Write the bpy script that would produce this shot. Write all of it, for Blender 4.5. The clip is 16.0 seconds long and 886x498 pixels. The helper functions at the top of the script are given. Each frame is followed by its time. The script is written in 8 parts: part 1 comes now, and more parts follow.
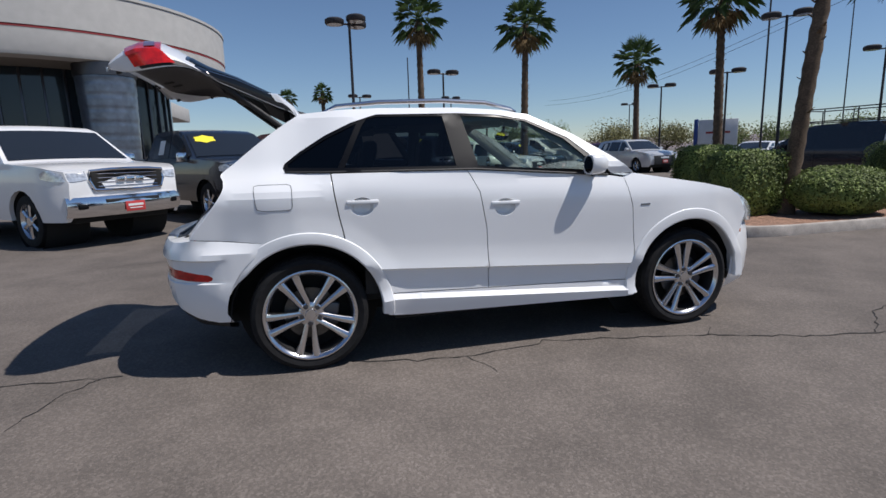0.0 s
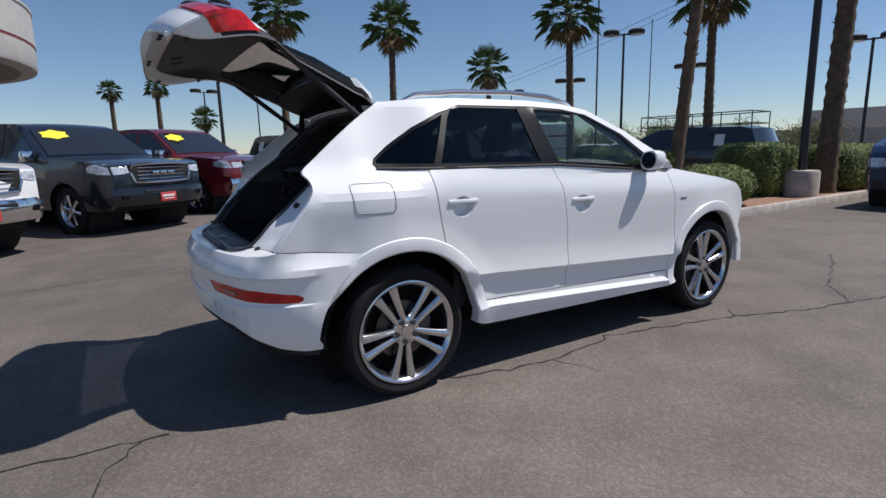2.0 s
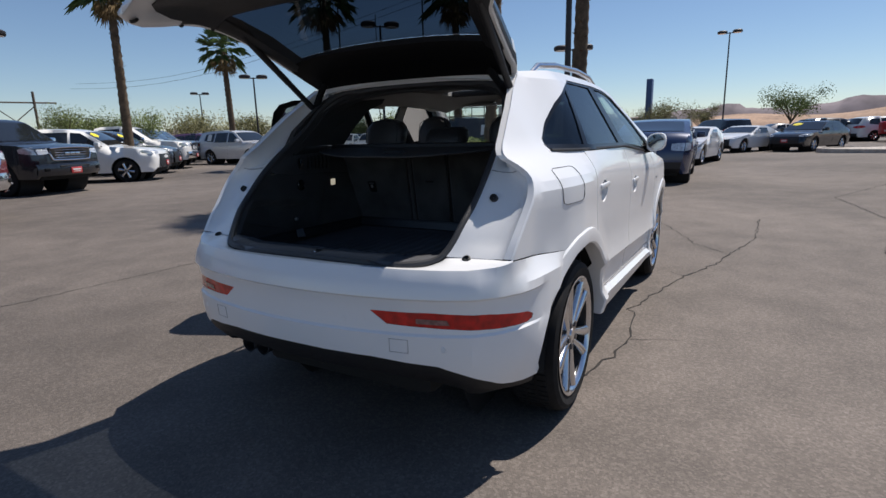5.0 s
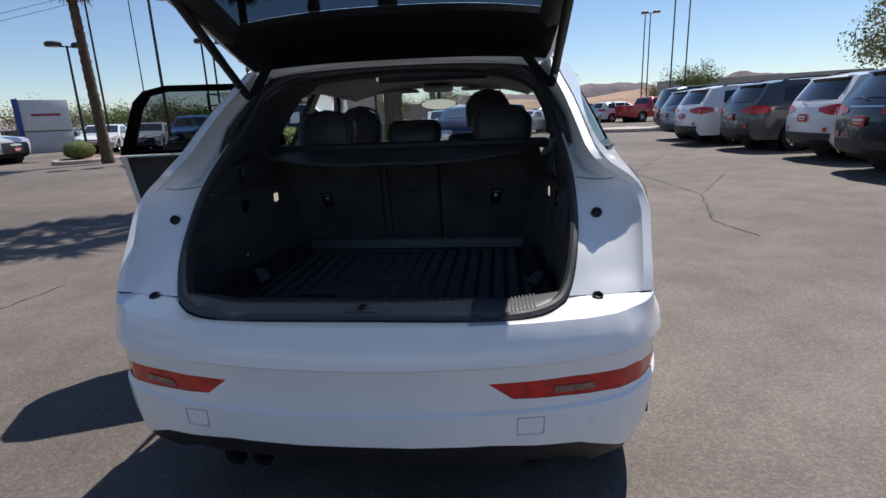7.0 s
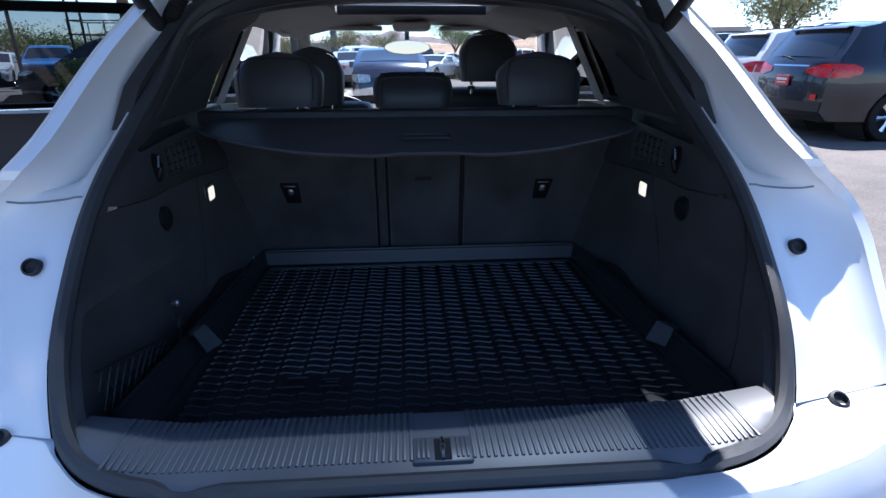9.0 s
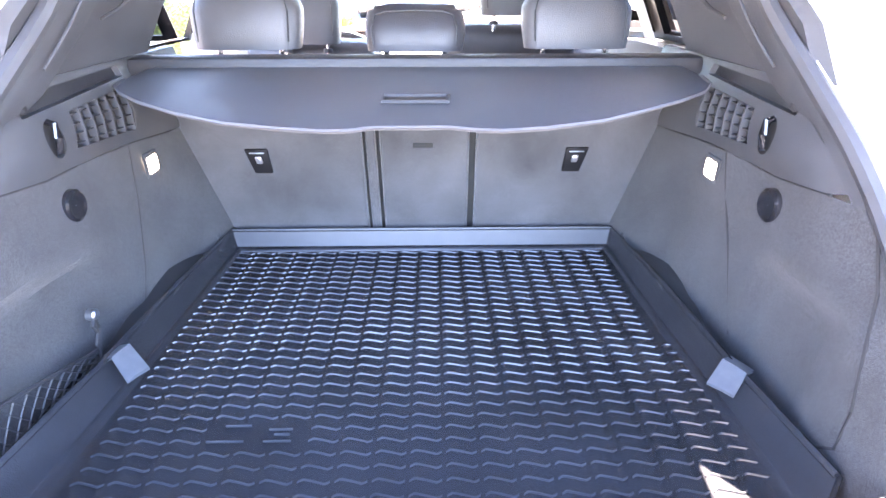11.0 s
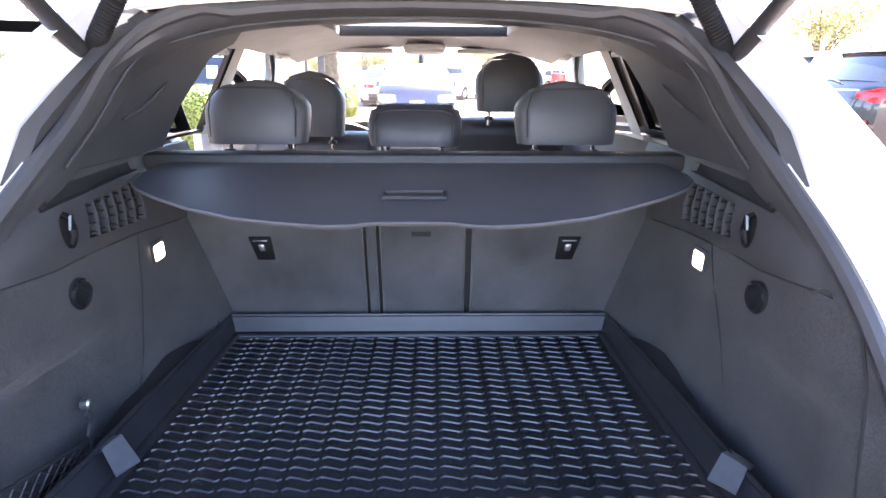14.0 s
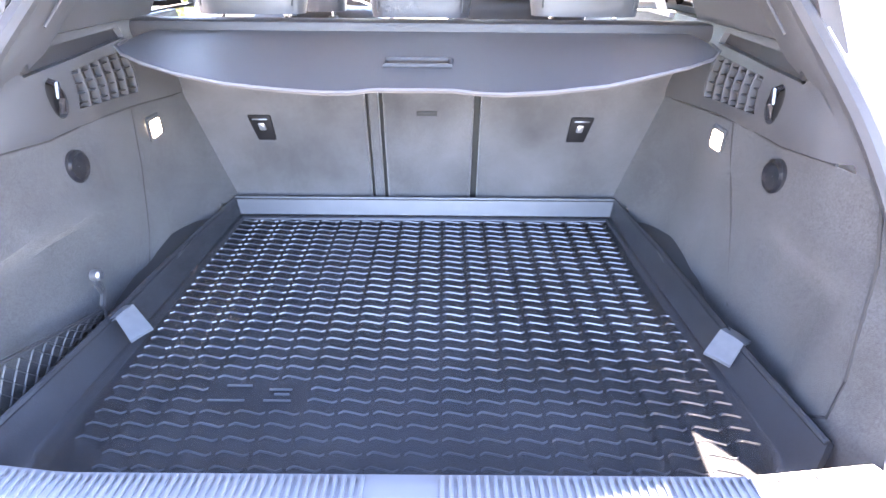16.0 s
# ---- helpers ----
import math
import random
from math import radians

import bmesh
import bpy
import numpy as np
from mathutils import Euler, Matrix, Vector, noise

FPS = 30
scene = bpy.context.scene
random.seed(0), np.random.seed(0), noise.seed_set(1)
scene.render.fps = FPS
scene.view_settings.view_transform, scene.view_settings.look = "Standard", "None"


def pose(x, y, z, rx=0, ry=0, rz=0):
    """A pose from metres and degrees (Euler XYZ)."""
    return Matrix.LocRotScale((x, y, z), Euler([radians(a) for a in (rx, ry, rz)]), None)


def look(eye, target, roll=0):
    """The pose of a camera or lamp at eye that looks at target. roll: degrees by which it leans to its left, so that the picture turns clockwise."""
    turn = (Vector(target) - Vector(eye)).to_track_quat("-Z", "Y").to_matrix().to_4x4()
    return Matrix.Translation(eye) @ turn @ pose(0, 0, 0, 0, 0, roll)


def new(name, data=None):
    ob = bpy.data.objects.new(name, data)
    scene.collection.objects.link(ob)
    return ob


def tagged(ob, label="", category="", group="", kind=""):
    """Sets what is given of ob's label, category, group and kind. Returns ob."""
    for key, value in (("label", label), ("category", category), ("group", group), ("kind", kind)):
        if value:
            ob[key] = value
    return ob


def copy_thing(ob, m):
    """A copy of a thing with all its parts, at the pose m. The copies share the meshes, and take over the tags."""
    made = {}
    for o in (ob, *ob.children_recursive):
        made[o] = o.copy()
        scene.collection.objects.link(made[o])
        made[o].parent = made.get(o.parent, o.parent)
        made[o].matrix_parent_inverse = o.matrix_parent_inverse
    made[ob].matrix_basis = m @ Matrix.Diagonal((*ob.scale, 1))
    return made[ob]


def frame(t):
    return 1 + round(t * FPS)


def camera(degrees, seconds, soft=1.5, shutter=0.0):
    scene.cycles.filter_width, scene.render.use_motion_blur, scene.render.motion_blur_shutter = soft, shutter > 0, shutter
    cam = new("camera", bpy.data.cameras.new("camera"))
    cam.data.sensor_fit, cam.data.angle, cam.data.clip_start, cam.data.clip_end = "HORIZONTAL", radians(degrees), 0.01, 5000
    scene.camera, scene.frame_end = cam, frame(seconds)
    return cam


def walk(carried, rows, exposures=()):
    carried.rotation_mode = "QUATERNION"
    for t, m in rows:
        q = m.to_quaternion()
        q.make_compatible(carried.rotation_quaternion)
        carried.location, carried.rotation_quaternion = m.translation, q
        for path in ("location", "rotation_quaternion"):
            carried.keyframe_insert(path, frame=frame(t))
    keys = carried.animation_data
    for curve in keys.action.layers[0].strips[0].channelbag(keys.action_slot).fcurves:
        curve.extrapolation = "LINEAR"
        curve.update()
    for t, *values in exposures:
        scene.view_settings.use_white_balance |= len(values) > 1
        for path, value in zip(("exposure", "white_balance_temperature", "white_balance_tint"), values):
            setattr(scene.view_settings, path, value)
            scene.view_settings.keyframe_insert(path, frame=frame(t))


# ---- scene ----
cam = camera(80.0, 16.0)
PATH = [
    (0, (0.004, -3.978, 1.263), (0.502, -2.074, 0.908), -1.7),
    (0.5, (-0.304, -3.788, 1.263), (0.316, -1.916, 0.930), -1.9),
    (1, (-0.648, -3.634, 1.257), (0.112, -1.818, 0.906), -0.7),
    (1.5, (-0.953, -3.466, 1.262), (-0.047, -1.722, 0.893), -1.1),
    (2, (-1.209, -3.188, 1.262), (-0.176, -1.515, 0.897), -1.5),
    (2.5, (-1.492, -2.928, 1.256), (-0.293, -1.368, 0.898), -0.4),
    (3, (-1.727, -2.691, 1.246), (-0.407, -1.236, 0.869), -0.6),
    (3.2, (-1.812, -2.570, 1.238), (-0.453, -1.153, 0.857), -1.1),
    (5.3, (-2.353, -1.278, 1.273), (-0.571, -0.464, 0.871), -1.9),
    (5.5, (-2.387, -1.169, 1.293), (-0.559, -0.454, 0.908), -2.4),
    (6, (-2.347, -0.924, 1.305), (-0.470, -0.376, 0.887), -2.6),
    (6.5, (-2.198, -0.654, 1.324), (-0.289, -0.249, 0.886), -1.4),
    (7, (-2.058, -0.390, 1.326), (-0.134, -0.165, 0.828), -2.3),
    (7.5, (-1.900, -0.209, 1.349), (0.016, -0.173, 0.777), -1.3),
    (8, (-1.683, -0.084, 1.359), (0.225, -0.085, 0.759), -0.5),
    (8.5, (-1.489, 0.009, 1.363), (0.404, -0.031, 0.719), -1.6),
    (9, (-1.335, 0.043, 1.356), (0.536, -0.089, 0.661), -0.1),
    (9.2, (-1.282, 0.021, 1.349), (0.588, -0.047, 0.642), 0.2),
    (11.3, (-1.003, -0.034, 1.354), (0.777, -0.066, 0.443), -0.0),
    (11.5, (-1.001, -0.030, 1.361), (0.808, -0.078, 0.509), -0.0),
    (12, (-1.006, -0.030, 1.376), (0.858, -0.091, 0.654), -0.3),
    (12.5, (-1.018, -0.032, 1.382), (0.876, -0.097, 0.742), 0.1),
    (13, (-1.026, -0.032, 1.386), (0.882, -0.089, 0.789), 0.3),
    (13.5, (-1.029, -0.034, 1.386), (0.880, -0.084, 0.794), 0.4),
    (14, (-1.029, -0.035, 1.381), (0.867, -0.072, 0.747), 0.3),
    (14.5, (-1.024, -0.041, 1.365), (0.837, -0.066, 0.632), 0.6),
    (15, (-1.016, -0.047, 1.352), (0.805, -0.058, 0.524), 0.7),
    (15.5, (-1.016, -0.045, 1.341), (0.763, -0.056, 0.428), 0.5),
    (16, (-1.023, -0.044, 1.337), (0.719, -0.047, 0.355), 0.5),
]
from mathutils import geometry

# seconds, stops, kelvin, tint: the film brightens and cools as it looks into the boot
EXPOSE = [(0.0, -0.07, 6300, 12), (3.0, 0.07, 6370, 12), (5.5, 0.17, 6600, 12), (7.0, 0.34, 6500, 13), (7.5, 0.44, 6150, 15), (8.6, 0.88, 5750, 16), (9.2, 1.95, 5600, 14), (11.3, 6.65, 7500, 28), (12.0, 5.75, 7450, 28), (12.5, 4.95, 7500, 28), (14.3, 4.75, 7500, 24), (15.0, 5.25, 7200, 20), (15.5, 6.05, 7500, 24), (16.0, 6.6, 7800, 26)]
walk(cam, [(t, look(eye, target, roll)) for t, eye, target, roll in PATH], EXPOSE)

# ---- world and sun ----
SUN_DIR = Vector((0.53, -0.26, 1.0)).normalized()
SUN_EL = math.asin(SUN_DIR.z)
SUN_AZ = math.atan2(SUN_DIR.x, SUN_DIR.y)
world = bpy.data.worlds.new("world")
scene.world = world
world.use_nodes = True
wn = world.node_tree.nodes
sky = wn.new("ShaderNodeTexSky")
sky.sky_type = "NISHITA"
sky.sun_disc = False
sky.sun_elevation = SUN_EL
sky.sun_rotation = SUN_AZ
sky.altitude = 600
sky.air_density = 1.0
sky.dust_density = 0.05
sky.ozone_density = 4.5
bg = wn["Background"]
bg.inputs["Strength"].default_value = 0.088
world.node_tree.links.new(sky.outputs["Color"], bg.inputs["Color"])
sun_data = bpy.data.lights.new("sun", "SUN")
sun_data.energy = 4.7
sun_data.angle = radians(0.53)
sun_data.color = (1.0, 0.95, 0.88)
sun = new("sun", sun_data)
sun.matrix_world = look(SUN_DIR * 50, (0, 0, 0))


# ---- materials ----
def mat(name, color, rough=0.5, metal=0.0, vary=0.0, scale=8.0, bump=0.0, bscale=120.0, coat=0.0, fleck=0.0, fscale=300.0, spec=0.5, sheen=0.0):
    """A Principled material: colour varied at two scales by noise, and fine relief."""
    m = bpy.data.materials.new(name)
    m.use_nodes = True
    nt = m.node_tree
    n, l = nt.nodes, nt.links
    b = n["Principled BSDF"]
    b.inputs["Base Color"].default_value = (*color, 1)
    b.inputs["Roughness"].default_value = rough
    b.inputs["Metallic"].default_value = metal
    b.inputs["Coat Weight"].default_value = coat
    b.inputs["Coat Roughness"].default_value = 0.04
    b.inputs["Specular IOR Level"].default_value = spec
    b.inputs["Sheen Weight"].default_value = sheen
    co = n.new("ShaderNodeTexCoord")
    last = None
    if vary or fleck:
        base = n.new("ShaderNodeRGB")
        base.outputs[0].default_value = (*color, 1)
        last = base.outputs[0]
        for amount, sc, det in ((vary, scale, 5.0), (fleck, fscale, 2.0)):
            if not amount:
                continue
            t = n.new("ShaderNodeTexNoise")
            t.inputs["Scale"].default_value = sc
            t.inputs["Detail"].default_value = det
            l.new(co.outputs["Object"], t.inputs["Vector"])
            r = n.new("ShaderNodeMapRange")
            r.inputs["From Min"].default_value = 0.3
            r.inputs["From Max"].default_value = 0.7
            r.inputs["To Min"].default_value = 1 - amount
            r.inputs["To Max"].default_value = 1 + amount
            l.new(t.outputs["Fac"], r.inputs["Value"])
            x = n.new("ShaderNodeVectorMath")
            x.operation = "SCALE"
            l.new(last, x.inputs[0])
            l.new(r.outputs["Result"], x.inputs["Scale"])
            last = x.outputs[0]
        l.new(last, b.inputs["Base Color"])
    if bump:
        t = n.new("ShaderNodeTexNoise")
        t.inputs["Scale"].default_value = bscale
        t.inputs["Detail"].default_value = 3.0
        l.new(co.outputs["Object"], t.inputs["Vector"])
        bn = n.new("ShaderNodeBump")
        bn.inputs["Strength"].default_value = bump
        bn.inputs["Distance"].default_value = 0.004
        l.new(t.outputs["Fac"], bn.inputs["Height"])
        l.new(bn.outputs["Normal"], b.inputs["Normal"])
    return m


def glass(name, color, rough=0.0, ior=1.5):
    """Thin tinted pane: a clear coloured layer under a mirror reflection."""
    m = bpy.data.materials.new(name)
    m.use_nodes = True
    nt = m.node_tree
    n, l = nt.nodes, nt.links
    n.remove(n["Principled BSDF"])
    tr = n.new("ShaderNodeBsdfTransparent")
    tr.inputs["Color"].default_value = (*color, 1)
    gl = n.new("ShaderNodeBsdfGlossy")
    gl.inputs["Roughness"].default_value = rough
    fr = n.new("ShaderNodeFresnel")
    fr.inputs["IOR"].default_value = ior
    mx = n.new("ShaderNodeMixShader")
    l.new(fr.outputs[0], mx.inputs[0])
    l.new(tr.outputs[0], mx.inputs[1])
    l.new(gl.outputs[0], mx.inputs[2])
    l.new(mx.outputs[0], n["Material Output"].inputs["Surface"])
    return m


def lamp_mat(name, color, strength):
    m = mat(name, color, 0.3)
    b = m.node_tree.nodes["Principled BSDF"]
    b.inputs["Emission Color"].default_value = (*color, 1)
    b.inputs["Emission Strength"].default_value = strength
    return m


WHITE = mat("white_paint", (0.82, 0.83, 0.84), 0.28, vary=0.015, scale=3, coat=0.6)
BLACK_GLOSS = mat("black_satin", (0.006, 0.006, 0.007), 0.55, spec=0.12)
BLACK_PAINT = mat("black_gloss_paint", (0.008, 0.008, 0.010), 0.12)
BLACK_PLASTIC = mat("black_plastic", (0.014, 0.014, 0.0155), 0.55, vary=0.15, scale=25, bump=0.25, bscale=700)
DARK = mat("underbody_black", (0.012, 0.012, 0.012), 0.9)
RUBBER = mat("tyre_rubber", (0.013, 0.013, 0.014), 0.8, spec=0.25, vary=0.25, scale=30, bump=0.3, bscale=300)
CHROME = mat("chrome", (0.75, 0.75, 0.77), 0.1, 1.0)
ALLOY = mat("polished_alloy", (0.64, 0.64, 0.66), 0.20, 1.0, vary=0.06, scale=20)
DARK_ALLOY = mat("dark_alloy", (0.10, 0.10, 0.11), 0.35, 0.8)
DISC = mat("brake_steel", (0.12, 0.11, 0.10), 0.45, 0.9, vary=0.2, scale=40)
WINDOW_TRIM = mat("window_trim_black", (0.006, 0.006, 0.007), 0.28, spec=0.22)
RED_LENS = mat("red_lens", (0.52, 0.010, 0.008), 0.10, vary=0.35, scale=30, coat=0.25)
RED_DARK = mat("dark_red_lens", (0.20, 0.006, 0.006), 0.08, vary=0.2, scale=40, coat=0.8)
CLEAR_LENS = mat("clear_lens", (0.62, 0.64, 0.66), 0.08, 0.4, vary=0.4, scale=22, coat=0.8)
AMBER = mat("amber_lens", (0.65, 0.16, 0.02), 0.12, coat=0.6)
TINT = glass("privacy_glass", (0.06, 0.075, 0.09))
DOOR_GLASS = glass("door_privacy_glass", (0.22, 0.25, 0.27))
GREEN_GLASS = glass("side_glass", (0.62, 0.72, 0.66))
GATE_GLASS = glass("gate_glass", (0.074, 0.090, 0.108), 0.0, 1.09)
FRONT_GLASS = glass("windscreen_glass", (0.80, 0.86, 0.84))
BG_GLASS = mat("parked_car_glass", (0.015, 0.018, 0.022), 0.05, coat=0.5)
SILVER_TRIM = mat("satin_trim", (0.36, 0.36, 0.37), 0.3, 0.9)


def asphalt_mat():
    m = mat("asphalt", (0.120, 0.105, 0.095), 0.85, bump=0.9, bscale=140)
    nt = m.node_tree
    n, l = nt.nodes, nt.links
    b = n["Principled BSDF"]
    co = n.new("ShaderNodeTexCoord")
    fine = n.new("ShaderNodeTexVoronoi")
    fine.inputs["Scale"].default_value = 95
    mid = n.new("ShaderNodeTexNoise")
    mid.inputs["Scale"].default_value = 2.2
    mid.inputs["Detail"].default_value = 6
    big = n.new("ShaderNodeTexNoise")
    big.inputs["Scale"].default_value = 0.22
    big.inputs["Detail"].default_value = 4
    for t in (fine, mid, big):
        l.new(co.outputs["Object"], t.inputs["Vector"])
    r1 = n.new("ShaderNodeValToRGB")
    e = r1.color_ramp.elements
    e[0].position, e[0].color = 0.0, (0.092, 0.078, 0.068, 1)
    e[1].position, e[1].color = 1.0, (0.176, 0.150, 0.131, 1)
    mid_e = r1.color_ramp.elements.new(0.55)
    mid_e.color = (0.122, 0.103, 0.089, 1)
    l.new(fine.outputs["Color"], r1.inputs["Fac"])
    last = r1.outputs["Color"]
    for t, lo, hi in ((mid, 0.82, 1.16), (big, 0.72, 1.30)):
        r = n.new("ShaderNodeMapRange")
        r.inputs["From Min"].default_value, r.inputs["From Max"].default_value = 0.3, 0.7
        r.inputs["To Min"].default_value, r.inputs["To Max"].default_value = lo, hi
        l.new(t.outputs["Fac"], r.inputs["Value"])
        x = n.new("ShaderNodeVectorMath")
        x.operation = "SCALE"
        l.new(last, x.inputs[0])
        l.new(r.outputs["Result"], x.inputs["Scale"])
        last = x.outputs[0]
    l.new(last, b.inputs["Base Color"])
    return m


ASPHALT = asphalt_mat()
CONCRETE = mat("kerb_concrete", (0.42, 0.38, 0.34), 0.9, vary=0.25, scale=5, fleck=0.15, fscale=90, bump=0.6, bscale=150)
MULCH = mat("mulch", (0.26, 0.15, 0.10), 0.95, vary=0.35, scale=14, fleck=0.5, fscale=60, bump=1.0, bscale=50)


# ---- mesh helpers ----
def part(name, bm, material, parent=None, label="", sharp=38, smooth=True):
    """Links a bmesh as one mesh object, under parent if given."""
    bm.normal_update()
    lim = radians(sharp)
    for f in bm.faces:
        f.smooth = smooth
    for e in bm.edges:
        if len(e.link_faces) == 2 and e.calc_face_angle(0) > lim:
            e.smooth = False
    me = bpy.data.meshes.new(name)
    bm.to_mesh(me)
    bm.free()
    mats = material if isinstance(material, (list, tuple)) else [material]
    for x in mats:
        me.materials.append(x)
    ob = new(name, me)
    if parent:
        ob.parent = parent
    if label:
        ob["label"] = label
    return ob


def thing(name, label, category, group="", m=None):
    """An Empty that carries the parts of one thing."""
    ob = new(name)
    ob.empty_display_size = 0.2
    if m is not None:
        ob.matrix_basis = m
    return tagged(ob, label, category, group)


def box(bm, x0, x1, y0, y1, z0, z1, bevel=0.0, m=None, segs=2):
    """A box between the given bounds, bevelled, turned by m."""
    vs = [bm.verts.new((x, y, z)) for x in (x0, x1) for y in (y0, y1) for z in (z0, z1)]
    idx = ((0, 1, 3, 2), (4, 6, 7, 5), (0, 4, 5, 1), (2, 3, 7, 6), (0, 2, 6, 4), (1, 5, 7, 3))
    fs = [bm.faces.new([vs[i] for i in f]) for f in idx]
    geom = vs
    if bevel:
        es = list({e for f in fs for e in f.edges})
        r = bmesh.ops.bevel(bm, geom=es, offset=bevel, segments=segs, profile=0.5, affect="EDGES")
        geom = list({v for f in r["faces"] for v in f.verts} | {v for v in vs if v.is_valid})
    if m is not None:
        bmesh.ops.transform(bm, matrix=m, verts=geom)
    return geom


def tube(bm, pts, radii, n=8, caps=True):
    """A tube along pts, radius by point."""
    if not hasattr(radii, "__len__"):
        radii = [radii] * len(pts)
    pts = [Vector(p) for p in pts]
    rings = []
    for i, p in enumerate(pts):
        d = (pts[min(i + 1, len(pts) - 1)] - pts[max(i - 1, 0)]).normalized()
        a = d.cross(Vector((0, 0, 1)))
        if a.length < 0.05:
            a = d.cross(Vector((0, 1, 0)))
        a.normalize()
        b = d.cross(a)
        rings.append([bm.verts.new(p + radii[i] * (math.cos(k * 2 * math.pi / n) * a + math.sin(k * 2 * math.pi / n) * b)) for k in range(n)])
    for r0, r1 in zip(rings, rings[1:]):
        for k in range(n):
            bm.faces.new((r0[k], r1[k], r1[(k + 1) % n], r0[(k + 1) % n]))
    if caps:
        bm.faces.new(rings[0])
        bm.faces.new(rings[-1][::-1])
    return rings


def lathe(bm, prof, n=32, axis="y", centre=(0, 0, 0)):
    """Turns the profile (radius, along) about an axis through centre."""
    c = Vector(centre)
    rings = []
    for r, h in prof:
        ring = []
        for k in range(n):
            a = 2 * math.pi * k / n
            u, v = r * math.cos(a), r * math.sin(a)
            p = {"y": (u, h, v), "z": (u, v, h), "x": (h, u, v)}[axis]
            ring.append(bm.verts.new(c + Vector(p)))
        rings.append(ring)
    for r0, r1 in zip(rings, rings[1:]):
        for k in range(n):
            bm.faces.new((r0[k], r0[(k + 1) % n], r1[(k + 1) % n], r1[k]))
    return rings


def loft(bm, rows, close=False):
    """Quads between rows of points."""
    vr = [[bm.verts.new(p) for p in r] for r in rows]
    for a, b in zip(vr, vr[1:]):
        n = len(a)
        for k in range(n if close else n - 1):
            j = (k + 1) % n
            q = [a[k], a[j], b[j], b[k]]
            if len({tuple(v.co) for v in q}) < 3:
                continue
            bm.faces.new(q)
    return vr


def inside(poly, x, y):
    r = False
    n = len(poly)
    for i in range(n):
        x0, y0 = poly[i]
        x1, y1 = poly[i - 1]
        if (y0 > y) != (y1 > y) and x < (x1 - x0) * (y - y0) / (y1 - y0) + x0:
            r = not r
    return r


def resample(poly, step):
    out = []
    n = len(poly)
    for i in range(n):
        a, b = poly[i], poly[(i + 1) % n]
        k = max(1, int(math.hypot(b[0] - a[0], b[1] - a[1]) / step + 0.5))
        out += [(a[0] + (b[0] - a[0]) * j / k, a[1] + (b[1] - a[1]) * j / k) for j in range(k)]
    return out


def panel(bm, outline, to3d, step=0.05, holes=(), depth=0.0, inward=Vector((0, 0, 0)), flip=False, creases=()):
    """Fills a flat outline with a fine net and bends it into space by to3d(u, v). depth: an edge flange along inward. creases: heights v(u) that the net follows."""
    loops = [resample(p, step) for p in (outline, *holes)]
    pts, edges = [], []
    for lp in loops:
        k = len(pts)
        pts += lp
        edges += [(k + i, k + (i + 1) % len(lp)) for i in range(len(lp))]
    bound = np.array(pts)
    us = np.array(loops[0])
    (u0, v0), (u1, v1) = us.min(0), us.max(0)
    for fn in creases:
        last = None
        for u in np.arange(u0 + step * 0.3, u1, step * 0.8):
            v = fn(u)
            near = np.min((np.array(loops[0])[:, 0] - u) ** 2 + (np.array(loops[0])[:, 1] - v) ** 2) < (0.22 * step) ** 2
            if near or not inside(loops[0], u, v) or any(inside([(c + (c - sum(q[0] for q in h) / len(h)) * 0.15, d + (d - sum(q[1] for q in h) / len(h)) * 0.15) for c, d in h], u, v) for h in loops[1:]):
                last = None
                continue
            pts.append((u, v))
            if last is not None:
                edges.append((last, len(pts) - 1))
            last = len(pts) - 1
    bound = np.array(pts)
    for u in np.arange(u0 + step / 2, u1, step):
        for v in np.arange(v0 + step / 2, v1, step):
            if np.min((bound[:, 0] - u) ** 2 + (bound[:, 1] - v) ** 2) < (0.5 * step) ** 2:
                continue
            if inside(loops[0], u, v) and not any(inside(h, u, v) for h in loops[1:]):
                pts.append((u, v))
    vo, _, fo, _, _, _ = geometry.delaunay_2d_cdt([Vector(p) for p in pts], edges, [], 0, 1e-6)
    verts = [bm.verts.new(to3d(p[0], p[1])) for p in vo]
    made = []
    for f in fo:
        cu = sum(vo[i][0] for i in f) / 3
        cv = sum(vo[i][1] for i in f) / 3
        if inside(loops[0], cu, cv) and not any(inside(h, cu, cv) for h in loops[1:]):
            made.append(bm.faces.new([verts[i] for i in (f[::-1] if flip else f)]))
    if depth:
        es = [e for e in {e for f in made for e in f.edges} if len(e.link_faces) == 1]
        low = {}
        for e in es:
            for v in e.verts:
                if v not in low:
                    low[v] = bm.verts.new(v.co + inward * depth)
        for e in es:
            a, b = e.verts
            bm.faces.new((a, b, low[b], low[a]))
    for v in [v for v in verts if not v.link_faces]:
        bm.verts.remove(v)
    return made


def arc(cx, cz, r, a0, a1, n=14):
    return [(cx + r * math.cos(radians(a0 + (a1 - a0) * i / n)), cz + r * math.sin(radians(a0 + (a1 - a0) * i / n))) for i in range(n + 1)]


def both(bm):
    """Mirrors all of bm across the middle plane y = 0."""
    g = bmesh.ops.duplicate(bm, geom=bm.verts[:] + bm.edges[:] + bm.faces[:])["geom"]
    vs = [v for v in g if isinstance(v, bmesh.types.BMVert)]
    fs = [f for f in g if isinstance(f, bmesh.types.BMFace)]
    for v in vs:
        v.co.y = -v.co.y
    bmesh.ops.reverse_faces(bm, faces=fs)
    return bm


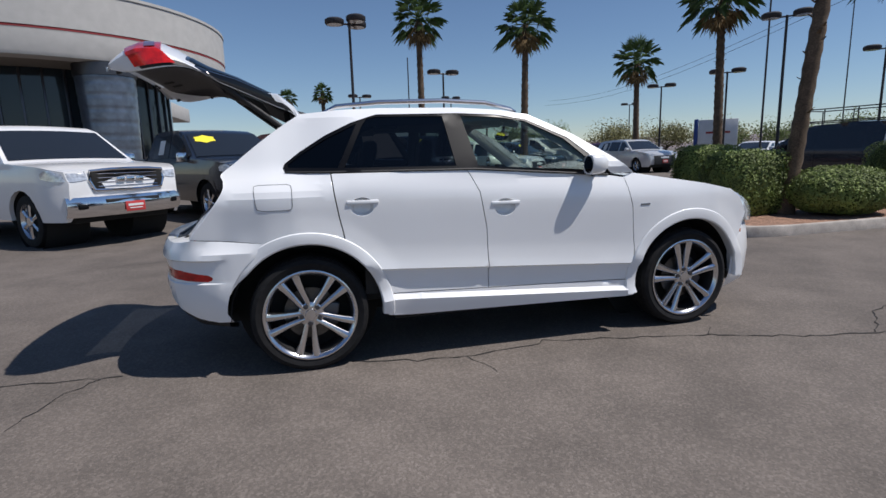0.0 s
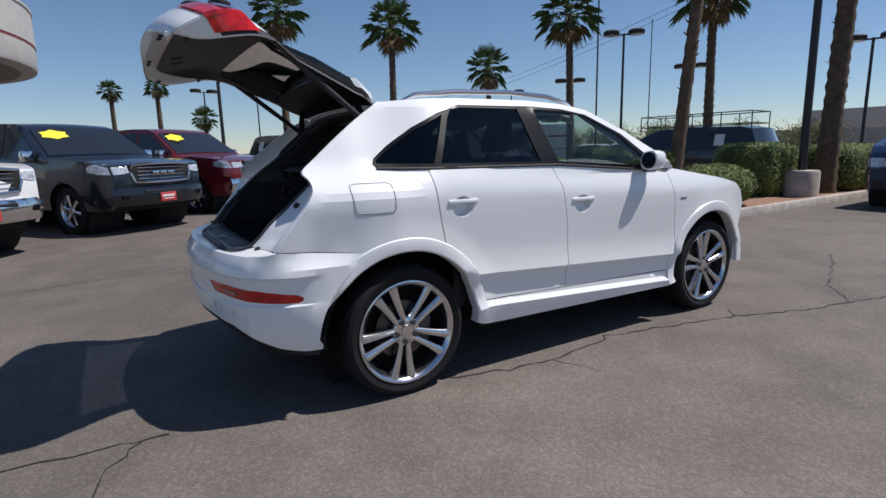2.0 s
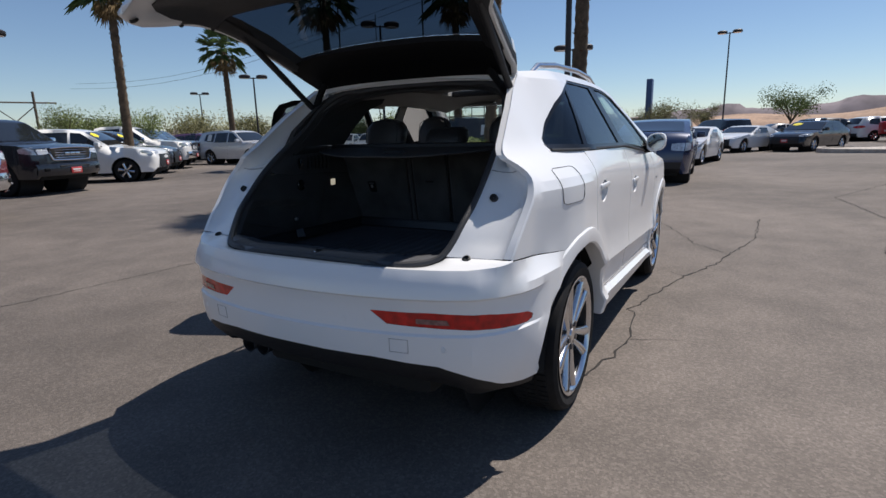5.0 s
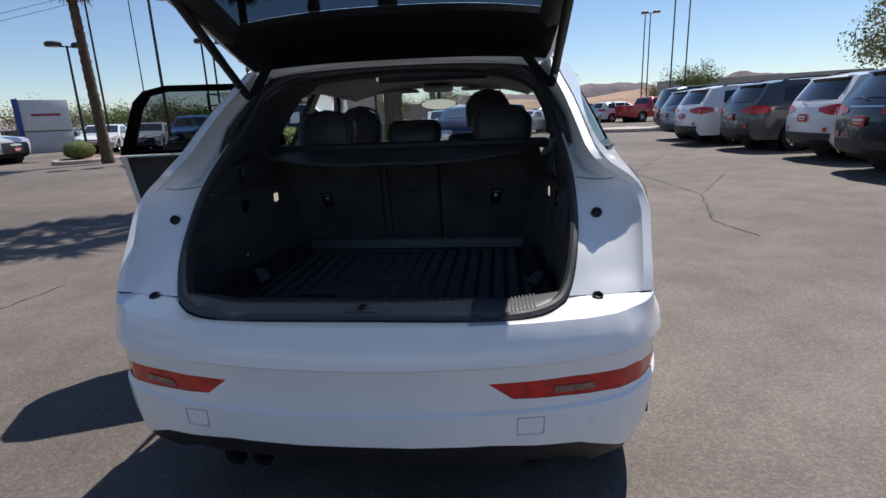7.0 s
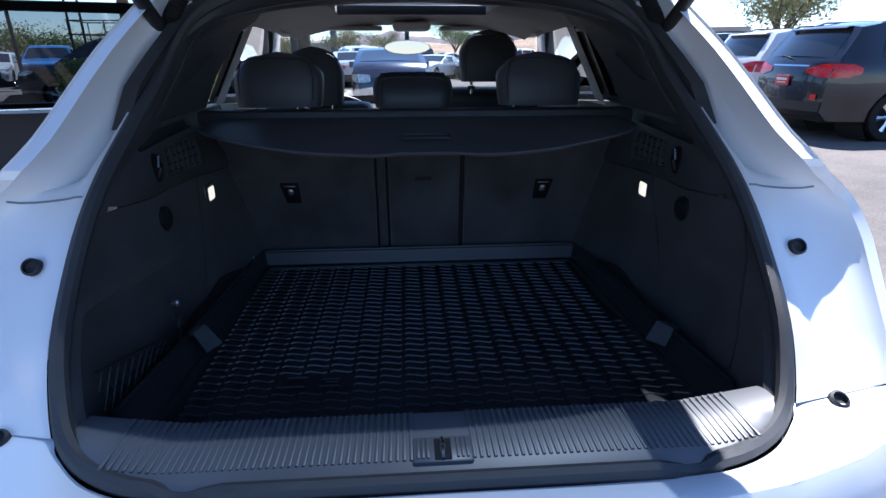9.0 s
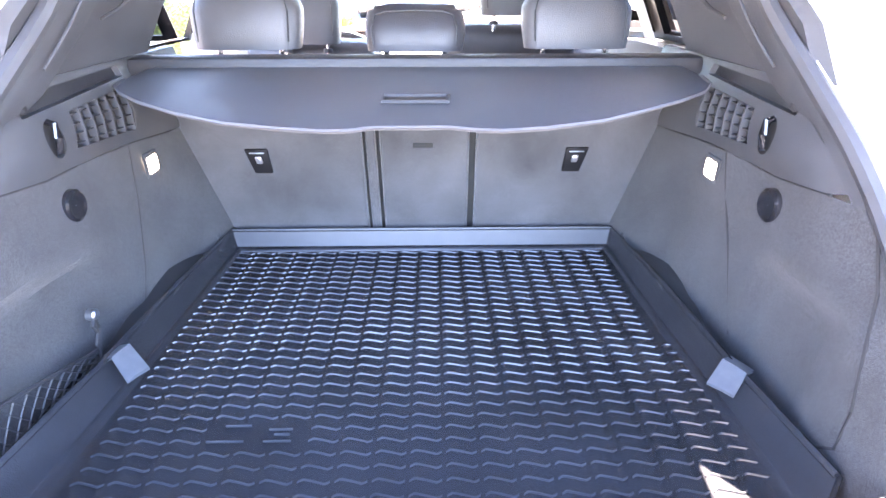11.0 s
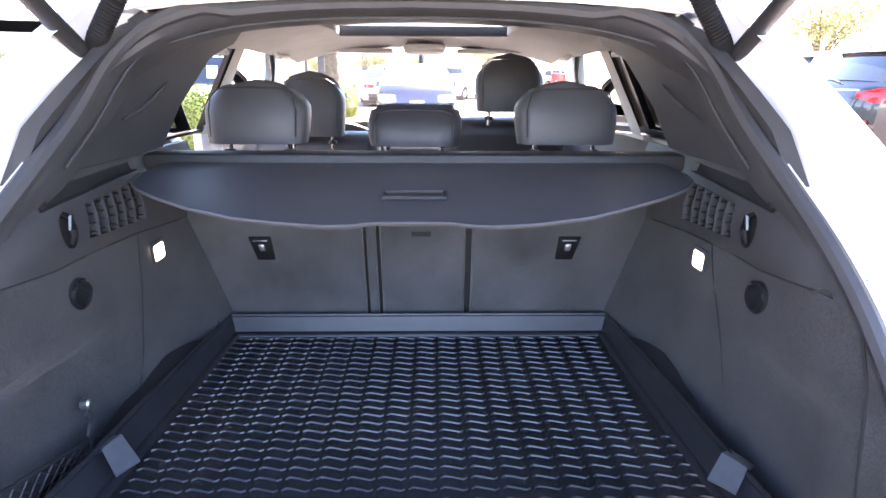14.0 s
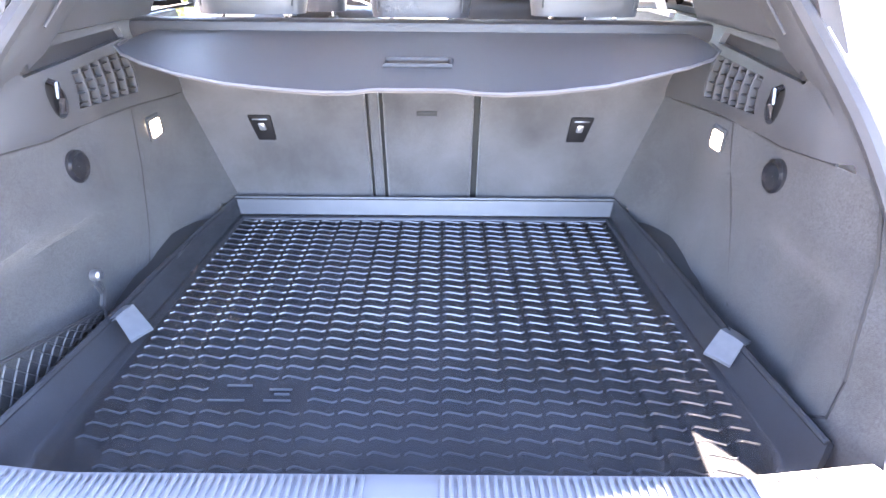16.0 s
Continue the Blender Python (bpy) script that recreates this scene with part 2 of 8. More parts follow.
def mirrored(bm):
    for v in bm.verts:
        v.co.y = -v.co.y
    bmesh.ops.reverse_faces(bm, faces=bm.faces[:])
    return bm


# ---- ground ----
def lot_z(x, y):
    """The lot rises a little towards the row of SUVs."""
    a, b = min(1.0, max(0.0, (-y - 2.2) / 4.2)), min(1.0, max(0.0, (x - 20) / 9))
    return 0.15 * a * a * (3 - 2 * a) * (1 - b * b * (3 - 2 * b))


def ground_sheet():
    bm = bmesh.new()
    far = [-900, -300, -120, -60, -30, -15]
    xs = far + [-6, 0, 5, 10, 15, 18] + list(range(20, 31)) + [36, 60, 120, 300, 900]
    ys = far + [-10, -8, -7] + [-6.6 + 0.2 * i for i in range(23)] + [-2, 0, 5, 15, 30, 60, 120, 300, 900]
    loft(bm, [[(x, y, lot_z(x, y)) for x in xs] for y in ys])
    for f in bm.faces:
        if f.normal.z < 0:
            f.normal_flip()
    tagged(part("ground", bm, ASPHALT), "sun-bleached brown-grey asphalt car park, cracked and patched", "ground", kind="structure")


ground_sheet()

# ---- the white car ----
def width(z):
    return float(np.interp(z, [0.24, 0.29, 0.34, 0.385, 0.398, 0.426, 0.50, 0.580, 0.592, 0.640, 0.72, 0.80, 0.95, 1.020, 1.042, 1.052, 1.085, 1.11, 1.17, 1.20, 1.50, 1.57],
                           [0.80, 0.862, 0.880, 0.890, 0.893, 0.870, 0.868, 0.880, 0.904, 0.896, 0.891, 0.894, 0.901, 0.9015, 0.900, 0.8985, 0.8915, 0.8835, 0.858, 0.842, 0.672, 0.60]))


def wedge(x, z):
    """The flank's lines fall gently towards the front: height of the same line half a metre ahead of the rear axle."""
    return z + 0.058 * (min(2.2, max(-0.45, x)) - 0.5) * (1 - ease((z - 1.09) / 0.08))


def ease(t):
    t = min(1.0, max(0.0, t))
    return t * t * (3 - 2 * t)


def smooth_line(pts, n):
    """Points along a smooth curve through pts, n to each span."""
    p = [Vector(q) for q in pts]
    p = [2 * p[0] - p[1]] + p + [2 * p[-1] - p[-2]]
    out = []
    for i in range(1, len(p) - 2):
        a, b, c, d = p[i - 1], p[i], p[i + 1], p[i + 2]
        for k in range(n):
            t = k / n
            out.append(0.5 * (2 * b + (c - a) * t + (2 * a - 5 * b + 4 * c - d) * t * t + (3 * b - a - 3 * c + d) * t ** 3))
    return out + [p[-2]]


def side(x, z):
    """Half width of the body at a place on its flank."""
    t = float(np.interp(x, [-0.95, -0.7, -0.61, -0.45, -0.33, -0.2, -0.05, 2.4, 2.8, 3.1, 3.3, 3.45], [0.30, 0.112, 0.089, 0.076, 0.050, 0.020, 0, 0, 0.012, 0.06, 0.15, 0.32]))
    if z > 1.17:
        t += 0.06 * max(0.0, (x - 1.2)) * (z - 1.17) * 2
        t = t * (1 - 0.25 * min(1, (z - 1.17) / 0.3)) if x < 0 else t
    t += 0.10 * ease((z - 1.02) / 0.21) * ease((0.32 - x) / 0.42)
    w = width(wedge(x, z)) - t
    for cx in (0.0, 2.603):
        r = math.hypot(x - cx, z - 0.345)
        if r < 0.62:
            w += (max(w, 0.868 - (0.012 if cx else 0.0) - t * 0.4) - w) * ease((0.62 - r) / 0.12) + 0.010 * max(0, 1 - abs(r - 0.47) / 0.12)
    return w


def right(off=0.0):
    return lambda x, z: Vector((x, -(side(x, z) + off), z))


def left(off=0.0):
    return lambda x, z: Vector((x, side(x, z) + off, z))


car = thing("white_suv", "white compact SUV with its tailgate and one rear door open", "car")
IN_R, IN_L = Vector((0, 1, 0)), Vector((0, -1, 0))

CORNER = [(p.x, p.y) for p in smooth_line([(-0.622, 0.828), (-0.585, 0.88), (-0.525, 0.95), (-0.462, 1.03), (-0.424, 1.095), (-0.425, 1.140), (-0.440, 1.178), (-0.360, 1.243), (-0.255, 1.328), (-0.110, 1.435), (0.03, 1.525)], 3)]
BODY_SIDE = CORNER + [(0.25, 1.543), (0.5, 1.553), (1.0, 1.553), (1.30, 1.535), (1.48, 1.50), (1.75, 1.375), (2.0, 1.22), (2.16, 1.105),
                      (1.99, 1.105), (1.72, 1.345), (1.45, 1.470), (1.25, 1.502), (1.0, 1.515), (0.47, 1.512), (0.31, 1.462), (0.15, 1.388), (0.0, 1.296), (-0.085, 1.232), (-0.098, 1.205), (-0.085, 1.180), (0.165, 1.172),
                      (0.175, 1.05), (0.195, 0.92), (0.213, 0.83), (0.225, 0.751)] + arc(0, 0.345, 0.462, 60, 109) + [(-0.30, 0.799), (-0.46, 0.815)]
REAR_DOOR = [(0.172, 1.168), (0.182, 1.05), (0.202, 0.92), (0.220, 0.83), (0.234, 0.749)] + arc(0, 0.345, 0.466, 58, 11, 10) + [(0.475, 0.436), (1.110, 0.414), (1.095, 0.8), (1.052, 1.03), (1.012, 1.110), (0.985, 1.160)]
FRONT_DOOR = [(0.991, 1.160), (1.018, 1.110), (1.058, 1.03), (1.101, 0.8), (1.116, 0.414), (2.135, 0.380), (2.150, 0.6), (2.125, 0.88), (2.075, 1.075), (1.98, 1.090)]
FENDER = [(2.16, 1.100), (2.083, 1.073), (2.132, 0.88), (2.157, 0.6), (2.150, 0.385)] + arc(2.603, 0.345, 0.457, 169, 30, 16) + [(3.06, 0.63), (3.11, 0.78), (3.04, 0.895), (2.95, 0.958), (2.7, 1.012), (2.4, 1.060)]
SILL = [(0.462, 0.430), (0.462, 0.30), (0.6, 0.285), (2.10, 0.262), (2.165, 0.27), (2.165, 0.373)]

FLANK = [lambda x, h=h: h - 0.058 * (min(2.2, max(-0.45, x)) - 0.5) for h in (0.398, 0.426, 0.580, 0.592)]


def bowl_rim(x, z, n=20):
    """Outline of the finger scoop behind a door handle."""
    return [(x - 0.016 + 0.068 * math.cos(2 * math.pi * k / n), z - 0.016 + 0.055 * math.sin(2 * math.pi * k / n)) for k in range(n)]


HANDLES = {"rear": (0.350, 0.990), "front": (1.235, 0.942)}
for name, outl, lbl in (("body_side", BODY_SIDE, ""), ("door", FRONT_DOOR, "white front door"), ("fender", FENDER, "white front fender"), ("sill", SILL, "white rocker panel")):
    for fn, inn, fl in ((right(), IN_R, False), (left(), IN_L, True)):
        bm = bmesh.new()
        panel(bm, outl, fn, 0.035, (bowl_rim(*HANDLES["front"]),) if name == "door" else (), 0.03, inn, fl, FLANK)
        part(name, bm, WHITE, car, lbl, sharp=14)
bm = bmesh.new()
panel(bm, REAR_DOOR, right(), 0.035, (bowl_rim(*HANDLES["rear"]),), 0.03, IN_R, creases=FLANK)
door_right = part("door", bm, WHITE, car, "white rear door", sharp=14)


def arch_trim(cx, a0, a1, rin, mirror):
    bm = bmesh.new()
    rows = []
    for i in range(33):
        a = radians(a0 + (a1 - a0) * i / 32)
        row = []
        end = ease((a - radians(138)) / radians(22)) if a1 < 170 else 0.0
        ri = rin + (0.464 - rin) * end
        for r, off in ((0.500, 0.0015), (0.494, 0.010), (0.470 + 0.004 * end, 0.013), (ri + 0.008, 0.014), (ri, 0.006), (ri + 0.002, -0.06)):
            off = off * (1 - 0.8 * end) if off > 0 else off
            x, z = cx + r * math.cos(a), 0.345 + r * math.sin(a)
            row.append((x, -(max(side(x, z), 0.85) + off), z))
        rows.append(row)
    loft(bm, rows)
    bmesh.ops.recalc_face_normals(bm, faces=bm.faces[:])
    if mirror:
        mirrored(bm)
    part("arch_trim", bm, WHITE, car)
    bm = bmesh.new()
    lathe(bm, [(rin + 0.012, -0.86), (rin + 0.03, -0.80), (rin + 0.02, -0.5), (0.01, -0.49)], 40, "y", (cx, 0, 0.345))
    bmesh.ops.delete(bm, geom=[f for f in bm.faces if f.calc_center_median().z < 0.33 and f.calc_center_median().y < -0.5], context="FACES")
    if mirror:
        mirrored(bm)
    part("wheel_arch_liner", bm, DARK, car)


for mir in (False, True):
    arch_trim(0.0, -4, 160, 0.428, mir)
    arch_trim(2.603, -3, 188, 0.424, mir)

# rear bumper: plan curve from the arch round the back
PLAN = [(-0.10, 0.880), (-0.30, 0.878), (-0.415, 0.866), (-0.50, 0.850), (-0.60, 0.818), (-0.68, 0.770), (-0.745, 0.705), (-0.79, 0.61), (-0.83, 0.48), (-0.862, 0.30), (-0.878, 0.15), (-0.882, 0.0)]
PL = [0.0]
for p, q in zip(PLAN, PLAN[1:]):
    PL.append(PL[-1] + math.hypot(q[0] - p[0], q[1] - p[1]))
PLEN = PL[-1]


def plan_at(s):
    """Place on the bumper's plan curve: s runs from the right arch (0) over the middle (PLEN) to the left arch."""
    m = s > PLEN
    q = 2 * PLEN - s if m else s
    x = float(np.interp(q, PL, [p[0] for p in PLAN]))
    y = float(np.interp(q, PL, [p[1] for p in PLAN]))
    return x, (y if m else -y)


def bumper_pt(s, z, off=0.0):
    x, y = plan_at(s)
    d = float(np.interp(z, [0.30, 0.40, 0.455, 0.50, 0.56, 0.574, 0.582, 0.60, 0.66, 0.690, 0.703, 0.713, 0.735, 0.765, 0.785, 0.80, 0.812],
                        [-0.06, -0.02, -0.006, 0.000, 0.004, 0.004, -0.004, -0.004, -0.004, 0.000, 0.003, 0.015, 0.012, 0.003, -0.006, -0.016, -0.026])) + off
    x0, y0 = plan_at(max(0, s - 0.02))
    x1, y1 = plan_at(min(2 * PLEN, s + 0.02))
    t = Vector((x1 - x0, y1 - y0, 0)).normalized()
    nrm = Vector((-t.y, t.x, 0)) if (-t.y * (x + 0.2) + t.x * y) > 0 else Vector((t.y, -t.x, 0))
    k = min(1, max(0, min(s, 2 * PLEN - s) - 0.30) / 0.15)
    if x > -0.70 and z > 0.745:
        y = math.copysign(abs(y) + (side(x, 0.828) + 0.002 - abs(y)) * ease((z - 0.745) / 0.05) * ease((x + 0.70) / 0.10), y)
    if z > 0.765:
        d = 0.004 + (d - 0.004) * ease((min(s, 2 * PLEN - s) - at_x(-0.57)) / 0.26)
    if 0.565 < z < 0.765:
        d *= k
    return Vector((x, y, z)) + nrm * (d * (0.35 + 0.65 * k))


def at_x(x):
    """Curve length on the right half where the plan reaches x."""
    return float(np.interp(-x, [-p[0] for p in PLAN], PL))


S2 = 2 * PLEN
ARCH = [(at_x(x), z) for x, z in arc(0, 0.345, 0.466, 109, 174, 12)]
K0 = at_x(-0.415)
LOW = ARCH + [(K0 + 0.02, 0.345), (K0 + 0.12, 0.338), (K0 + 0.24, 0.362), (K0 + 0.36, 0.410), (K0 + 0.5, 0.462), (K0 + 0.75, 0.482), (PLEN, 0.486)]
low_edge = LOW + [(S2 - s, z) for s, z in LOW[-2::-1]]
TOPB = [(at_x(-0.153), 0.787), (at_x(-0.30), 0.796), (at_x(-0.46), 0.812), (at_x(-0.615), 0.825), (at_x(-0.68), 0.812), (at_x(-0.75), 0.806), (PLEN, 0.812)]
bump_out = low_edge + [(S2 - s, z) for s, z in TOPB] + TOPB[-2:0:-1]
REFL = [(at_x(-0.520), 0.612), (at_x(-0.545), 0.626), (at_x(-0.70), 0.650), (at_x(-0.80), 0.660), (at_x(-0.853), 0.658), (at_x(-0.842), 0.612), (at_x(-0.79), 0.604), (at_x(-0.66), 0.592), (at_x(-0.55), 0.588), (at_x(-0.525), 0.597)]
REFL_L = [(S2 - s, z) for s, z in REFL]
bm = bmesh.new()
panel(bm, bump_out, lambda s, z: bumper_pt(s, z), 0.03, (REFL, REFL_L), creases=[lambda s, h=h: h for h in (0.574, 0.582, 0.703, 0.713)])
for f in bm.faces:
    if f.normal.dot(f.calc_center_median() - Vector((0.3, 0, 0.6))) < 0:
        f.normal_flip()
bumper = part("rear_bumper", bm, WHITE, car, "white rear bumper", sharp=16)
for rl in (REFL, REFL_L):
    bm = bmesh.new()
    panel(bm, rl, lambda s, z: bumper_pt(s, z, -0.0015), 0.025)
    for f in bm.faces:
        if f.normal.dot(f.calc_center_median() - Vector((0.3, 0, 0.6))) < 0:
            f.normal_flip()
    refl = part("bumper_light", bm, RED_LENS, bumper, "red bumper lamp")
    bm = bmesh.new()
    c = at_x(-0.80) if rl is REFL else S2 - at_x(-0.80)
    panel(bm, [(c - 0.06, 0.616), (c + 0.06, 0.619), (c + 0.06, 0.637), (c - 0.05, 0.635)], lambda s, z: bumper_pt(s, z, 0.001), 0.03)
    for f in bm.faces:
        if f.normal.dot(f.calc_center_median() - Vector((0.3, 0, 0.6))) < 0:
            f.normal_flip()
    part("reversing_light", bm, mat("smoked_lens", (0.22, 0.10, 0.09), 0.1, vary=0.4, scale=60, coat=0.7), bumper)
# dark valance below the bumper
bm = bmesh.new()
rows = []
for i in range(41):
    s = K0 + 0.05 + (S2 - 2 * K0 - 0.10) * i / 40
    zt = float(np.interp(min(s, S2 - s), [p[0] for p in LOW[13:]], [p[1] for p in LOW[13:]]))
    rows.append([bumper_pt(s, zt + 0.004, -0.004), bumper_pt(s, zt - 0.03, -0.01), bumper_pt(s, max(0.30, zt - 0.10), -0.05), bumper_pt(s, max(0.26, zt - 0.14), -0.25)])
loft(bm, rows)
part("valance", bm, BLACK_PLASTIC, bumper, "black lower valance")
for dy in (0.0, 0.085):
    bm = bmesh.new()
    lathe(bm, [(0.030, 0.20), (0.036, 0.0), (0.040, -0.01), (0.036, -0.012), (0.033, 0.0), (0.030, 0.12), (0.002, 0.13)], 20, "x", (-0.745, 0.325 + dy, 0.362))
    part("tailpipe", bm, DARK_ALLOY, bumper, "dark steel exhaust tip")
# sensor rings and towing cover on the bumper
for s in (PLEN - 0.24, PLEN + 0.24, PLEN - 0.62, PLEN + 0.62):
    bm = bmesh.new()
    p = bumper_pt(s, 0.615 if abs(s - PLEN) < 0.5 else 0.53, 0.0005)
    lathe(bm, [(0.011, 0.0), (0.0105, -0.0012), (0.0005, -0.0012)], 16, "x", p)
    part("parking_sensor", bm, WHITE, bumper)

for c in (PLEN - 0.46, PLEN + 0.46):
    sq = [bumper_pt(c + a, b, 0.0006) for a, b in ((-0.035, 0.510), (0.035, 0.510), (0.035, 0.560), (-0.035, 0.560))]
    bm = bmesh.new()
    tube(bm, sq + sq[:1], 0.0012, 4, False)
    part("towing_cover", bm, SILVER_TRIM, bumper)

# strip between the boot opening and the outer corner, where the lamps close
OPEN = [tuple(p) for p in smooth_line([(-0.772, 0.36, 0.796), (-0.758, 0.44, 0.797), (-0.730, 0.505, 0.802), (-0.690, 0.555, 0.818), (-0.645, 0.582, 0.86), (-0.585, 0.600, 0.93), (-0.505, 0.612, 1.00), (-0.425, 0.614, 1.075),
                                       (-0.340, 0.608, 1.145), (-0.245, 0.595, 1.215), (-0.135, 0.575, 1.30), (-0.05, 0.550, 1.39), (0.005, 0.500, 1.450), (0.032, 0.40, 1.488), (0.044, 0.22, 1.508), (0.047, 0.0, 1.514)], 3)]
LOW_EDGE = (-0.778, 0.797)


def opening(z):
    """Edge of the boot opening at a height between sill and header."""
    q = [o for o in OPEN if 0.81 < o[2] < 1.46]
    zs = [o[2] for o in q]
    return float(np.interp(z, zs, [o[0] for o in q])), float(np.interp(z, zs, [o[1] for o in q]))


for sg in (-1, 1):
    bm = bmesh.new()
    rows = []
    n = len(CORNER) - 1
    for i, c in enumerate(CORNER):
        t0 = i / n
        z_in = 0.832 + (1.452 - 0.832) * t0 ** 1.02
        xo, yo = opening(z_in)
        o = Vector((xo, yo, z_in))
        c = Vector((c[0], side(*c), c[1]))
        # lamp pocket below, deep rain channel above
        gap = (o.x - c.x) * 0.7 + (c.z - o.z) * 0.7
        deep = ease(t0 / 0.12) * (0.020 + (max(0.0, gap) * 0.8 - 0.020) * ease((t0 - 0.45) / 0.12)) * (1 - ease((t0 - 0.86) / 0.12))
        row = []
        for t, inset in ((0.0, 0.0), (0.05, 0.03), (0.13, 0.10), (0.20, 0.35), (0.35, 0.60), (0.52, 0.80), (0.66, 0.78), (0.76, 0.50), (0.83, 0.16), (0.87, 0.0), (0.93, 0.0), (0.98, 0.0), (1.0, 0.0)):
            p = o.lerp(c, t) + Vector((0.7, 0, -0.7)) * (inset * deep - (0.006 if 0.84 < t < 0.99 else 0.0))
            row.append((p.x, p.y * sg, p.z))
        rows.append(row)
    loft(bm, rows)
    bmesh.ops.recalc_face_normals(bm, faces=bm.faces[:])
    if sum(f.normal.x for f in bm.faces) > 0:
        bmesh.ops.reverse_faces(bm, faces=bm.faces[:])
    part("lamp_recess", bm, WHITE, car, "white door-jamb metal")
    # joint line across the pillar
    k = min(range(len(CORNER)), key=lambda q: abs(CORNER[q][1] - 1.125))
    bm = bmesh.new()
    tube(bm, [Vector(p) + Vector((-0.001, 0, 0.001)) for p in rows[k][1:8]], 0.0020, 6)
    part("pillar_joint", bm, SILVER_TRIM, car)
    # shelf of the bumper below the lamp, down to its rear edge
    up = smooth_line([(-0.622, side(-0.622, 0.828), 0.826), (-0.640, 0.70, 0.829), (-0.662, 0.580, 0.829), (-0.690, 0.555, 0.816), (-0.730, 0.505, 0.800), (-0.758, 0.44, 0.796), (-0.772, 0.36, 0.795), (-0.779, 0.20, 0.796), (-0.780, 0.0, 0.797)], 4)
    bm = bmesh.new()
    rows = []
    s0, s1 = at_x(-0.622), PLEN
    ln = [0.0]
    for a, b in zip(up, up[1:]):
        ln.append(ln[-1] + (b - a).length)
    for p, q in zip(up, ln):
        s_ = s0 + (s1 - s0) * q / ln[-1]
        zt = float(np.interp(s_, [b[0] for b in TOPB], [b[1] for b in TOPB]))
        e = bumper_pt(s_ if sg < 0 else 2 * PLEN - s_, zt)
        p = Vector((p.x, p.y * sg, p.z))
        rows.append([p, p.lerp(e, 0.35) + Vector((0, 0, 0.004)), p.lerp(e, 0.7) + Vector((0, 0, 0.004)), e])
    loft(bm, rows)
    for f in bm.faces:
        f.normal_update()
        if f.normal.z < 0:
            f.normal_flip()
    part("bumper_shelf", bm, WHITE, bumper)
    bm = bmesh.new()
    tube(bm, [(p.x, p.y * sg, p.z + 0.001) for p in up[:9]], 0.0022, 5)
    part("bumper_joint", bm, DARK, bumper)
    for x, y, z, r, tilt in ((-0.478, 0.668, 1.025, 0.015, 30), (-0.668, 0.645, 0.832, 0.015, 60)):
        bm = bmesh.new()
        lathe(bm, [(r, 0.02), (r, -0.002), (r * 0.75, -0.004), (r * 0.7, 0.002), (0.001, 0.003)], 18, "x")
        bmesh.ops.transform(bm, matrix=pose(x, y * sg, z, 0, tilt, 0), verts=bm.verts[:])
        part("rubber_buffer", bm, BLACK_PLASTIC, car)
# roof, with rails
def roof_z(x, y):
    z = float(np.interp(x, [0.0, 0.2, 0.5, 0.9, 1.2, 1.42, 1.52], [1.520, 1.548, 1.570, 1.578, 1.568, 1.540, 1.508]))
    return z - 0.055 * abs(y / 0.62) ** 2.2


def roof_w(x):
    return float(np.interp(x, [0.0, 0.10, 0.25, 0.42], [0.895, 0.935, 0.98, 1.0]))


bm = bmesh.new()
loft(bm, [[(x, y * roof_w(x), roof_z(x, y * roof_w(x))) for y in np.linspace(-0.625, 0.625, 21)] for x in np.linspace(0.0, 1.47, 26) if not 0.62 < x < 1.14])
bm.faces.ensure_lookup_table()
for f in list(bm.faces):
    if f.calc_center_median().x > 0.58 and f.calc_center_median().x < 1.18 and abs(f.calc_center_median().y) < 0.40:
        bm.faces.remove(f)
for f in bm.faces:
    if f.normal.z < 0:
        f.normal_flip()
part("roof", bm, WHITE, car)
bm = bmesh.new()
loft(bm, [[(x, y, roof_z(x, y) + 0.003) for y in np.linspace(-0.44, 0.44, 7)] for x in (0.56, 0.8, 1.0, 1.2)])
sunroof = part("sunroof", bm, GREEN_GLASS, car, "tinted glass sunroof")
sunroof.visible_shadow = False
for sg in (-1, 1):
    bm = bmesh.new()
    pts = [(0.16, 0.585 * sg, 1.530), (0.24, 0.587 * sg, 1.566), (0.5, 0.590 * sg, 1.590), (0.9, 0.592 * sg, 1.598), (1.2, 0.590 * sg, 1.584), (1.38, 0.585 * sg, 1.545), (1.42, 0.583 * sg, 1.524)]
    tube(bm, pts, [0.010, 0.014, 0.015, 0.015, 0.015, 0.013, 0.010], 8)
    part("roof_rail", bm, ALLOY, car, "satin aluminium roof rail")
bm = bmesh.new()
tube(bm, [(0.10, 0.0, 1.53), (0.09, 0, 1.555), (-0.03, 0, 1.60)], [0.018, 0.012, 0.004], 8)
part("antenna", bm, BLACK_PLASTIC, car)

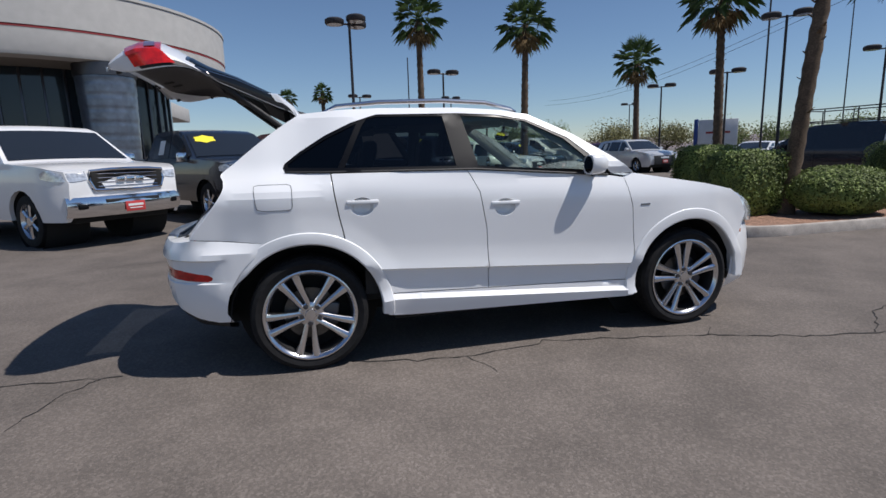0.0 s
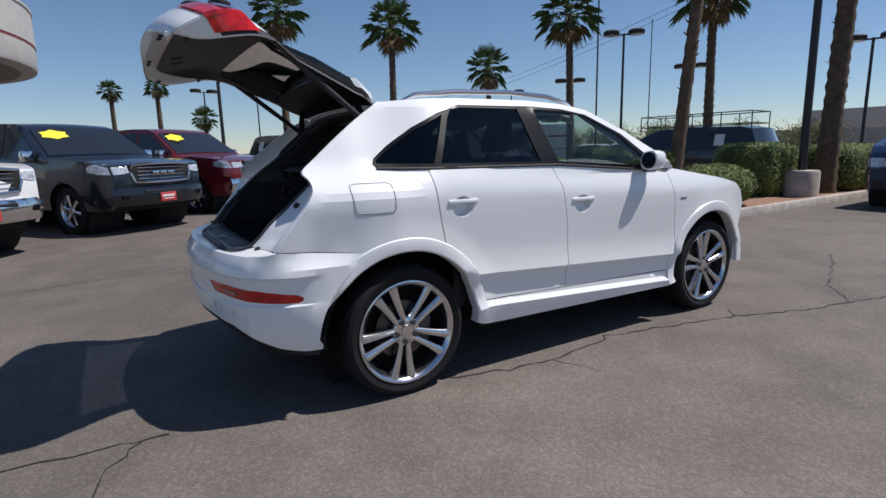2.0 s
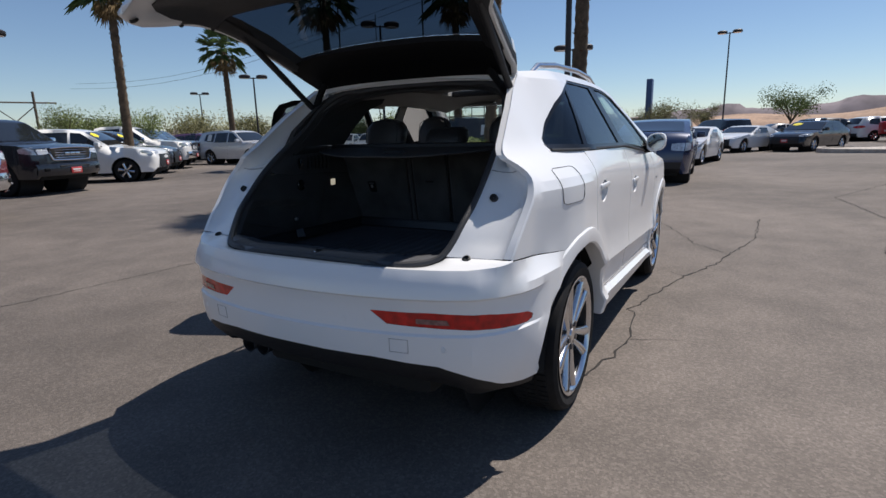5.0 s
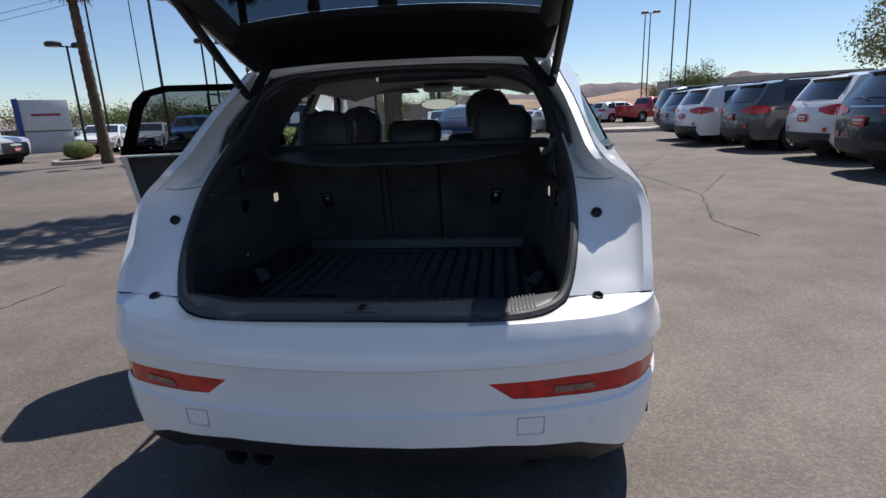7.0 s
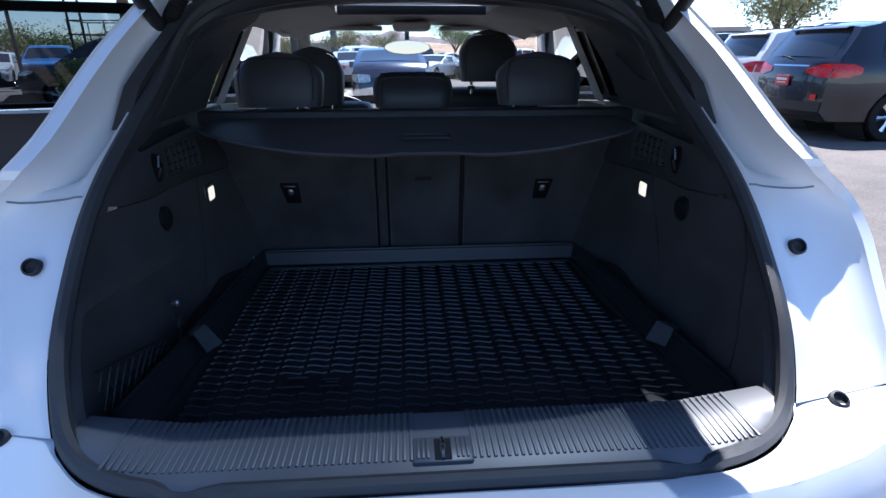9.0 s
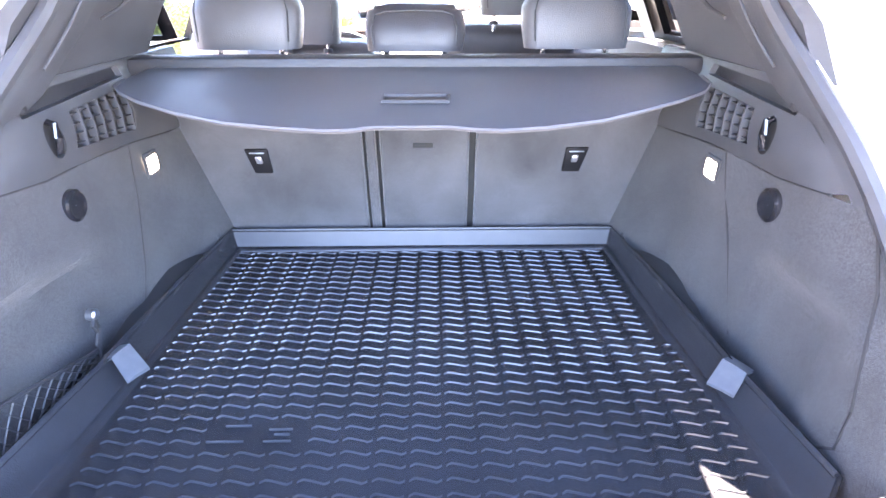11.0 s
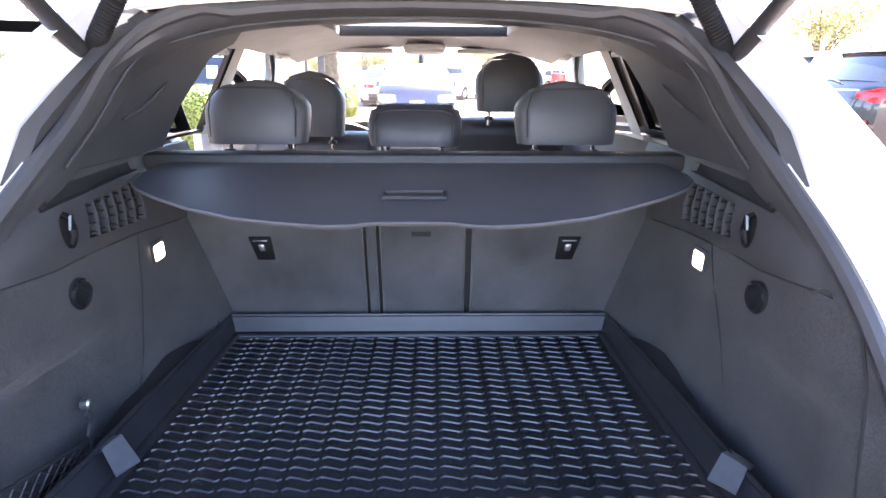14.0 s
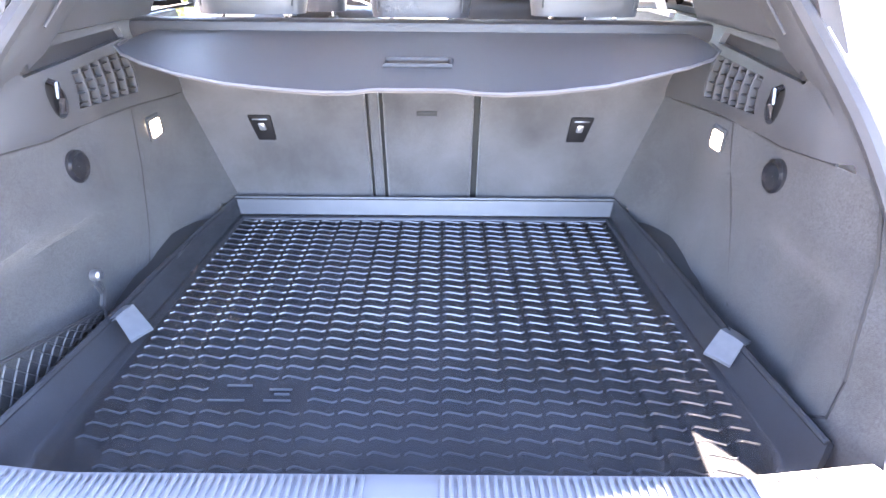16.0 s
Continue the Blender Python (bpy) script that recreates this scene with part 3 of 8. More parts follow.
# windscreen, bonnet, front
bm = bmesh.new()
loft(bm, [[(1.44 + 0.76 * t - 0.10 * (abs(u) ** 2) * (0.6 + t * 0.6), u * (0.60 + 0.16 * t), 1.515 - 0.42 * t - 0.01 * u * u) for u in np.linspace(-1, 1, 13)] for t in np.linspace(0, 1, 7)])
ws = part("windscreen", bm, FRONT_GLASS, car)
ws.visible_shadow = False
bm = bmesh.new()
def hood_z(x, u):
    return float(np.interp(x, [2.1, 2.4, 2.8, 3.1, 3.3, 3.40], [1.115, 1.085, 1.025, 0.945, 0.86, 0.80])) - 0.03 * abs(u) ** 2.5
loft(bm, [[(x, u * (side(x, hood_z(x, 1)) - 0.003 if 2.15 < x < 2.97 else float(np.interp(x, [2.1, 2.8, 3.1, 3.3, 3.4], [0.80, 0.80, 0.77, 0.66, 0.56]))), hood_z(x, u) + (0.0015 if abs(u) > 0.99 else 0.0)) for u in np.linspace(-1, 1, 15)] for x in np.linspace(2.1, 3.40, 12)])
for f in bm.faces:
    if f.normal.z < 0:
        f.normal_flip()
part("bonnet", bm, WHITE, car)
FPLAN = [(3.0, 0.835), (3.12, 0.80), (3.24, 0.73), (3.34, 0.62), (3.42, 0.44), (3.465, 0.22), (3.475, 0.0)]
bm = bmesh.new()
rows = []
for sg, seq in ((-1, FPLAN), (1, FPLAN[-2::-1])):
    for x, y in seq:
        rows.append([(x - d, y * sg * (1 - d * 0.6), z) for z, d in ((0.20, 0.10), (0.26, 0.02), (0.34, 0.0), (0.50, -0.01), (0.62, 0.0), (0.72, 0.02), (0.80, 0.06), (0.87, 0.12))])
loft(bm, rows)
bmesh.ops.recalc_face_normals(bm, faces=bm.faces[:])
part("front_bumper", bm, WHITE, car)
for sg in (-1, 1):
    bm = bmesh.new()
    loft(bm, [[(x + 0.012, (y + 0.004) * sg, z0), (x + 0.010, (y * 0.6 + y1 * 0.4 + 0.012) * sg, z0 * 0.4 + hood_z(x, 1) * 0.6), (x, (y1 + 0.006) * sg, hood_z(x, 1) + 0.002)] for x, y, y1, z0 in ((2.88, 0.842, 0.792, 0.90), (2.98, 0.835, 0.778, 0.83), (3.08, 0.812, 0.765, 0.74), (3.18, 0.765, 0.722, 0.71), (3.28, 0.70, 0.672, 0.70), (3.36, 0.60, 0.60, 0.70), (3.42, 0.46, 0.52, 0.71))])
    bmesh.ops.recalc_face_normals(bm, faces=bm.faces[:])
    part("headlight", bm, CLEAR_LENS, car)
    bm = bmesh.new()
    box(bm, 3.035, 3.095, 0.818 * sg - 0.006, 0.818 * sg + 0.006, 0.635, 0.665, 0.004)
    part("side_marker", bm, AMBER, car, "amber side marker")

# windows
DLO = [(-0.100, 1.205), (-0.087, 1.182), (0.165, 1.174), (1.045, 1.163), (1.96, 1.093), (1.99, 1.107), (1.72, 1.347), (1.45, 1.472), (1.25, 1.504), (1.0, 1.517), (0.47, 1.514), (0.31, 1.464), (0.15, 1.390), (0.0, 1.298), (-0.087, 1.234)]
QG = [(-0.074, 1.208), (0.212, 1.199), (0.345, 1.456), (0.29, 1.432), (0.15, 1.366), (0.0, 1.276), (-0.072, 1.224)]
RG = [(0.250, 1.198), (0.925, 1.188), (0.888, 1.497), (0.47, 1.498), (0.410, 1.486), (0.374, 1.440)]
FG = [(1.065, 1.184), (1.80, 1.134), (1.91, 1.122), (1.69, 1.340), (1.44, 1.461), (1.25, 1.488), (1.010, 1.498)]
for sg, fn, inn, fl in ((-1, right, IN_R, False), (1, left, IN_L, True)):
    bm = bmesh.new()
    panel(bm, DLO, fn(-0.004), 0.05, (QG, RG, FG) if sg < 0 else (QG, FG, [(0.20, 1.18), (1.0, 1.175), (0.97, 1.50), (0.45, 1.50)]), 0.02, inn, fl)
    part("window_frame", bm, WINDOW_TRIM, car)
    for gl, m, nm in ((QG, TINT, "quarter_window"), (RG, TINT, "window"), (FG, GREEN_GLASS, "window")):
        if sg > 0 and gl is RG:
            continue
        bm = bmesh.new()
        panel(bm, gl, fn(-0.010), 0.08, flip=fl)
        w = part(nm, bm, m, car)
        w.visible_shadow = m is TINT
    bm = bmesh.new()
    pts = [(x, sg * (side(x, z) + 0.004), z) for x, z in ((-0.085, 1.184), (0.165, 1.177), (0.6, 1.172), (1.045, 1.166), (1.5, 1.132), (1.96, 1.097))]
    tube(bm, pts, 0.0075, 6)
    part("belt_trim", bm, BLACK_PLASTIC, car)


def handle(x, z, parent, sg=-1):
    y = side(x, z)
    bm = bmesh.new()
    rim_ = bowl_rim(x, z)
    cx, cz = x - 0.016, z - 0.016
    rows = []
    for k, d in ((1.0, 0.0), (0.97, 0.010), (0.90, 0.028), (0.76, 0.043), (0.45, 0.050), (0.02, 0.052)):
        rows.append([(cx + (u - cx) * k, sg * (side(u, v) - d), cz + (v - cz) * k) for u, v in rim_])
    loft(bm, rows, True)
    bmesh.ops.recalc_face_normals(bm, faces=bm.faces[:])
    part("handle_recess", bm, WHITE, parent)
    bm = bmesh.new()
    for x0, x1, o0, o1, b in ((x - 0.108, x + 0.080, -0.008, 0.008, 0.007), (x - 0.105, x - 0.078, -0.016, 0.004, 0.005), (x + 0.048, x + 0.077, -0.016, 0.004, 0.005)):
        ya, yb = sorted((sg * (y + o0), sg * (y + o1)))
        box(bm, x0, x1, ya, yb, z - 0.002, z + 0.022, b)
    part("handle", bm, WHITE, parent)


handle(*HANDLES["rear"], door_right)
handle(*HANDLES["front"], car)
handle(*HANDLES["front"], car, 1)
bm = bmesh.new()
rim = []
for u, v in resample([(-0.262, 1.09), (-0.258, 1.112), (-0.237, 1.118), (-0.082, 1.118), (-0.060, 1.112), (-0.055, 1.09), (-0.055, 1.0), (-0.062, 0.982), (-0.082, 0.975), (-0.222, 0.975), (-0.246, 0.982), (-0.254, 1.0)], 0.015):
    rim.append((u, -(side(u, v) + 0.0008), v))
tube(bm, rim + rim[:1], 0.0012, 5, False)
part("fuel_flap_gap", bm, DARK, car)
bm = bmesh.new()
box(bm, 2.19, 2.26, -side(2.225, 0.891) - 0.003, -side(2.225, 0.891) + 0.006, 0.885, 0.897, 0.001)
part("badge", bm, SILVER_TRIM, car)


def door_mirror(sg):
    bm = bmesh.new()
    rows = []
    for x, s in ((1.895, 0.15), (1.888, 0.55), (1.865, 0.85), (1.82, 0.95), (1.78, 0.95), (1.770, 0.90)):
        rows.append([(x, sg * (0.940 + 0.068 * s * math.copysign(abs(math.cos(a)) ** 0.7, math.cos(a))), 1.168 + 0.066 * s * math.copysign(abs(math.sin(a)) ** 0.75, math.sin(a)) + 0.008 * math.cos(a)) for a in np.linspace(0, 2 * math.pi, 17)[:-1]])
    vr = loft(bm, rows, True)
    bm.faces.new(vr[0])
    bm.faces.new(vr[-1])
    bmesh.ops.recalc_face_normals(bm, faces=bm.faces[:])
    hs = part("door_mirror", bm, WHITE, car)
    bm = bmesh.new()
    lathe(bm, [(1.0, 0.0), (0.001, 0.0)], 20, "x")
    for v in bm.verts:
        v.co = Vector((1.7685, sg * (0.940 + 0.055 * v.co.y), 1.168 + 0.053 * v.co.z))
    part("mirror_glass", bm, mat("mirror_silver", (0.34, 0.37, 0.42), 0.02, 1.0), hs)
    bm = bmesh.new()
    tube(bm, [(1.86, sg * 0.80, 1.110), (1.83, sg * 0.92, 1.13)], [0.035, 0.028], 8)
    part("mirror_foot", bm, BLACK_GLOSS, hs)


door_mirror(-1)
door_mirror(1)


# wheels
def hero_wheel():
    w = new("wheel")
    bm = bmesh.new()
    lathe(bm, [(0.240, 0.085), (0.275, 0.100), (0.312, 0.110), (0.334, 0.100), (0.343, 0.080), (0.345, 0.03), (0.345, -0.07), (0.338, -0.098), (0.306, -0.109), (0.275, -0.104), (0.25, -0.09)], 56, "y")
    for i, a in enumerate(np.linspace(0, 2 * math.pi, 72, endpoint=False)):
        for yy in (-0.05, 0.0, 0.05):
            m = Matrix.Rotation(-a, 4, "Y") @ Matrix.Translation((0.3455, yy, 0))
            box(bm, -0.003, 0.0035, -0.019, 0.019, -0.0115, 0.0115, 0, m)
    for v in bm.verts:
        v.co.y = -v.co.y
    bmesh.ops.recalc_face_normals(bm, faces=bm.faces[:])
    ty = part("tyre", bm, RUBBER, w)
    bm = bmesh.new()
    lathe(bm, [(0.292, -0.100), (0.296, -0.106), (0.288, -0.108), (0.272, -0.098), (0.266, -0.082)], 56, "y")
    part("rim", bm, ALLOY, w)
    bm = bmesh.new()
    lathe(bm, [(0.266, -0.082), (0.258, -0.05), (0.252, 0.02), (0.25, 0.10)], 56, "y")
    part("rim_barrel", bm, BLACK_PLASTIC, w)
    for k in range(5):
        bm = bmesh.new()
        for sg in (-1, 1):
            rows = []
            for r, off, hw, yy in ((0.045, 0.020, 0.020, -0.082), (0.09, 0.026, 0.021, -0.086), (0.15, 0.034, 0.024, -0.090), (0.21, 0.044, 0.028, -0.096), (0.272, 0.057, 0.034, -0.100)):
                c = off * sg
                rows.append([(r, yy + 0.035, c - hw * 0.92), (r, yy + 0.010, c - hw * 0.86), (r, yy + 0.002, c - hw * 0.62), (r, yy - 0.002, c - hw * 0.28 * sg), (r, yy - 0.0035, c + hw * 0.12 * sg), (r, yy + 0.002, c + hw * 0.62), (r, yy + 0.010, c + hw * 0.86), (r, yy + 0.035, c + hw * 0.92)])
            loft(bm, rows)
        bmesh.ops.recalc_face_normals(bm, faces=bm.faces[:])
        bmesh.ops.transform(bm, matrix=Matrix.Rotation(radians(72 * k + 90), 4, "Y"), verts=bm.verts[:])
        part("spoke", bm, ALLOY, w)
    bm = bmesh.new()
    lathe(bm, [(0.078, -0.05), (0.075, -0.078), (0.066, -0.083), (0.034, -0.083), (0.031, -0.089), (0.001, -0.090)], 32, "y")
    part("hub", bm, ALLOY, w, "round alloy hub cap")
    for k in range(5):
        a = radians(72 * k + 54)
        bm = bmesh.new()
        lathe(bm, [(0.014, -0.075), (0.014, -0.091), (0.001, -0.092)], 10, "y", (0.056 * math.cos(a), 0, 0.056 * math.sin(a)))
        part("lug_bolt", bm, DARK_ALLOY, w)
    bm = bmesh.new()
    lathe(bm, [(0.155, -0.025), (0.155, -0.035), (0.06, -0.036)], 40, "y")
    part("brake_disc", bm, DISC, w)
    bm = bmesh.new()
    lathe(bm, [(0.25, 0.03), (0.001, 0.03)], 32, "y")
    part("wheel_back", bm, DARK, w)
    for o in w.children:
        if o.name.split(".")[0] in ("rim", "rim_barrel", "spoke"):
            for q in o.data.vertices:
                q.co.x *= 0.925
                q.co.z *= 0.925
    bm = bmesh.new()
    box(bm, 0.06, 0.165, -0.05, 0.0, -0.07, 0.07, 0.012)
    part("brake_caliper", bm, DARK_ALLOY, w)
    return w


def place_wheel(src, first, x, y, turn, sg):
    w = src if first else copy_thing(src, Matrix.Identity(4))
    w.parent = car
    w.matrix_basis = pose(x, y, 0.345, 0, turn, 0 if sg < 0 else 180)
    return w


hw = hero_wheel()
place_wheel(hw, True, 0.0, -0.765, 8, -1)
place_wheel(hw, False, 2.603, -0.765, 30, -1)
place_wheel(hw, False, 0.0, 0.765, 0, 1)
place_wheel(hw, False, 2.603, 0.765, 15, 1)
# underbody
bm = bmesh.new()
box(bm, -0.62, 3.2, -0.46, 0.46, 0.22, 0.40, 0.05)
box(bm, 0.50, 2.12, -0.80, 0.80, 0.24, 0.34, 0.03)
part("underbody", bm, DARK, car)

# ---- tailgate, raised ----
CARPET = mat("boot_carpet", (0.025, 0.0258, 0.027), 0.95, vary=0.35, scale=8, fleck=0.45, fscale=330, bump=0.6, bscale=900, sheen=0.10)
SEAT_CARPET = mat("seatback_carpet", (0.036, 0.036, 0.038), 0.95, vary=0.55, scale=6, fleck=0.2, fscale=400, bump=0.5, bscale=900, sheen=0.25)
TRIM = mat("boot_trim_plastic", (0.040, 0.041, 0.044), 0.48, vary=0.10, scale=12, bump=0.3, bscale=900)
LEATHER = mat("black_leather", (0.034, 0.033, 0.036), 0.36, vary=0.10, scale=10, bump=0.35, bscale=420)
# lighter copy of the black leather, with sunlight on the headrest backs painted in
SUNLIT_LEATHER = mat("sunlit_back_vinyl", (0.056, 0.054, 0.056), 0.42, vary=0.10, scale=10, bump=0.3, bscale=420)
MAT_RUBBER = mat("boot_mat_rubber", (0.017, 0.0182, 0.0205), 0.24, vary=0.12, scale=6, bump=0.25, bscale=600)
# paler than the mat: the glint on rib crests is put into the colour
RIB_RUBBER = mat("rib_rubber_glint", (0.036, 0.038, 0.042), 0.22, vary=0.2, scale=6)
BLIND = mat("cargo_blind_vinyl", (0.040, 0.0405, 0.0425), 0.48, vary=0.06, scale=9, bump=0.3, bscale=700)
LINING = mat("headliner", (0.46, 0.45, 0.43), 0.95, vary=0.05, scale=10, bump=0.3, bscale=600)
PALE = mat("pale_grip", (0.62, 0.61, 0.58), 0.5)
SILL_PLATE = mat("sill_plate", (0.105, 0.108, 0.115), 0.40, 0.0, vary=0.08, scale=10)

HINGE = Vector((0.045, 0, 1.515))
LIFT = Matrix.Translation(HINGE) @ Matrix.Rotation(radians(57.5), 4, "Y") @ Matrix.Translation(-HINGE)
# closed profile: x and z outside, half width, how far the sides sweep forward, x and z inside
GATE = [(0.040, 1.519, 0.50, 0.02, 0.050, 1.500), (-0.05, 1.514, 0.580, 0.02, 0.020, 1.484), (-0.175, 1.476, 0.598, 0.04, -0.025, 1.456), (-0.188, 1.458, 0.600, 0.04, -0.045, 1.435), (-0.205, 1.440, 0.603, 0.04, -0.075, 1.400),
        (-0.38, 1.338, 0.622, 0.06, -0.195, 1.280), (-0.53, 1.232, 0.645, 0.09, -0.300, 1.170), (-0.59, 1.198, 0.680, 0.11, -0.345, 1.132), (-0.685, 1.150, 0.740, 0.13, -0.405, 1.080), (-0.762, 1.100, 0.785, 0.14, -0.465, 1.030),
        (-0.812, 1.015, 0.815, 0.15, -0.530, 0.965), (-0.828, 0.940, 0.808, 0.15, -0.600, 0.905), (-0.825, 0.855, 0.770, 0.14, -0.675, 0.850), (-0.800, 0.812, 0.680, 0.12, -0.735, 0.815)]
DEEP = [0.0, 0.0, 0.0, 0.0, 0.0, 0.0, 0.0, 0.02, 0.06, 0.10, 0.11, 0.10, 0.07, 0.03]


def gate_row(k):
    i = min(int(k), len(GATE) - 2)
    t = k - i
    return [a + (b - a) * t for a, b in zip(GATE[i], GATE[i + 1])] + [DEEP[i] + (DEEP[i + 1] - DEEP[i]) * t]


def gate_pt(k, u):
    x, z, w, bow = gate_row(k)[:4]
    return Vector((x + bow * abs(u) ** 2.4, u * w, z - 0.02 * abs(u) ** 3))


def gate_in(k, u):
    """Inner side: at the rim it meets the body, further in it lies deeper in the gate."""
    _, _, w, bow, x, z, deep = gate_row(k)
    q = abs(u)
    # the gate is thin near its hinge and deepest behind the lamps
    a = radians(12) * (1 - ease((k - 7.5) / 4.5))
    x, z = HINGE.x + (x - HINGE.x) * math.cos(a) + (z - HINGE.z) * math.sin(a), HINGE.z - (x - HINGE.x) * math.sin(a) + (z - HINGE.z) * math.cos(a)
    return Vector((x - deep * (1 - ease((q - 0.80) / 0.15)) * 0.6 + 0.02 * q ** 3, u * w * 0.985, z - 0.012 * q ** 3))


def lift(bm):
    bmesh.ops.recalc_face_normals(bm, faces=bm.faces[:])
    bmesh.ops.transform(bm, matrix=LIFT, verts=bm.verts[:])
    return bm


US = [-1, -0.985, -0.95, -0.91, -0.87, -0.82, -0.77, -0.7, -0.6, -0.45, -0.3, -0.15, 0, 0.15, 0.3, 0.45, 0.6, 0.7, 0.77, 0.82, 0.87, 0.91, 0.95, 0.985, 1]
KS = [0, 0.5, 1, 1.5, 2, 2.5, 3, 3.5, 4, 4.5, 5, 5.5, 6, 6.5, 7, 7.5, 8, 8.5, 9, 9.5, 10, 10.5, 11, 11.5, 12, 12.5, 13]
bm = bmesh.new()
outer = [[bm.verts.new(gate_pt(k, u)) for u in US] for k in KS]
inner = [[bm.verts.new(gate_in(k, u)) for u in US] for k in KS]
mid_l, mid_r = ([bm.verts.new(gate_pt(k, s).lerp(gate_in(k, s), 0.5) + Vector((0, 0.004 * s, 0))) for k in KS] for s in (-1, 1))
for i in range(len(KS) - 1):
    for j in range(len(US) - 1):
        um = (US[j] + US[j + 1]) / 2
        if not (4 <= KS[i] < 7 and abs(um) < 0.87):
            f = bm.faces.new((outer[i][j], outer[i][j + 1], outer[i + 1][j + 1], outer[i + 1][j]))
            f.material_index = 2 if 4 <= KS[i] < 7 or (3.5 <= KS[i] < 7.5 and abs(um) < 0.9) else 0
        if 4.5 <= KS[i] < 8 and abs(um) < 0.87:
            continue
        f = bm.faces.new((inner[i][j], inner[i + 1][j], inner[i + 1][j + 1], inner[i][j + 1]))
        f.material_index = 1 if abs(um) < 0.96 and 1.0 <= KS[i] < 9.5 else 0
    for j, mids in ((0, mid_l), (len(US) - 1, mid_r)):
        f = bm.faces.new((outer[i][j], mids[i], mids[i + 1], outer[i + 1][j]))
        f.material_index = 2 if 3.5 <= KS[i] < 7 else 0
        f = bm.faces.new((mids[i], inner[i][j], inner[i + 1][j], mids[i + 1]))
        f.material_index = 1 if 1.5 <= KS[i] < 10.5 else 0
# walls of the window opening
for j in (4, len(US) - 5):
    for i in range(KS.index(4.5), KS.index(7)):
        bm.faces.new((outer[i][j], outer[i + 1][j], inner[i + 1][j], inner[i][j])).material_index = 1
for i, m in ((KS.index(4), KS.index(4.5)), (KS.index(7), KS.index(8))):
    for j in range(4, len(US) - 5):
        bm.faces.new((outer[i][j], inner[m][j], inner[m][j + 1], outer[i][j + 1])).material_index = 1
for j in (4, len(US) - 5):
    bm.faces.new((outer[KS.index(4)][j], outer[KS.index(4.5)][j], inner[KS.index(4.5)][j])).material_index = 1
    for i in range(KS.index(7), KS.index(8)):
        bm.faces.new((outer[KS.index(7)][j], inner[i][j], inner[i + 1][j])).material_index = 1
for i in (0, len(KS) - 1):
    for j in range(1, len(US) - 2):
        bm.faces.new((outer[i][j], inner[i][j], inner[i][j + 1], outer[i][j + 1]))
    bm.faces.new((outer[i][0], mid_l[i], inner[i][0], inner[i][1], outer[i][1]))
    bm.faces.new((outer[i][-1], mid_r[i], inner[i][-1], inner[i][-2], outer[i][-2]))
bmesh.ops.recalc_face_normals(bm, faces=bm.faces[:])
bmesh.ops.bevel(bm, geom=[e for e in bm.edges if len(e.link_faces) == 2 and e.calc_face_angle(0) > 1.0 and e.calc_length() > 0.015 and min(f.material_index for f in e.link_faces) == 0], offset=0.005, segments=2, affect="EDGES")
gate = part("tailgate", lift(bm), [WHITE, BLACK_PLASTIC, BLACK_PAINT], car, "white tailgate raised above the boot")
bm = bmesh.new()
loft(bm, [[gate_pt(k, u * 0.915) + Vector((-0.002, 0, 0.002)) for u in np.linspace(-1, 1, 25)] for k in (3.8, 4.0, 4.5, 5, 5.5, 6.0, 6.5, 7.0, 7.3)])
part("rear_window", lift(bm), GATE_GLASS, gate, "dark tinted rear window")


# black inner trim: frame round the glass and a lower panel
def trim_pt(k, u, out):
    return gate_in(k, u) + Vector((0.75, 0, -0.5)) * out


bm = bmesh.new()
rows = []
for k, uw, o in ((7.90, 0.90, -0.02), (7.93, 0.95, 0.003), (8.0, 0.955, 0.007), (8.1, 0.955, 0.009), (8.25, 0.95, 0.009), (9, 0.930, 0.009), (10, 0.895, 0.009), (10.8, 0.850, 0.009), (11.3, 0.79, 0.008), (11.6, 0.72, 0.006), (11.75, 0.66, 0.001)):
    rows.append([trim_pt(k, u * uw, o * (1 if abs(u) < 0.995 else 0.1)) for u in (-1, -0.99, -0.97, -0.93, -0.88, -0.83, -0.7, -0.4, 0, 0.4, 0.7, 0.83, 0.88, 0.93, 0.97, 0.99, 1)])
loft(bm, rows)
inner_trim = part("inner_trim", lift(bm), BLACK_PLASTIC, gate, "black plastic inner trim")
for u, k in ((0.42, 10.7), (0.20, 10.9)):
    bm = bmesh.new()
    loft(bm, [[trim_pt(k + dk, u + du, 0.0115 - e) for du in (-0.055, -0.04, 0.04, 0.055)] for dk, e in ((-0.35, 0.002), (-0.25, 0.0), (0.2, 0.0), (0.3, 0.002))])
    part("grab_recess", lift(bm), DARK, inner_trim)
for sg in (-1, 1):
    bm = bmesh.new()
    loft(bm, [[trim_pt(k, sg * (0.845 + 0.125 * t), 0.010 * math.sin(math.pi * t) + 0.002) for t in (0, 0.25, 0.5, 0.75, 1)] for k in np.linspace(4.4, 8.0, 13)])
    part("pillar_trim", lift(bm), BLACK_PLASTIC, gate)
bm = bmesh.new()
loft(bm, [[trim_pt(k + 0.8 * arch * (1 - abs(u) ** 4), u * 0.96, o) for u in np.linspace(-1, 1, 15)] for k, o, arch in ((1.05, 0.001, 0), (1.25, 0.010, 0), (2.5, 0.016, 0), (3.8, 0.015, 0.15), (4.42, 0.010, 0.28), (4.52, -0.01, 0.28))])
part("header_trim", lift(bm), BLACK_GLOSS, gate)
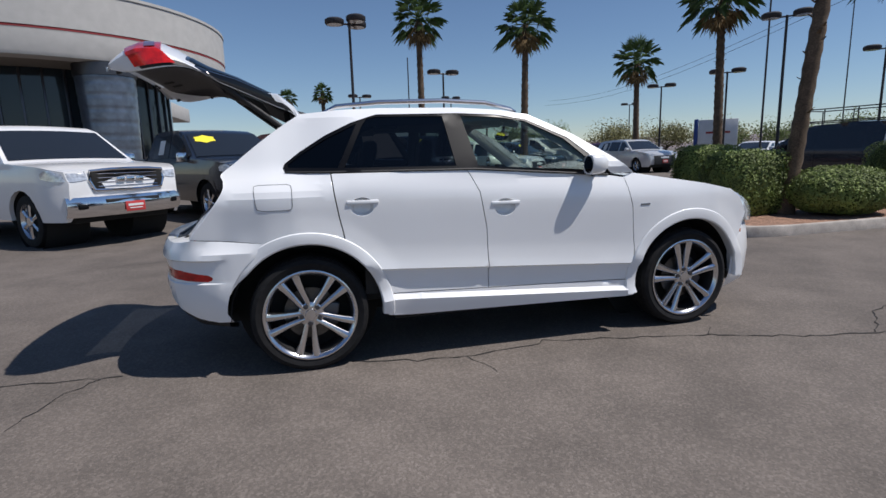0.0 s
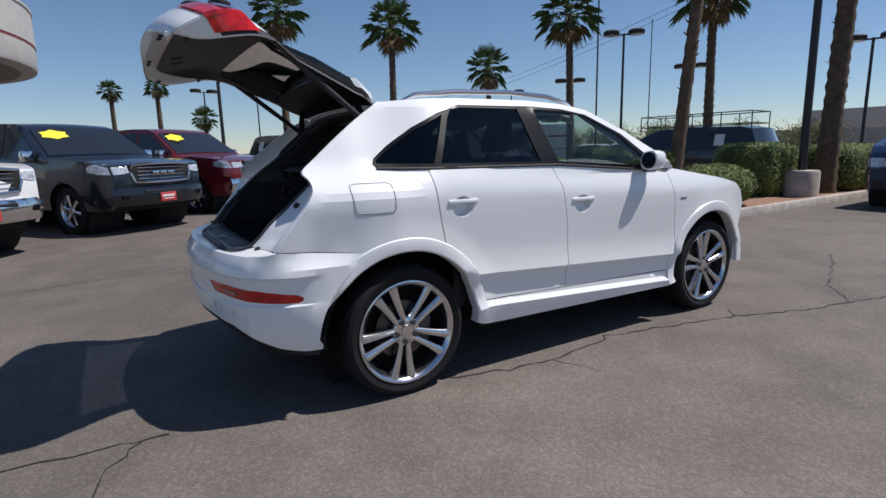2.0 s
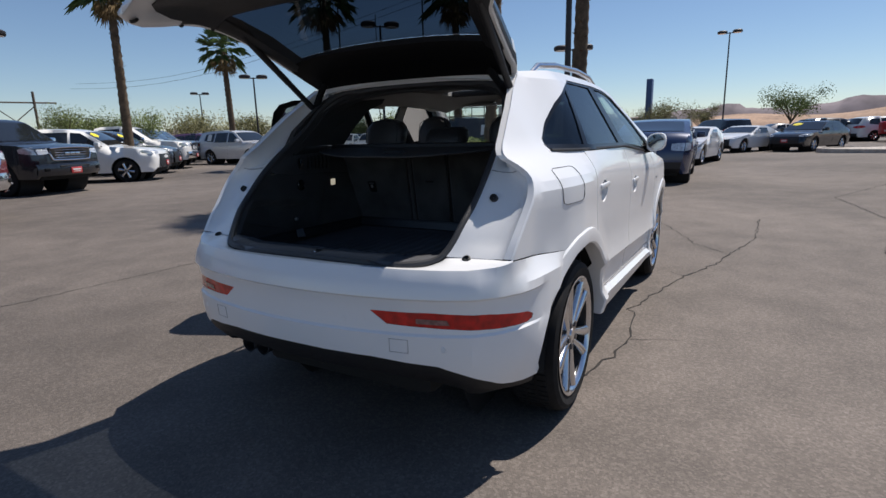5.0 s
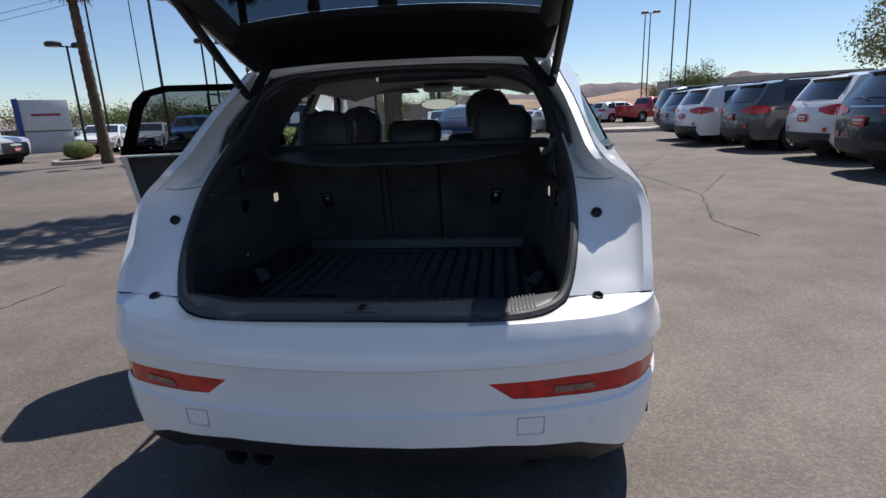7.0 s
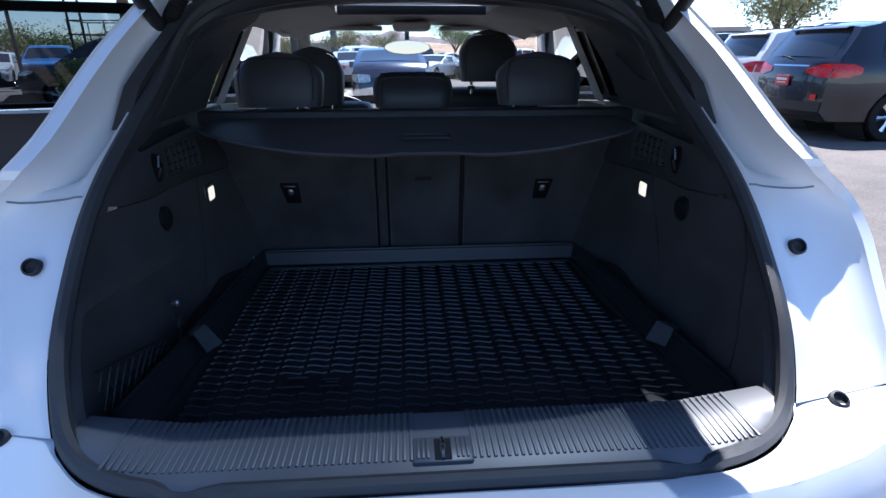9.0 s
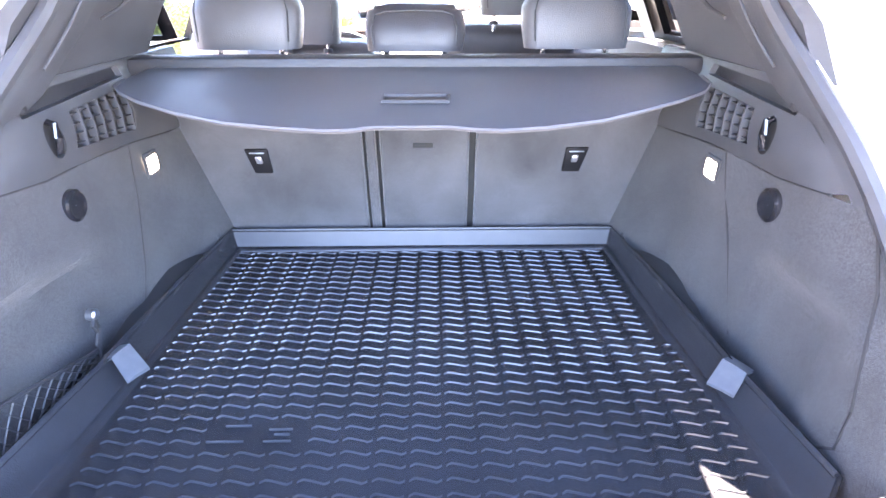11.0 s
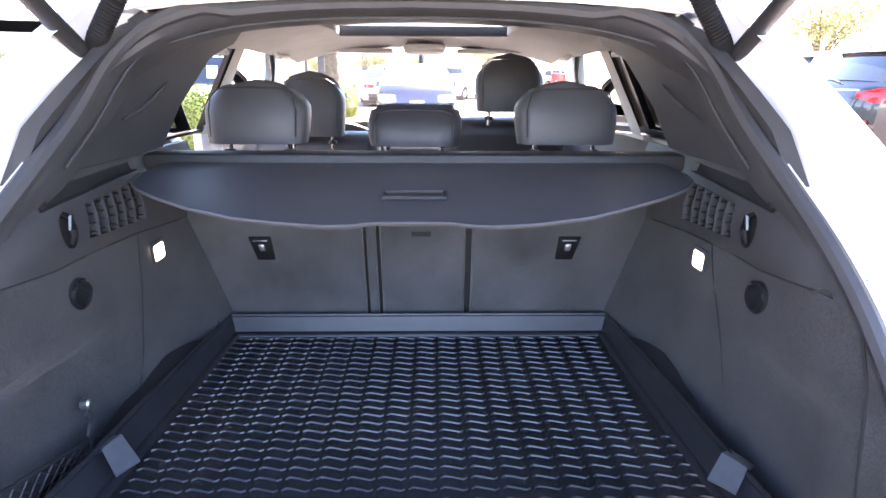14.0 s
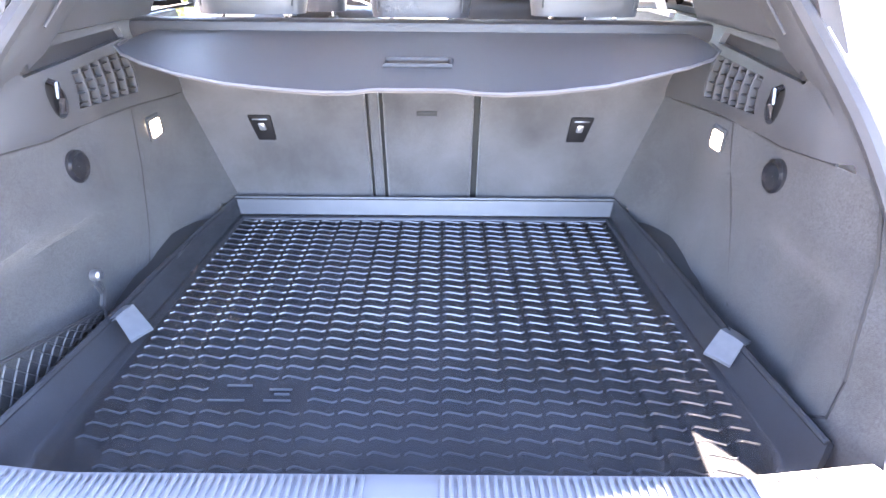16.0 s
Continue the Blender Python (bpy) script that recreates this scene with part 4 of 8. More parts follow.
# lamp clusters on the gate
for sg in (-1, 1):
    bm = bmesh.new()
    LAMP = [(0.47, 9.3), (0.55, 9.0), (0.78, 8.85), (1.0, 8.75), (1.0, 10.7), (0.86, 10.85), (0.64, 10.85), (0.50, 10.6)]
    panel(bm, LAMP, lambda u, k: gate_pt(k, u * sg) + Vector((-0.008, 0.008 * sg * abs(u) ** 3, 0.004)), 0.12, depth=0.02, inward=Vector((0.9, 0, -0.3)))
    rimrow = [(gate_pt(k, sg) + Vector((-0.008, 0.008 * sg, 0.004)), gate_pt(k, sg).lerp(gate_in(k, sg), 0.80) + Vector((0, 0.010 * sg, 0))) for k in np.linspace(8.75, 10.7, 8)]
    loft(bm, rimrow)
    lamp = part("tail_light", lift(bm), RED_LENS, gate, "red wrap-around tail light")
    bm = bmesh.new()
    panel(bm, [(0.62, 9.3), (0.95, 9.05), (0.95, 9.6), (0.62, 9.8)], lambda u, k: gate_pt(k, u * sg) + Vector((-0.0105, 0.0105 * sg * abs(u) ** 3, 0.006)), 0.12)
    part("light_strip", lift(bm), RED_DARK, lamp)
    for k, u, r in ((9.4, 0.965, 0.010), (11.8, 0.94, 0.018), (12.5, 0.60, 0.013), (12.5, 0.48, 0.013), (8.0, 0.97, 0.008)):
        bm = bmesh.new()
        p = gate_in(k, u * sg)
        lathe(bm, [(r, -0.004), (r, 0.006), (r * 0.6, 0.010), (0.001, 0.010)], 14, "x", p)
        part("rubber_buffer", lift(bm), BLACK_PLASTIC, gate)
    # gas strut and cable hose
    a = Vector((-0.020, 0.572 * sg, 1.397))
    b = Vector((-0.435, 0.600 * sg, 1.722))
    mid = a.lerp(b, 0.42)
    bm = bmesh.new()
    tube(bm, [a, mid], 0.0150, 12)
    tube(bm, [mid, b], 0.0160, 12)
    lathe(bm, [(0.001, -0.02), (0.016, -0.015), (0.019, 0.0), (0.016, 0.015), (0.001, 0.02)], 12, "y", a)
    lathe(bm, [(0.001, -0.016), (0.013, -0.012), (0.015, 0.0), (0.013, 0.012), (0.001, 0.016)], 12, "y", b)
    part("gas_strut", bm, BLACK_PLASTIC, car, "black gas strut")
    bm = bmesh.new()
    hp = [Vector((-0.028, 0.560 * sg, 1.412)), Vector((-0.040, 0.540 * sg, 1.440)), Vector((-0.050, 0.500 * sg, 1.490)), Vector((-0.055, 0.465 * sg, 1.535))]
    pts, rad = [], []
    for i in range(60):
        t = i / 59 * 3
        j = min(int(t), 2)
        pts.append(hp[j].lerp(hp[j + 1], t - j))
        rad.append(0.014 + 0.004 * (i % 2))
    tube(bm, pts, rad, 10)
    part("cable_hose", bm, RUBBER, car, "ribbed rubber hose")

# ---- open rear door on the far side ----
DM = Matrix.Translation((1.055, 0.875, 0)) @ Matrix.Rotation(radians(-66), 4, "Z") @ Matrix.Translation((-1.055, -0.875, 0))


def swing(bm):
    bmesh.ops.transform(bm, matrix=DM, verts=bm.verts[:])
    return bm


bm = bmesh.new()
panel(bm, REAR_DOOR, left(), 0.04, depth=0.09, inward=IN_L, flip=True)
odoor = part("open_door", swing(bm), WHITE, car, "white rear door standing open")
bm = bmesh.new()
panel(bm, REAR_DOOR, lambda x, z: Vector((x, side(x, z) - 0.088, z)), 0.05)
part("inner_skin", swing(bm), WHITE, odoor, "white painted door frame metal")
bm = bmesh.new()
panel(bm, [(u + (0.66 - u) * 0.075, v + (0.8 - v) * 0.02) for u, v in REAR_DOOR], lambda x, z: Vector((x, min(side(x, z), 0.875) - 0.100 - 0.02 * math.sin(max(0, min(1, (x - 0.3) / 0.7)) * math.pi), z)), 0.05)
part("door_card", swing(bm), BLACK_PLASTIC, odoor, "black door card")
bm = bmesh.new()
box(bm, 0.30, 0.95, 0.715, 0.785, 0.90, 0.965, 0.02)
part("armrest", swing(bm), mat("grey_armrest", (0.30, 0.30, 0.31), 0.6, bump=0.2, bscale=500), odoor)
FRAME = [(0.172, 1.172), (1.040, 1.164), (0.965, 1.520), (0.47, 1.516), (0.36, 1.492), (0.30, 1.44)]
DOOR_PANE = [(0.238, 1.19), (0.99, 1.184), (0.935, 1.488), (0.47, 1.488), (0.385, 1.468), (0.33, 1.40)]
bm = bmesh.new()
panel(bm, FRAME, left(-0.004), 0.05, (DOOR_PANE,), 0.05, IN_L, True)
part("door_frame", swing(bm), BLACK_GLOSS, odoor)
bm = bmesh.new()
panel(bm, DOOR_PANE, left(-0.02), 0.1, flip=True)
part("window", swing(bm), DOOR_GLASS, odoor)
for z in (0.78, 0.74):
    bm = bmesh.new()
    lathe(bm, [(0.012, -0.003), (0.012, 0.003), (0.001, 0.003)], 10, "x", (0.240 - (0.78 - z) * 0.2, 0.795, z))
    part("latch_bolt", swing(bm), BLACK_PLASTIC, odoor)

# ---- boot interior ----
FLOOR = 0.742
# rubber seal and inner frame along the opening
for rr, dx, dy, m, nm in ((0.014, 0.012, -0.012, TRIM, "door_seal"),):
    bm = bmesh.new()
    half = [Vector((x + dx, max(0, y + dy), z + (0.006 if y > 0.4 else -0.008))) for x, y, z in OPEN]
    lowp = [Vector((LOW_EDGE[0] + dx, y, LOW_EDGE[1] + 0.006)) for y in (0.0, 0.1, 0.2, 0.3)]
    pts = lowp + half
    pts = pts + [Vector((p.x, -p.y, p.z)) for p in pts[-2:0:-1]]
    tube(bm, pts + [pts[0]], rr, 8, False)
    part(nm, bm, m, car, "black rubber boot seal")
for sg in (-1, 1):
    bm = bmesh.new()
    rows = []
    for x, y, z in OPEN[6:]:
        q = ease((z - 1.10) / 0.10)
        dz = 0.03 * ease((z - 1.36) / 0.08)
        rows.append([(x + 0.004, y * sg, z), (x + 0.02, (y - 0.018) * sg, z - dz * 0.6), (x + 0.05, (y - 0.022) * sg, z - dz), (x + 0.075 + 0.06 * q, (y + 0.012 - 0.024 * q) * sg, z - dz * 1.1)])
    loft(bm, rows)
    part("pillar_trim", bm, TRIM, car, "dark grey plastic pillar trim")


# side walls of carpet, the moulded plastic panel above them and their fittings
POCKET = [(-0.60, 0.985), (-0.393, 0.960), (-0.257, 0.941), (-0.064, 0.924), (0.30, 0.90)]


def wall_y(x, z, sg=0):
    """Half width of the boot between its carpeted sides; sg picks the side with its own recess."""
    y = 0.545 + 0.10 * (z - 0.76)
    y += ((0.474 + 0.23 * (z - 0.77)) - y) * ease((x + 0.02) / 0.24)
    y += 0.008 * ease((-x - 0.10) / 0.05)
    if sg > 0:
        top = float(np.interp(x, [p[0] for p in POCKET], [p[1] for p in POCKET]))
        y += 0.036 * ease((top - z) / 0.035) * ease((-0.06 - x) / 0.22)
    if sg < 0:
        y += 0.016 * ease((0.955 - z) / 0.03) * ease((-0.235 - x) / 0.05) * ease((x + 0.46) / 0.05)
    if z > 0.81:
        xo, yo = opening(z)
        y += (yo - 0.020 - y) * ease((0.11 - (x - xo)) / 0.09)
    return y


def seam_z(x):
    """Height of the joint between carpet and plastic panel."""
    return float(np.interp(x, [-0.42, -0.33, -0.21, -0.05, 0.20, 0.40], [1.101, 1.083, 1.069, 1.069, 1.056, 1.05]))


def panel_y(x, z):
    """Half width of the plastic panel above the carpet, leaning outwards to the window line."""
    z0 = seam_z(x)
    t = (z - z0) / (1.212 - z0)
    y = wall_y(x, z0) - 0.002 + (0.602 - wall_y(x, z0)) * ease(t) - 0.010 * math.sin(math.pi * min(1, max(0, t)))
    xo, yo = opening(min(1.44, max(0.83, z)))
    return y + (yo - 0.018 - y) * ease((0.12 - (x - xo)) / 0.10)


XS = [0.36, 0.25, 0.14, 0.04, -0.06, -0.14, -0.21, -0.27, -0.33]
WALL = [(0.27, 0.745), (0.30, 0.90)] + [(x, seam_z(x)) for x in XS] + [(opening(z)[0] + 0.026, z) for z in (1.085, 1.05, 1.02, 0.97, 0.92, 0.87, 0.83)] + [(-0.64, 0.80), (-0.62, 0.745)]
GROOVE = [(-0.205, 1.166), (-0.216, 1.176), (-0.210, 1.190), (-0.180, 1.196), (0.095, 1.203), (0.095, 1.183), (-0.10, 1.172)]
VENT = [(-0.106, 1.157), (-0.124, 1.099), (0.050, 1.088), (0.075, 1.165)]
HOOK = [(-0.163 + 0.021 * math.cos(a), 1.124 + 0.031 * math.sin(a)) for a in np.linspace(0, 2 * math.pi, 19)[:-1]]
PANEL = [(x, seam_z(x) + 0.002) for x in XS] + [(opening(z)[0] + 0.024, z) for z in (1.10, 1.14, 1.18, 1.212)] + [(-0.15, 1.212), (0.36, 1.212)]
SEAMS = {1: [(0.02, 1.062), (-0.011, 0.959), (-0.067, 0.842), (-0.105, 0.775)], -1: [(-0.065, 1.067), (-0.092, 1.021), (-0.168, 0.903), (-0.245, 0.785)]}
SOCKET_DARK = mat("socket_black", (0.010, 0.010, 0.012), 0.22, coat=0.3)
for sg in (-1, 1):
    out = Vector((0, sg, 0))
    bm = bmesh.new()
    panel(bm, WALL, lambda x, z: Vector((x, sg * wall_y(x, z, sg), z)), 0.022)
    wall = part("side_carpet", bm, CARPET, car, "dark grey carpeted boot side")
    bm = bmesh.new()
    tube(bm, [(x, sg * (wall_y(x, z, sg) + 0.001), z) for x, z in SEAMS[sg]], 0.0022, 5)
    part("carpet_seam", bm, DARK, wall)
    bm = bmesh.new()
    tube(bm, [(x, sg * (wall_y(x, seam_z(x)) + 0.001), seam_z(x)) for x in XS], 0.0028, 5)
    part("carpet_edge", bm, DARK, wall)
    if sg < 0:
        bm = bmesh.new()
        tube(bm, [Vector((x, sg * (wall_y(x, z, sg) + 0.0005), z)) for x, z in ((-0.392, 1.092), (-0.420, 1.06), (-0.457, 1.0), (-0.487, 0.94), (-0.515, 0.86), (-0.520, 0.80), (-0.490, 0.772))], 0.0028, 5)
        part("cover_joint", bm, DARK, wall)
    bm = bmesh.new()
    panel(bm, PANEL, lambda x, z: Vector((x, sg * panel_y(x, z), z)), 0.022, (GROOVE, VENT, HOOK), 0.016, out)
    shelf = part("side_panel", bm, TRIM, car, "grey moulded plastic side panel")
    for nm, hole, deep in (("blind_guide", GROOVE, 0.013), ("vent_backing", VENT, 0.014), ("hook_cup", HOOK, 0.012)):
        bm = bmesh.new()
        panel(bm, hole, lambda x, z: Vector((x, sg * (panel_y(x, z) + deep), z)), 0.03)
        part(nm, bm, DARK if nm != "blind_guide" else BLACK_PLASTIC, shelf)
    # long slats stand on end, short ones lie across them
    for i in range(6):
        x1, x0 = -0.082 + 0.030 * i, -0.098 + 0.029 * i
        bm = bmesh.new()
        zt, zb = 1.158 + 0.001 * i, 1.097 - 0.0018 * i
        rows = []
        for x, z in ((x1, zt), ((x0 + x1) / 2, (zt + zb) / 2), (x0, zb)):
            y = panel_y(x, z)
            rows.append([(x - 0.0018, sg * (y + 0.014), z), (x - 0.0018, sg * (y - 0.001), z), (x + 0.0018, sg * (y - 0.001), z), (x + 0.0018, sg * (y + 0.014), z)])
        loft(bm, rows)
        part("slat", bm, TRIM, shelf)
    for i in range(4):
        t = (i + 0.5) / 4
        bm = bmesh.new()
        rows = []
        for k in range(7):
            x = -0.115 + 0.175 * k / 6
            z = (1.158 + 0.03 * (x + 0.106)) * (1 - t) + (1.098 - 0.06 * (x + 0.12)) * t
            y = panel_y(x, z)
            rows.append([(x, sg * (y + 0.014), z - 0.0012), (x, sg * (y + 0.003), z - 0.0012), (x, sg * (y + 0.003), z + 0.0012), (x, sg * (y + 0.014), z + 0.0012)])
        loft(bm, rows)
        part("slat", bm, TRIM, shelf)
    bm = bmesh.new()
    y = panel_y(-0.163, 1.124)
    tube(bm, [(-0.160, sg * (y + 0.012), 1.153), (-0.160, sg * (y - 0.002), 1.148), (-0.163, sg * (y - 0.006), 1.126), (-0.166, sg * (y - 0.003), 1.102)], [0.006, 0.0065, 0.0065, 0.005], 8)
    part("bag_hook", bm, SOCKET_DARK, shelf, "dark bag hook")
    bm = bmesh.new()
    y = panel_y(-0.200, 1.180)
    lathe(bm, [(0.010, 0.012), (0.010, -0.002), (0.006, -0.005), (0.001, -0.005)], 12, "y")
    for v in bm.verts:
        v.co = Vector((-0.198 + v.co.x, sg * (y + v.co.y), 1.180 + v.co.z))
    part("guide_stop", bm, BLACK_PLASTIC, shelf)
    # upper quarter trim up to the roof
    bm = bmesh.new()
    panel(bm, [(-0.225, 1.214), (-0.20, 1.214), (0.225, 1.214), (0.295, 1.30), (0.395, 1.41), (0.50, 1.452), (0.50, 1.505), (0.05, 1.495), (-0.03, 1.435), (-0.18, 1.295)],
          lambda x, z: Vector((x, sg * float(np.interp(z, [1.03, 1.10, 1.19, 1.30, 1.42, 1.50], [0.578, 0.582, 0.600, 0.575, 0.525, 0.46])), z)), 0.03, (), 0.03, out)
    quarter = part("quarter_trim", bm, TRIM, car, "dark grey plastic pillar trim")
    bm = bmesh.new()
    tube(bm, [(x, sg * y, z) for x, y, z in ((0.045, 0.574, 1.290), (0.10, 0.571, 1.302), (0.16, 0.560, 1.330), (0.20, 0.550, 1.356))], [0.003, 0.005, 0.005, 0.003], 6)
    part("belt_guide", bm, TRIM, quarter)
    # lamp, clip socket, tie-down ring
    lx, lz = (0.060, 1.012) if sg > 0 else (-0.038, 1.026)
    y = wall_y(lx, lz, sg) - 0.001
    bm = bmesh.new()
    box(bm, lx - 0.022, lx + 0.022, sg * y - 0.006, sg * y + 0.006, lz - 0.019, lz + 0.019, 0.007)
    part("boot_light", bm, lamp_mat("boot_lamp", (1.0, 0.90, 0.68), 0.34), car, "lit boot lamp")
    bm = bmesh.new()
    box(bm, lx - 0.027, lx + 0.027, sg * y - 0.003, sg * y + 0.003, lz - 0.024, lz + 0.026, 0.004)
    part("lamp_bezel", bm, CARPET, car)
    sx = -0.172 if sg > 0 else -0.222
    y = wall_y(sx, 1.017, sg)
    bm = bmesh.new()
    lathe(bm, [(0.029, 0.004), (0.028, -0.004), (0.023, -0.007), (0.019, -0.0045), (0.016, -0.0035), (0.001, -0.003)], 26, "y")
    for v in bm.verts:
        v.co = Vector((sx + v.co.x, sg * (y + v.co.y), (1.013 if sg > 0 else 1.025) + v.co.z))
    part("round_socket", bm, SOCKET_DARK, car, "round black clip socket")
    bm = bmesh.new()
    c = Vector((0.150, sg * 0.494, 0.786))
    tube(bm, [c + Vector((0.011 * math.cos(a), 0, 0.013 * math.sin(a))) for a in np.linspace(0, 2 * math.pi, 15)], 0.0035, 6, False)
    box(bm, 0.140, 0.160, c.y - 0.006 + 0.006 * sg, c.y + 0.006 + 0.006 * sg, 0.766, 0.780, 0.003)
    part("tie_down_ring", bm, CHROME, car, "chrome tie-down ring")
    # strap cover folded over the rim of the mat
    bm = bmesh.new()
    q = [(-0.312, 0.522, 0.792), (-0.272, 0.508, 0.796), (-0.310, 0.503, 0.799), (-0.278, 0.488, 0.803), (-0.338, 0.470, 0.772), (-0.305, 0.449, 0.774)] if sg > 0 else \
        [(-0.352, -0.545, 0.792), (-0.317, -0.524, 0.794), (-0.368, -0.523, 0.800), (-0.334, -0.500, 0.802), (-0.392, -0.496, 0.776), (-0.362, -0.467, 0.778)]
    rows = [[Vector(a), Vector(a).lerp(Vector(b), 0.5) + Vector((0, 0, 0.001)), Vector(b)] for a, b in zip(q[::2], q[1::2])]
    rows = rows + [[p - Vector((0, 0, 0.005)) for p in r] for r in rows[::-1]]
    rows.append(rows[0])
    loft(bm, rows)
    bmesh.ops.remove_doubles(bm, verts=bm.verts[:], dist=0.0005)
    bmesh.ops.recalc_face_normals(bm, faces=bm.faces[:])
    part("tie_down_cover", bm, mat("grey_clip", (0.078, 0.081, 0.086), 0.32, 0.1, vary=0.1, scale=60), car, "glossy grey tie-down cover", sharp=25)
# fine ridges that run round the opening inside the seal
for dx, k, rr in ((0.045, 0.972, 0.0024),):
    bm = bmesh.new()
    pts = [Vector((x + dx, y * k - 0.012, z - 0.010 - 0.02 * ease((z - 1.42) / 0.06))) for x, y, z in OPEN if z > 1.22]
    pts = pts[:-1] + [Vector((p.x, -p.y, p.z)) for p in pts[-2::-1]]
    tube(bm, pts, rr, 6)
    part("trim_ridge", bm, TRIM, car)

# ribbed loading sill
bm = bmesh.new()
rows = []
for y in np.linspace(-0.545, 0.545, 41):
    e = 0.020 * max(0, abs(y) - 0.40) / 0.12
    xr = float(np.interp(abs(y), [0.0, 0.30, 0.36, 0.44, 0.505, 0.555], [-0.770, -0.768, -0.764, -0.748, -0.718, -0.680]))
    rows.append([(xr, y, 0.790), (xr + 0.006, y, 0.800 + e), (xr + 0.018, y, 0.806 + e), (-0.67, y, 0.808 + e), (-0.630, y, 0.806 + e), (-0.612, y, 0.800 + e), (-0.602, y, 0.745)])
loft(bm, rows)
sill = part("sill_plate", bm, SILL_PLATE, car, "ribbed grey loading sill")
bm = bmesh.new()
box(bm, -0.052, 0.056, -0.0026, 0.0026, 0, 0.0045, 0.0012)
rib0 = part("rib", bm, SILL_PLATE, sill)
rib_mesh = rib0.data
first = True
for i in range(94):
    y = -0.475 + i * 0.95 / 93
    if abs(y) < 0.044:
        continue
    e = 0.020 * max(0, abs(y) - 0.40) / 0.12
    r = rib0 if first else new("rib", rib_mesh)
    first = False
    r.parent = sill
    r.matrix_basis = pose(-0.676, y, 0.8045 + e)
bm = bmesh.new()
box(bm, -0.738, -0.684, -0.044, 0.044, 0.800, 0.8125, 0.004)
latch_plate = part("latch_plate", bm, SILL_PLATE, sill)
for y in (-0.036, -0.029, -0.022, 0.022, 0.029, 0.036):
    bm = bmesh.new()
    box(bm, -0.731, -0.691, y - 0.0022, y + 0.0022, 0.8115, 0.8145, 0.0008)
    part("rib", bm, SILL_PLATE, latch_plate)
bm = bmesh.new()
box(bm, -0.735, -0.690, -0.013, 0.013, 0.805, 0.8135, 0.002)
part("latch_slot", bm, DARK, sill)
bm = bmesh.new()
tube(bm, [(-0.733, 0.0, 0.812), (-0.711, 0.0, 0.819), (-0.690, 0.0, 0.812)], 0.004, 6)
part("latch_striker", bm, CHROME, sill)

# moulded rubber mat: a thing lying in the boot
mat_ob = thing("boot_mat", "black rubber boot mat with raised wavy ribs in the boot", "mat")
bm = bmesh.new()
loop_lo = [(0.187, 0.466), (-0.05, 0.472), (-0.33, 0.486), (-0.54, 0.498), (-0.585, 0.470), (-0.592, 0.3), (-0.594, 0.0)]
loop_hi = [(0.203, 0.478), (-0.05, 0.503), (-0.33, 0.518), (-0.555, 0.540), (-0.592, 0.505), (-0.598, 0.3), (-0.600, 0.0)]


def ring(lp, z):
    full = [Vector((lp[0][0], 0, z))] + [Vector((x, y, z)) for x, y in lp]
    return full + [Vector((p.x, -p.y, p.z)) for p in full[-2:0:-1]]


ra = ring(loop_lo, FLOOR)
rb = [Vector((p.x, p.y, FLOOR + (0.048 if p.x > -0.56 else 0.014))) for p in ring(loop_hi, 0)]
rc = [Vector((p.x + (0.012 if p.x > 0.15 else 0), p.y * 1.018, p.z - 0.002)) for p in rb]
rd = [Vector((p.x, p.y, p.z - 0.03)) for p in rc]
vr = loft(bm, [ra, rb, rc, rd], True)
bm.faces.new(vr[0])
bmesh.ops.recalc_face_normals(bm, faces=bm.faces[:])
for f in bm.faces:
    if len(f.verts) > 6 and f.normal.z < 0:
        bmesh.ops.reverse_faces(bm, faces=bm.faces[:])
        break
bmesh.ops.bevel(bm, geom=[e for e in bm.edges if len(e.link_faces) == 2 and e.calc_face_angle(0) > 0.4 and max(v.co.z for v in e.verts) < FLOOR + 0.001], offset=0.010, segments=3, affect="EDGES")
part("tray", bm, MAT_RUBBER, mat_ob, sharp=50)
bm = bmesh.new()
lip = [Vector((x, y, FLOOR + 0.050)) for x, y in loop_hi[:4]]
lip = lip[::-1] + [Vector((p.x, -p.y, p.z)) for p in lip]
tube(bm, lip, 0.0055, 8)
part("rim_bead", bm, MAT_RUBBER, mat_ob)
vv, ff = [], []
WAVE = ((0.0, -0.0010), (0.07, 0.0014), (0.15, 0.0034), (0.24, 0.0032), (0.5, 0.0004), (0.74, -0.0028), (0.83, -0.0040), (0.91, -0.0028), (1.0, -0.0002))
for r in range(31):
    for c in range(19):
        x = 0.168 - r * 0.0243
        y = 0.464 - c * 0.0510
        if (c == 18 and x > -0.22) or x < -0.575 or (x < -0.535 and abs(y - 0.02) > 0.44):
            continue
        if -0.462 < x < -0.395 and 0.165 < y < 0.345:
            continue
        base = len(vv)
        for t, dx in WAVE:
            for w, h in ((0.0019, 0.0), (0.0009, 0.0022), (-0.0006, 0.0024), (-0.0018, 0.0)):
                vv.append((x + dx + w, y - 0.0450 * t, FLOOR + 0.0003 + h))
        for k in range(len(WAVE) - 1):
            a = base + 4 * k
            ff += [(a, a + 4, a + 5, a + 1), (a + 1, a + 5, a + 6, a + 2), (a + 2, a + 6, a + 7, a + 3)]
        e = base + 4 * (len(WAVE) - 1)
        ff += [(base, base + 1, base + 2, base + 3), (e, e + 3, e + 2, e + 1)]
me = bpy.data.meshes.new("tread_ribs")
me.from_pydata(vv, [], ff)
me.materials.append(RIB_RUBBER)
ribs = tagged(new("tread_ribs", me), kind="stuff")
ribs.parent = mat_ob
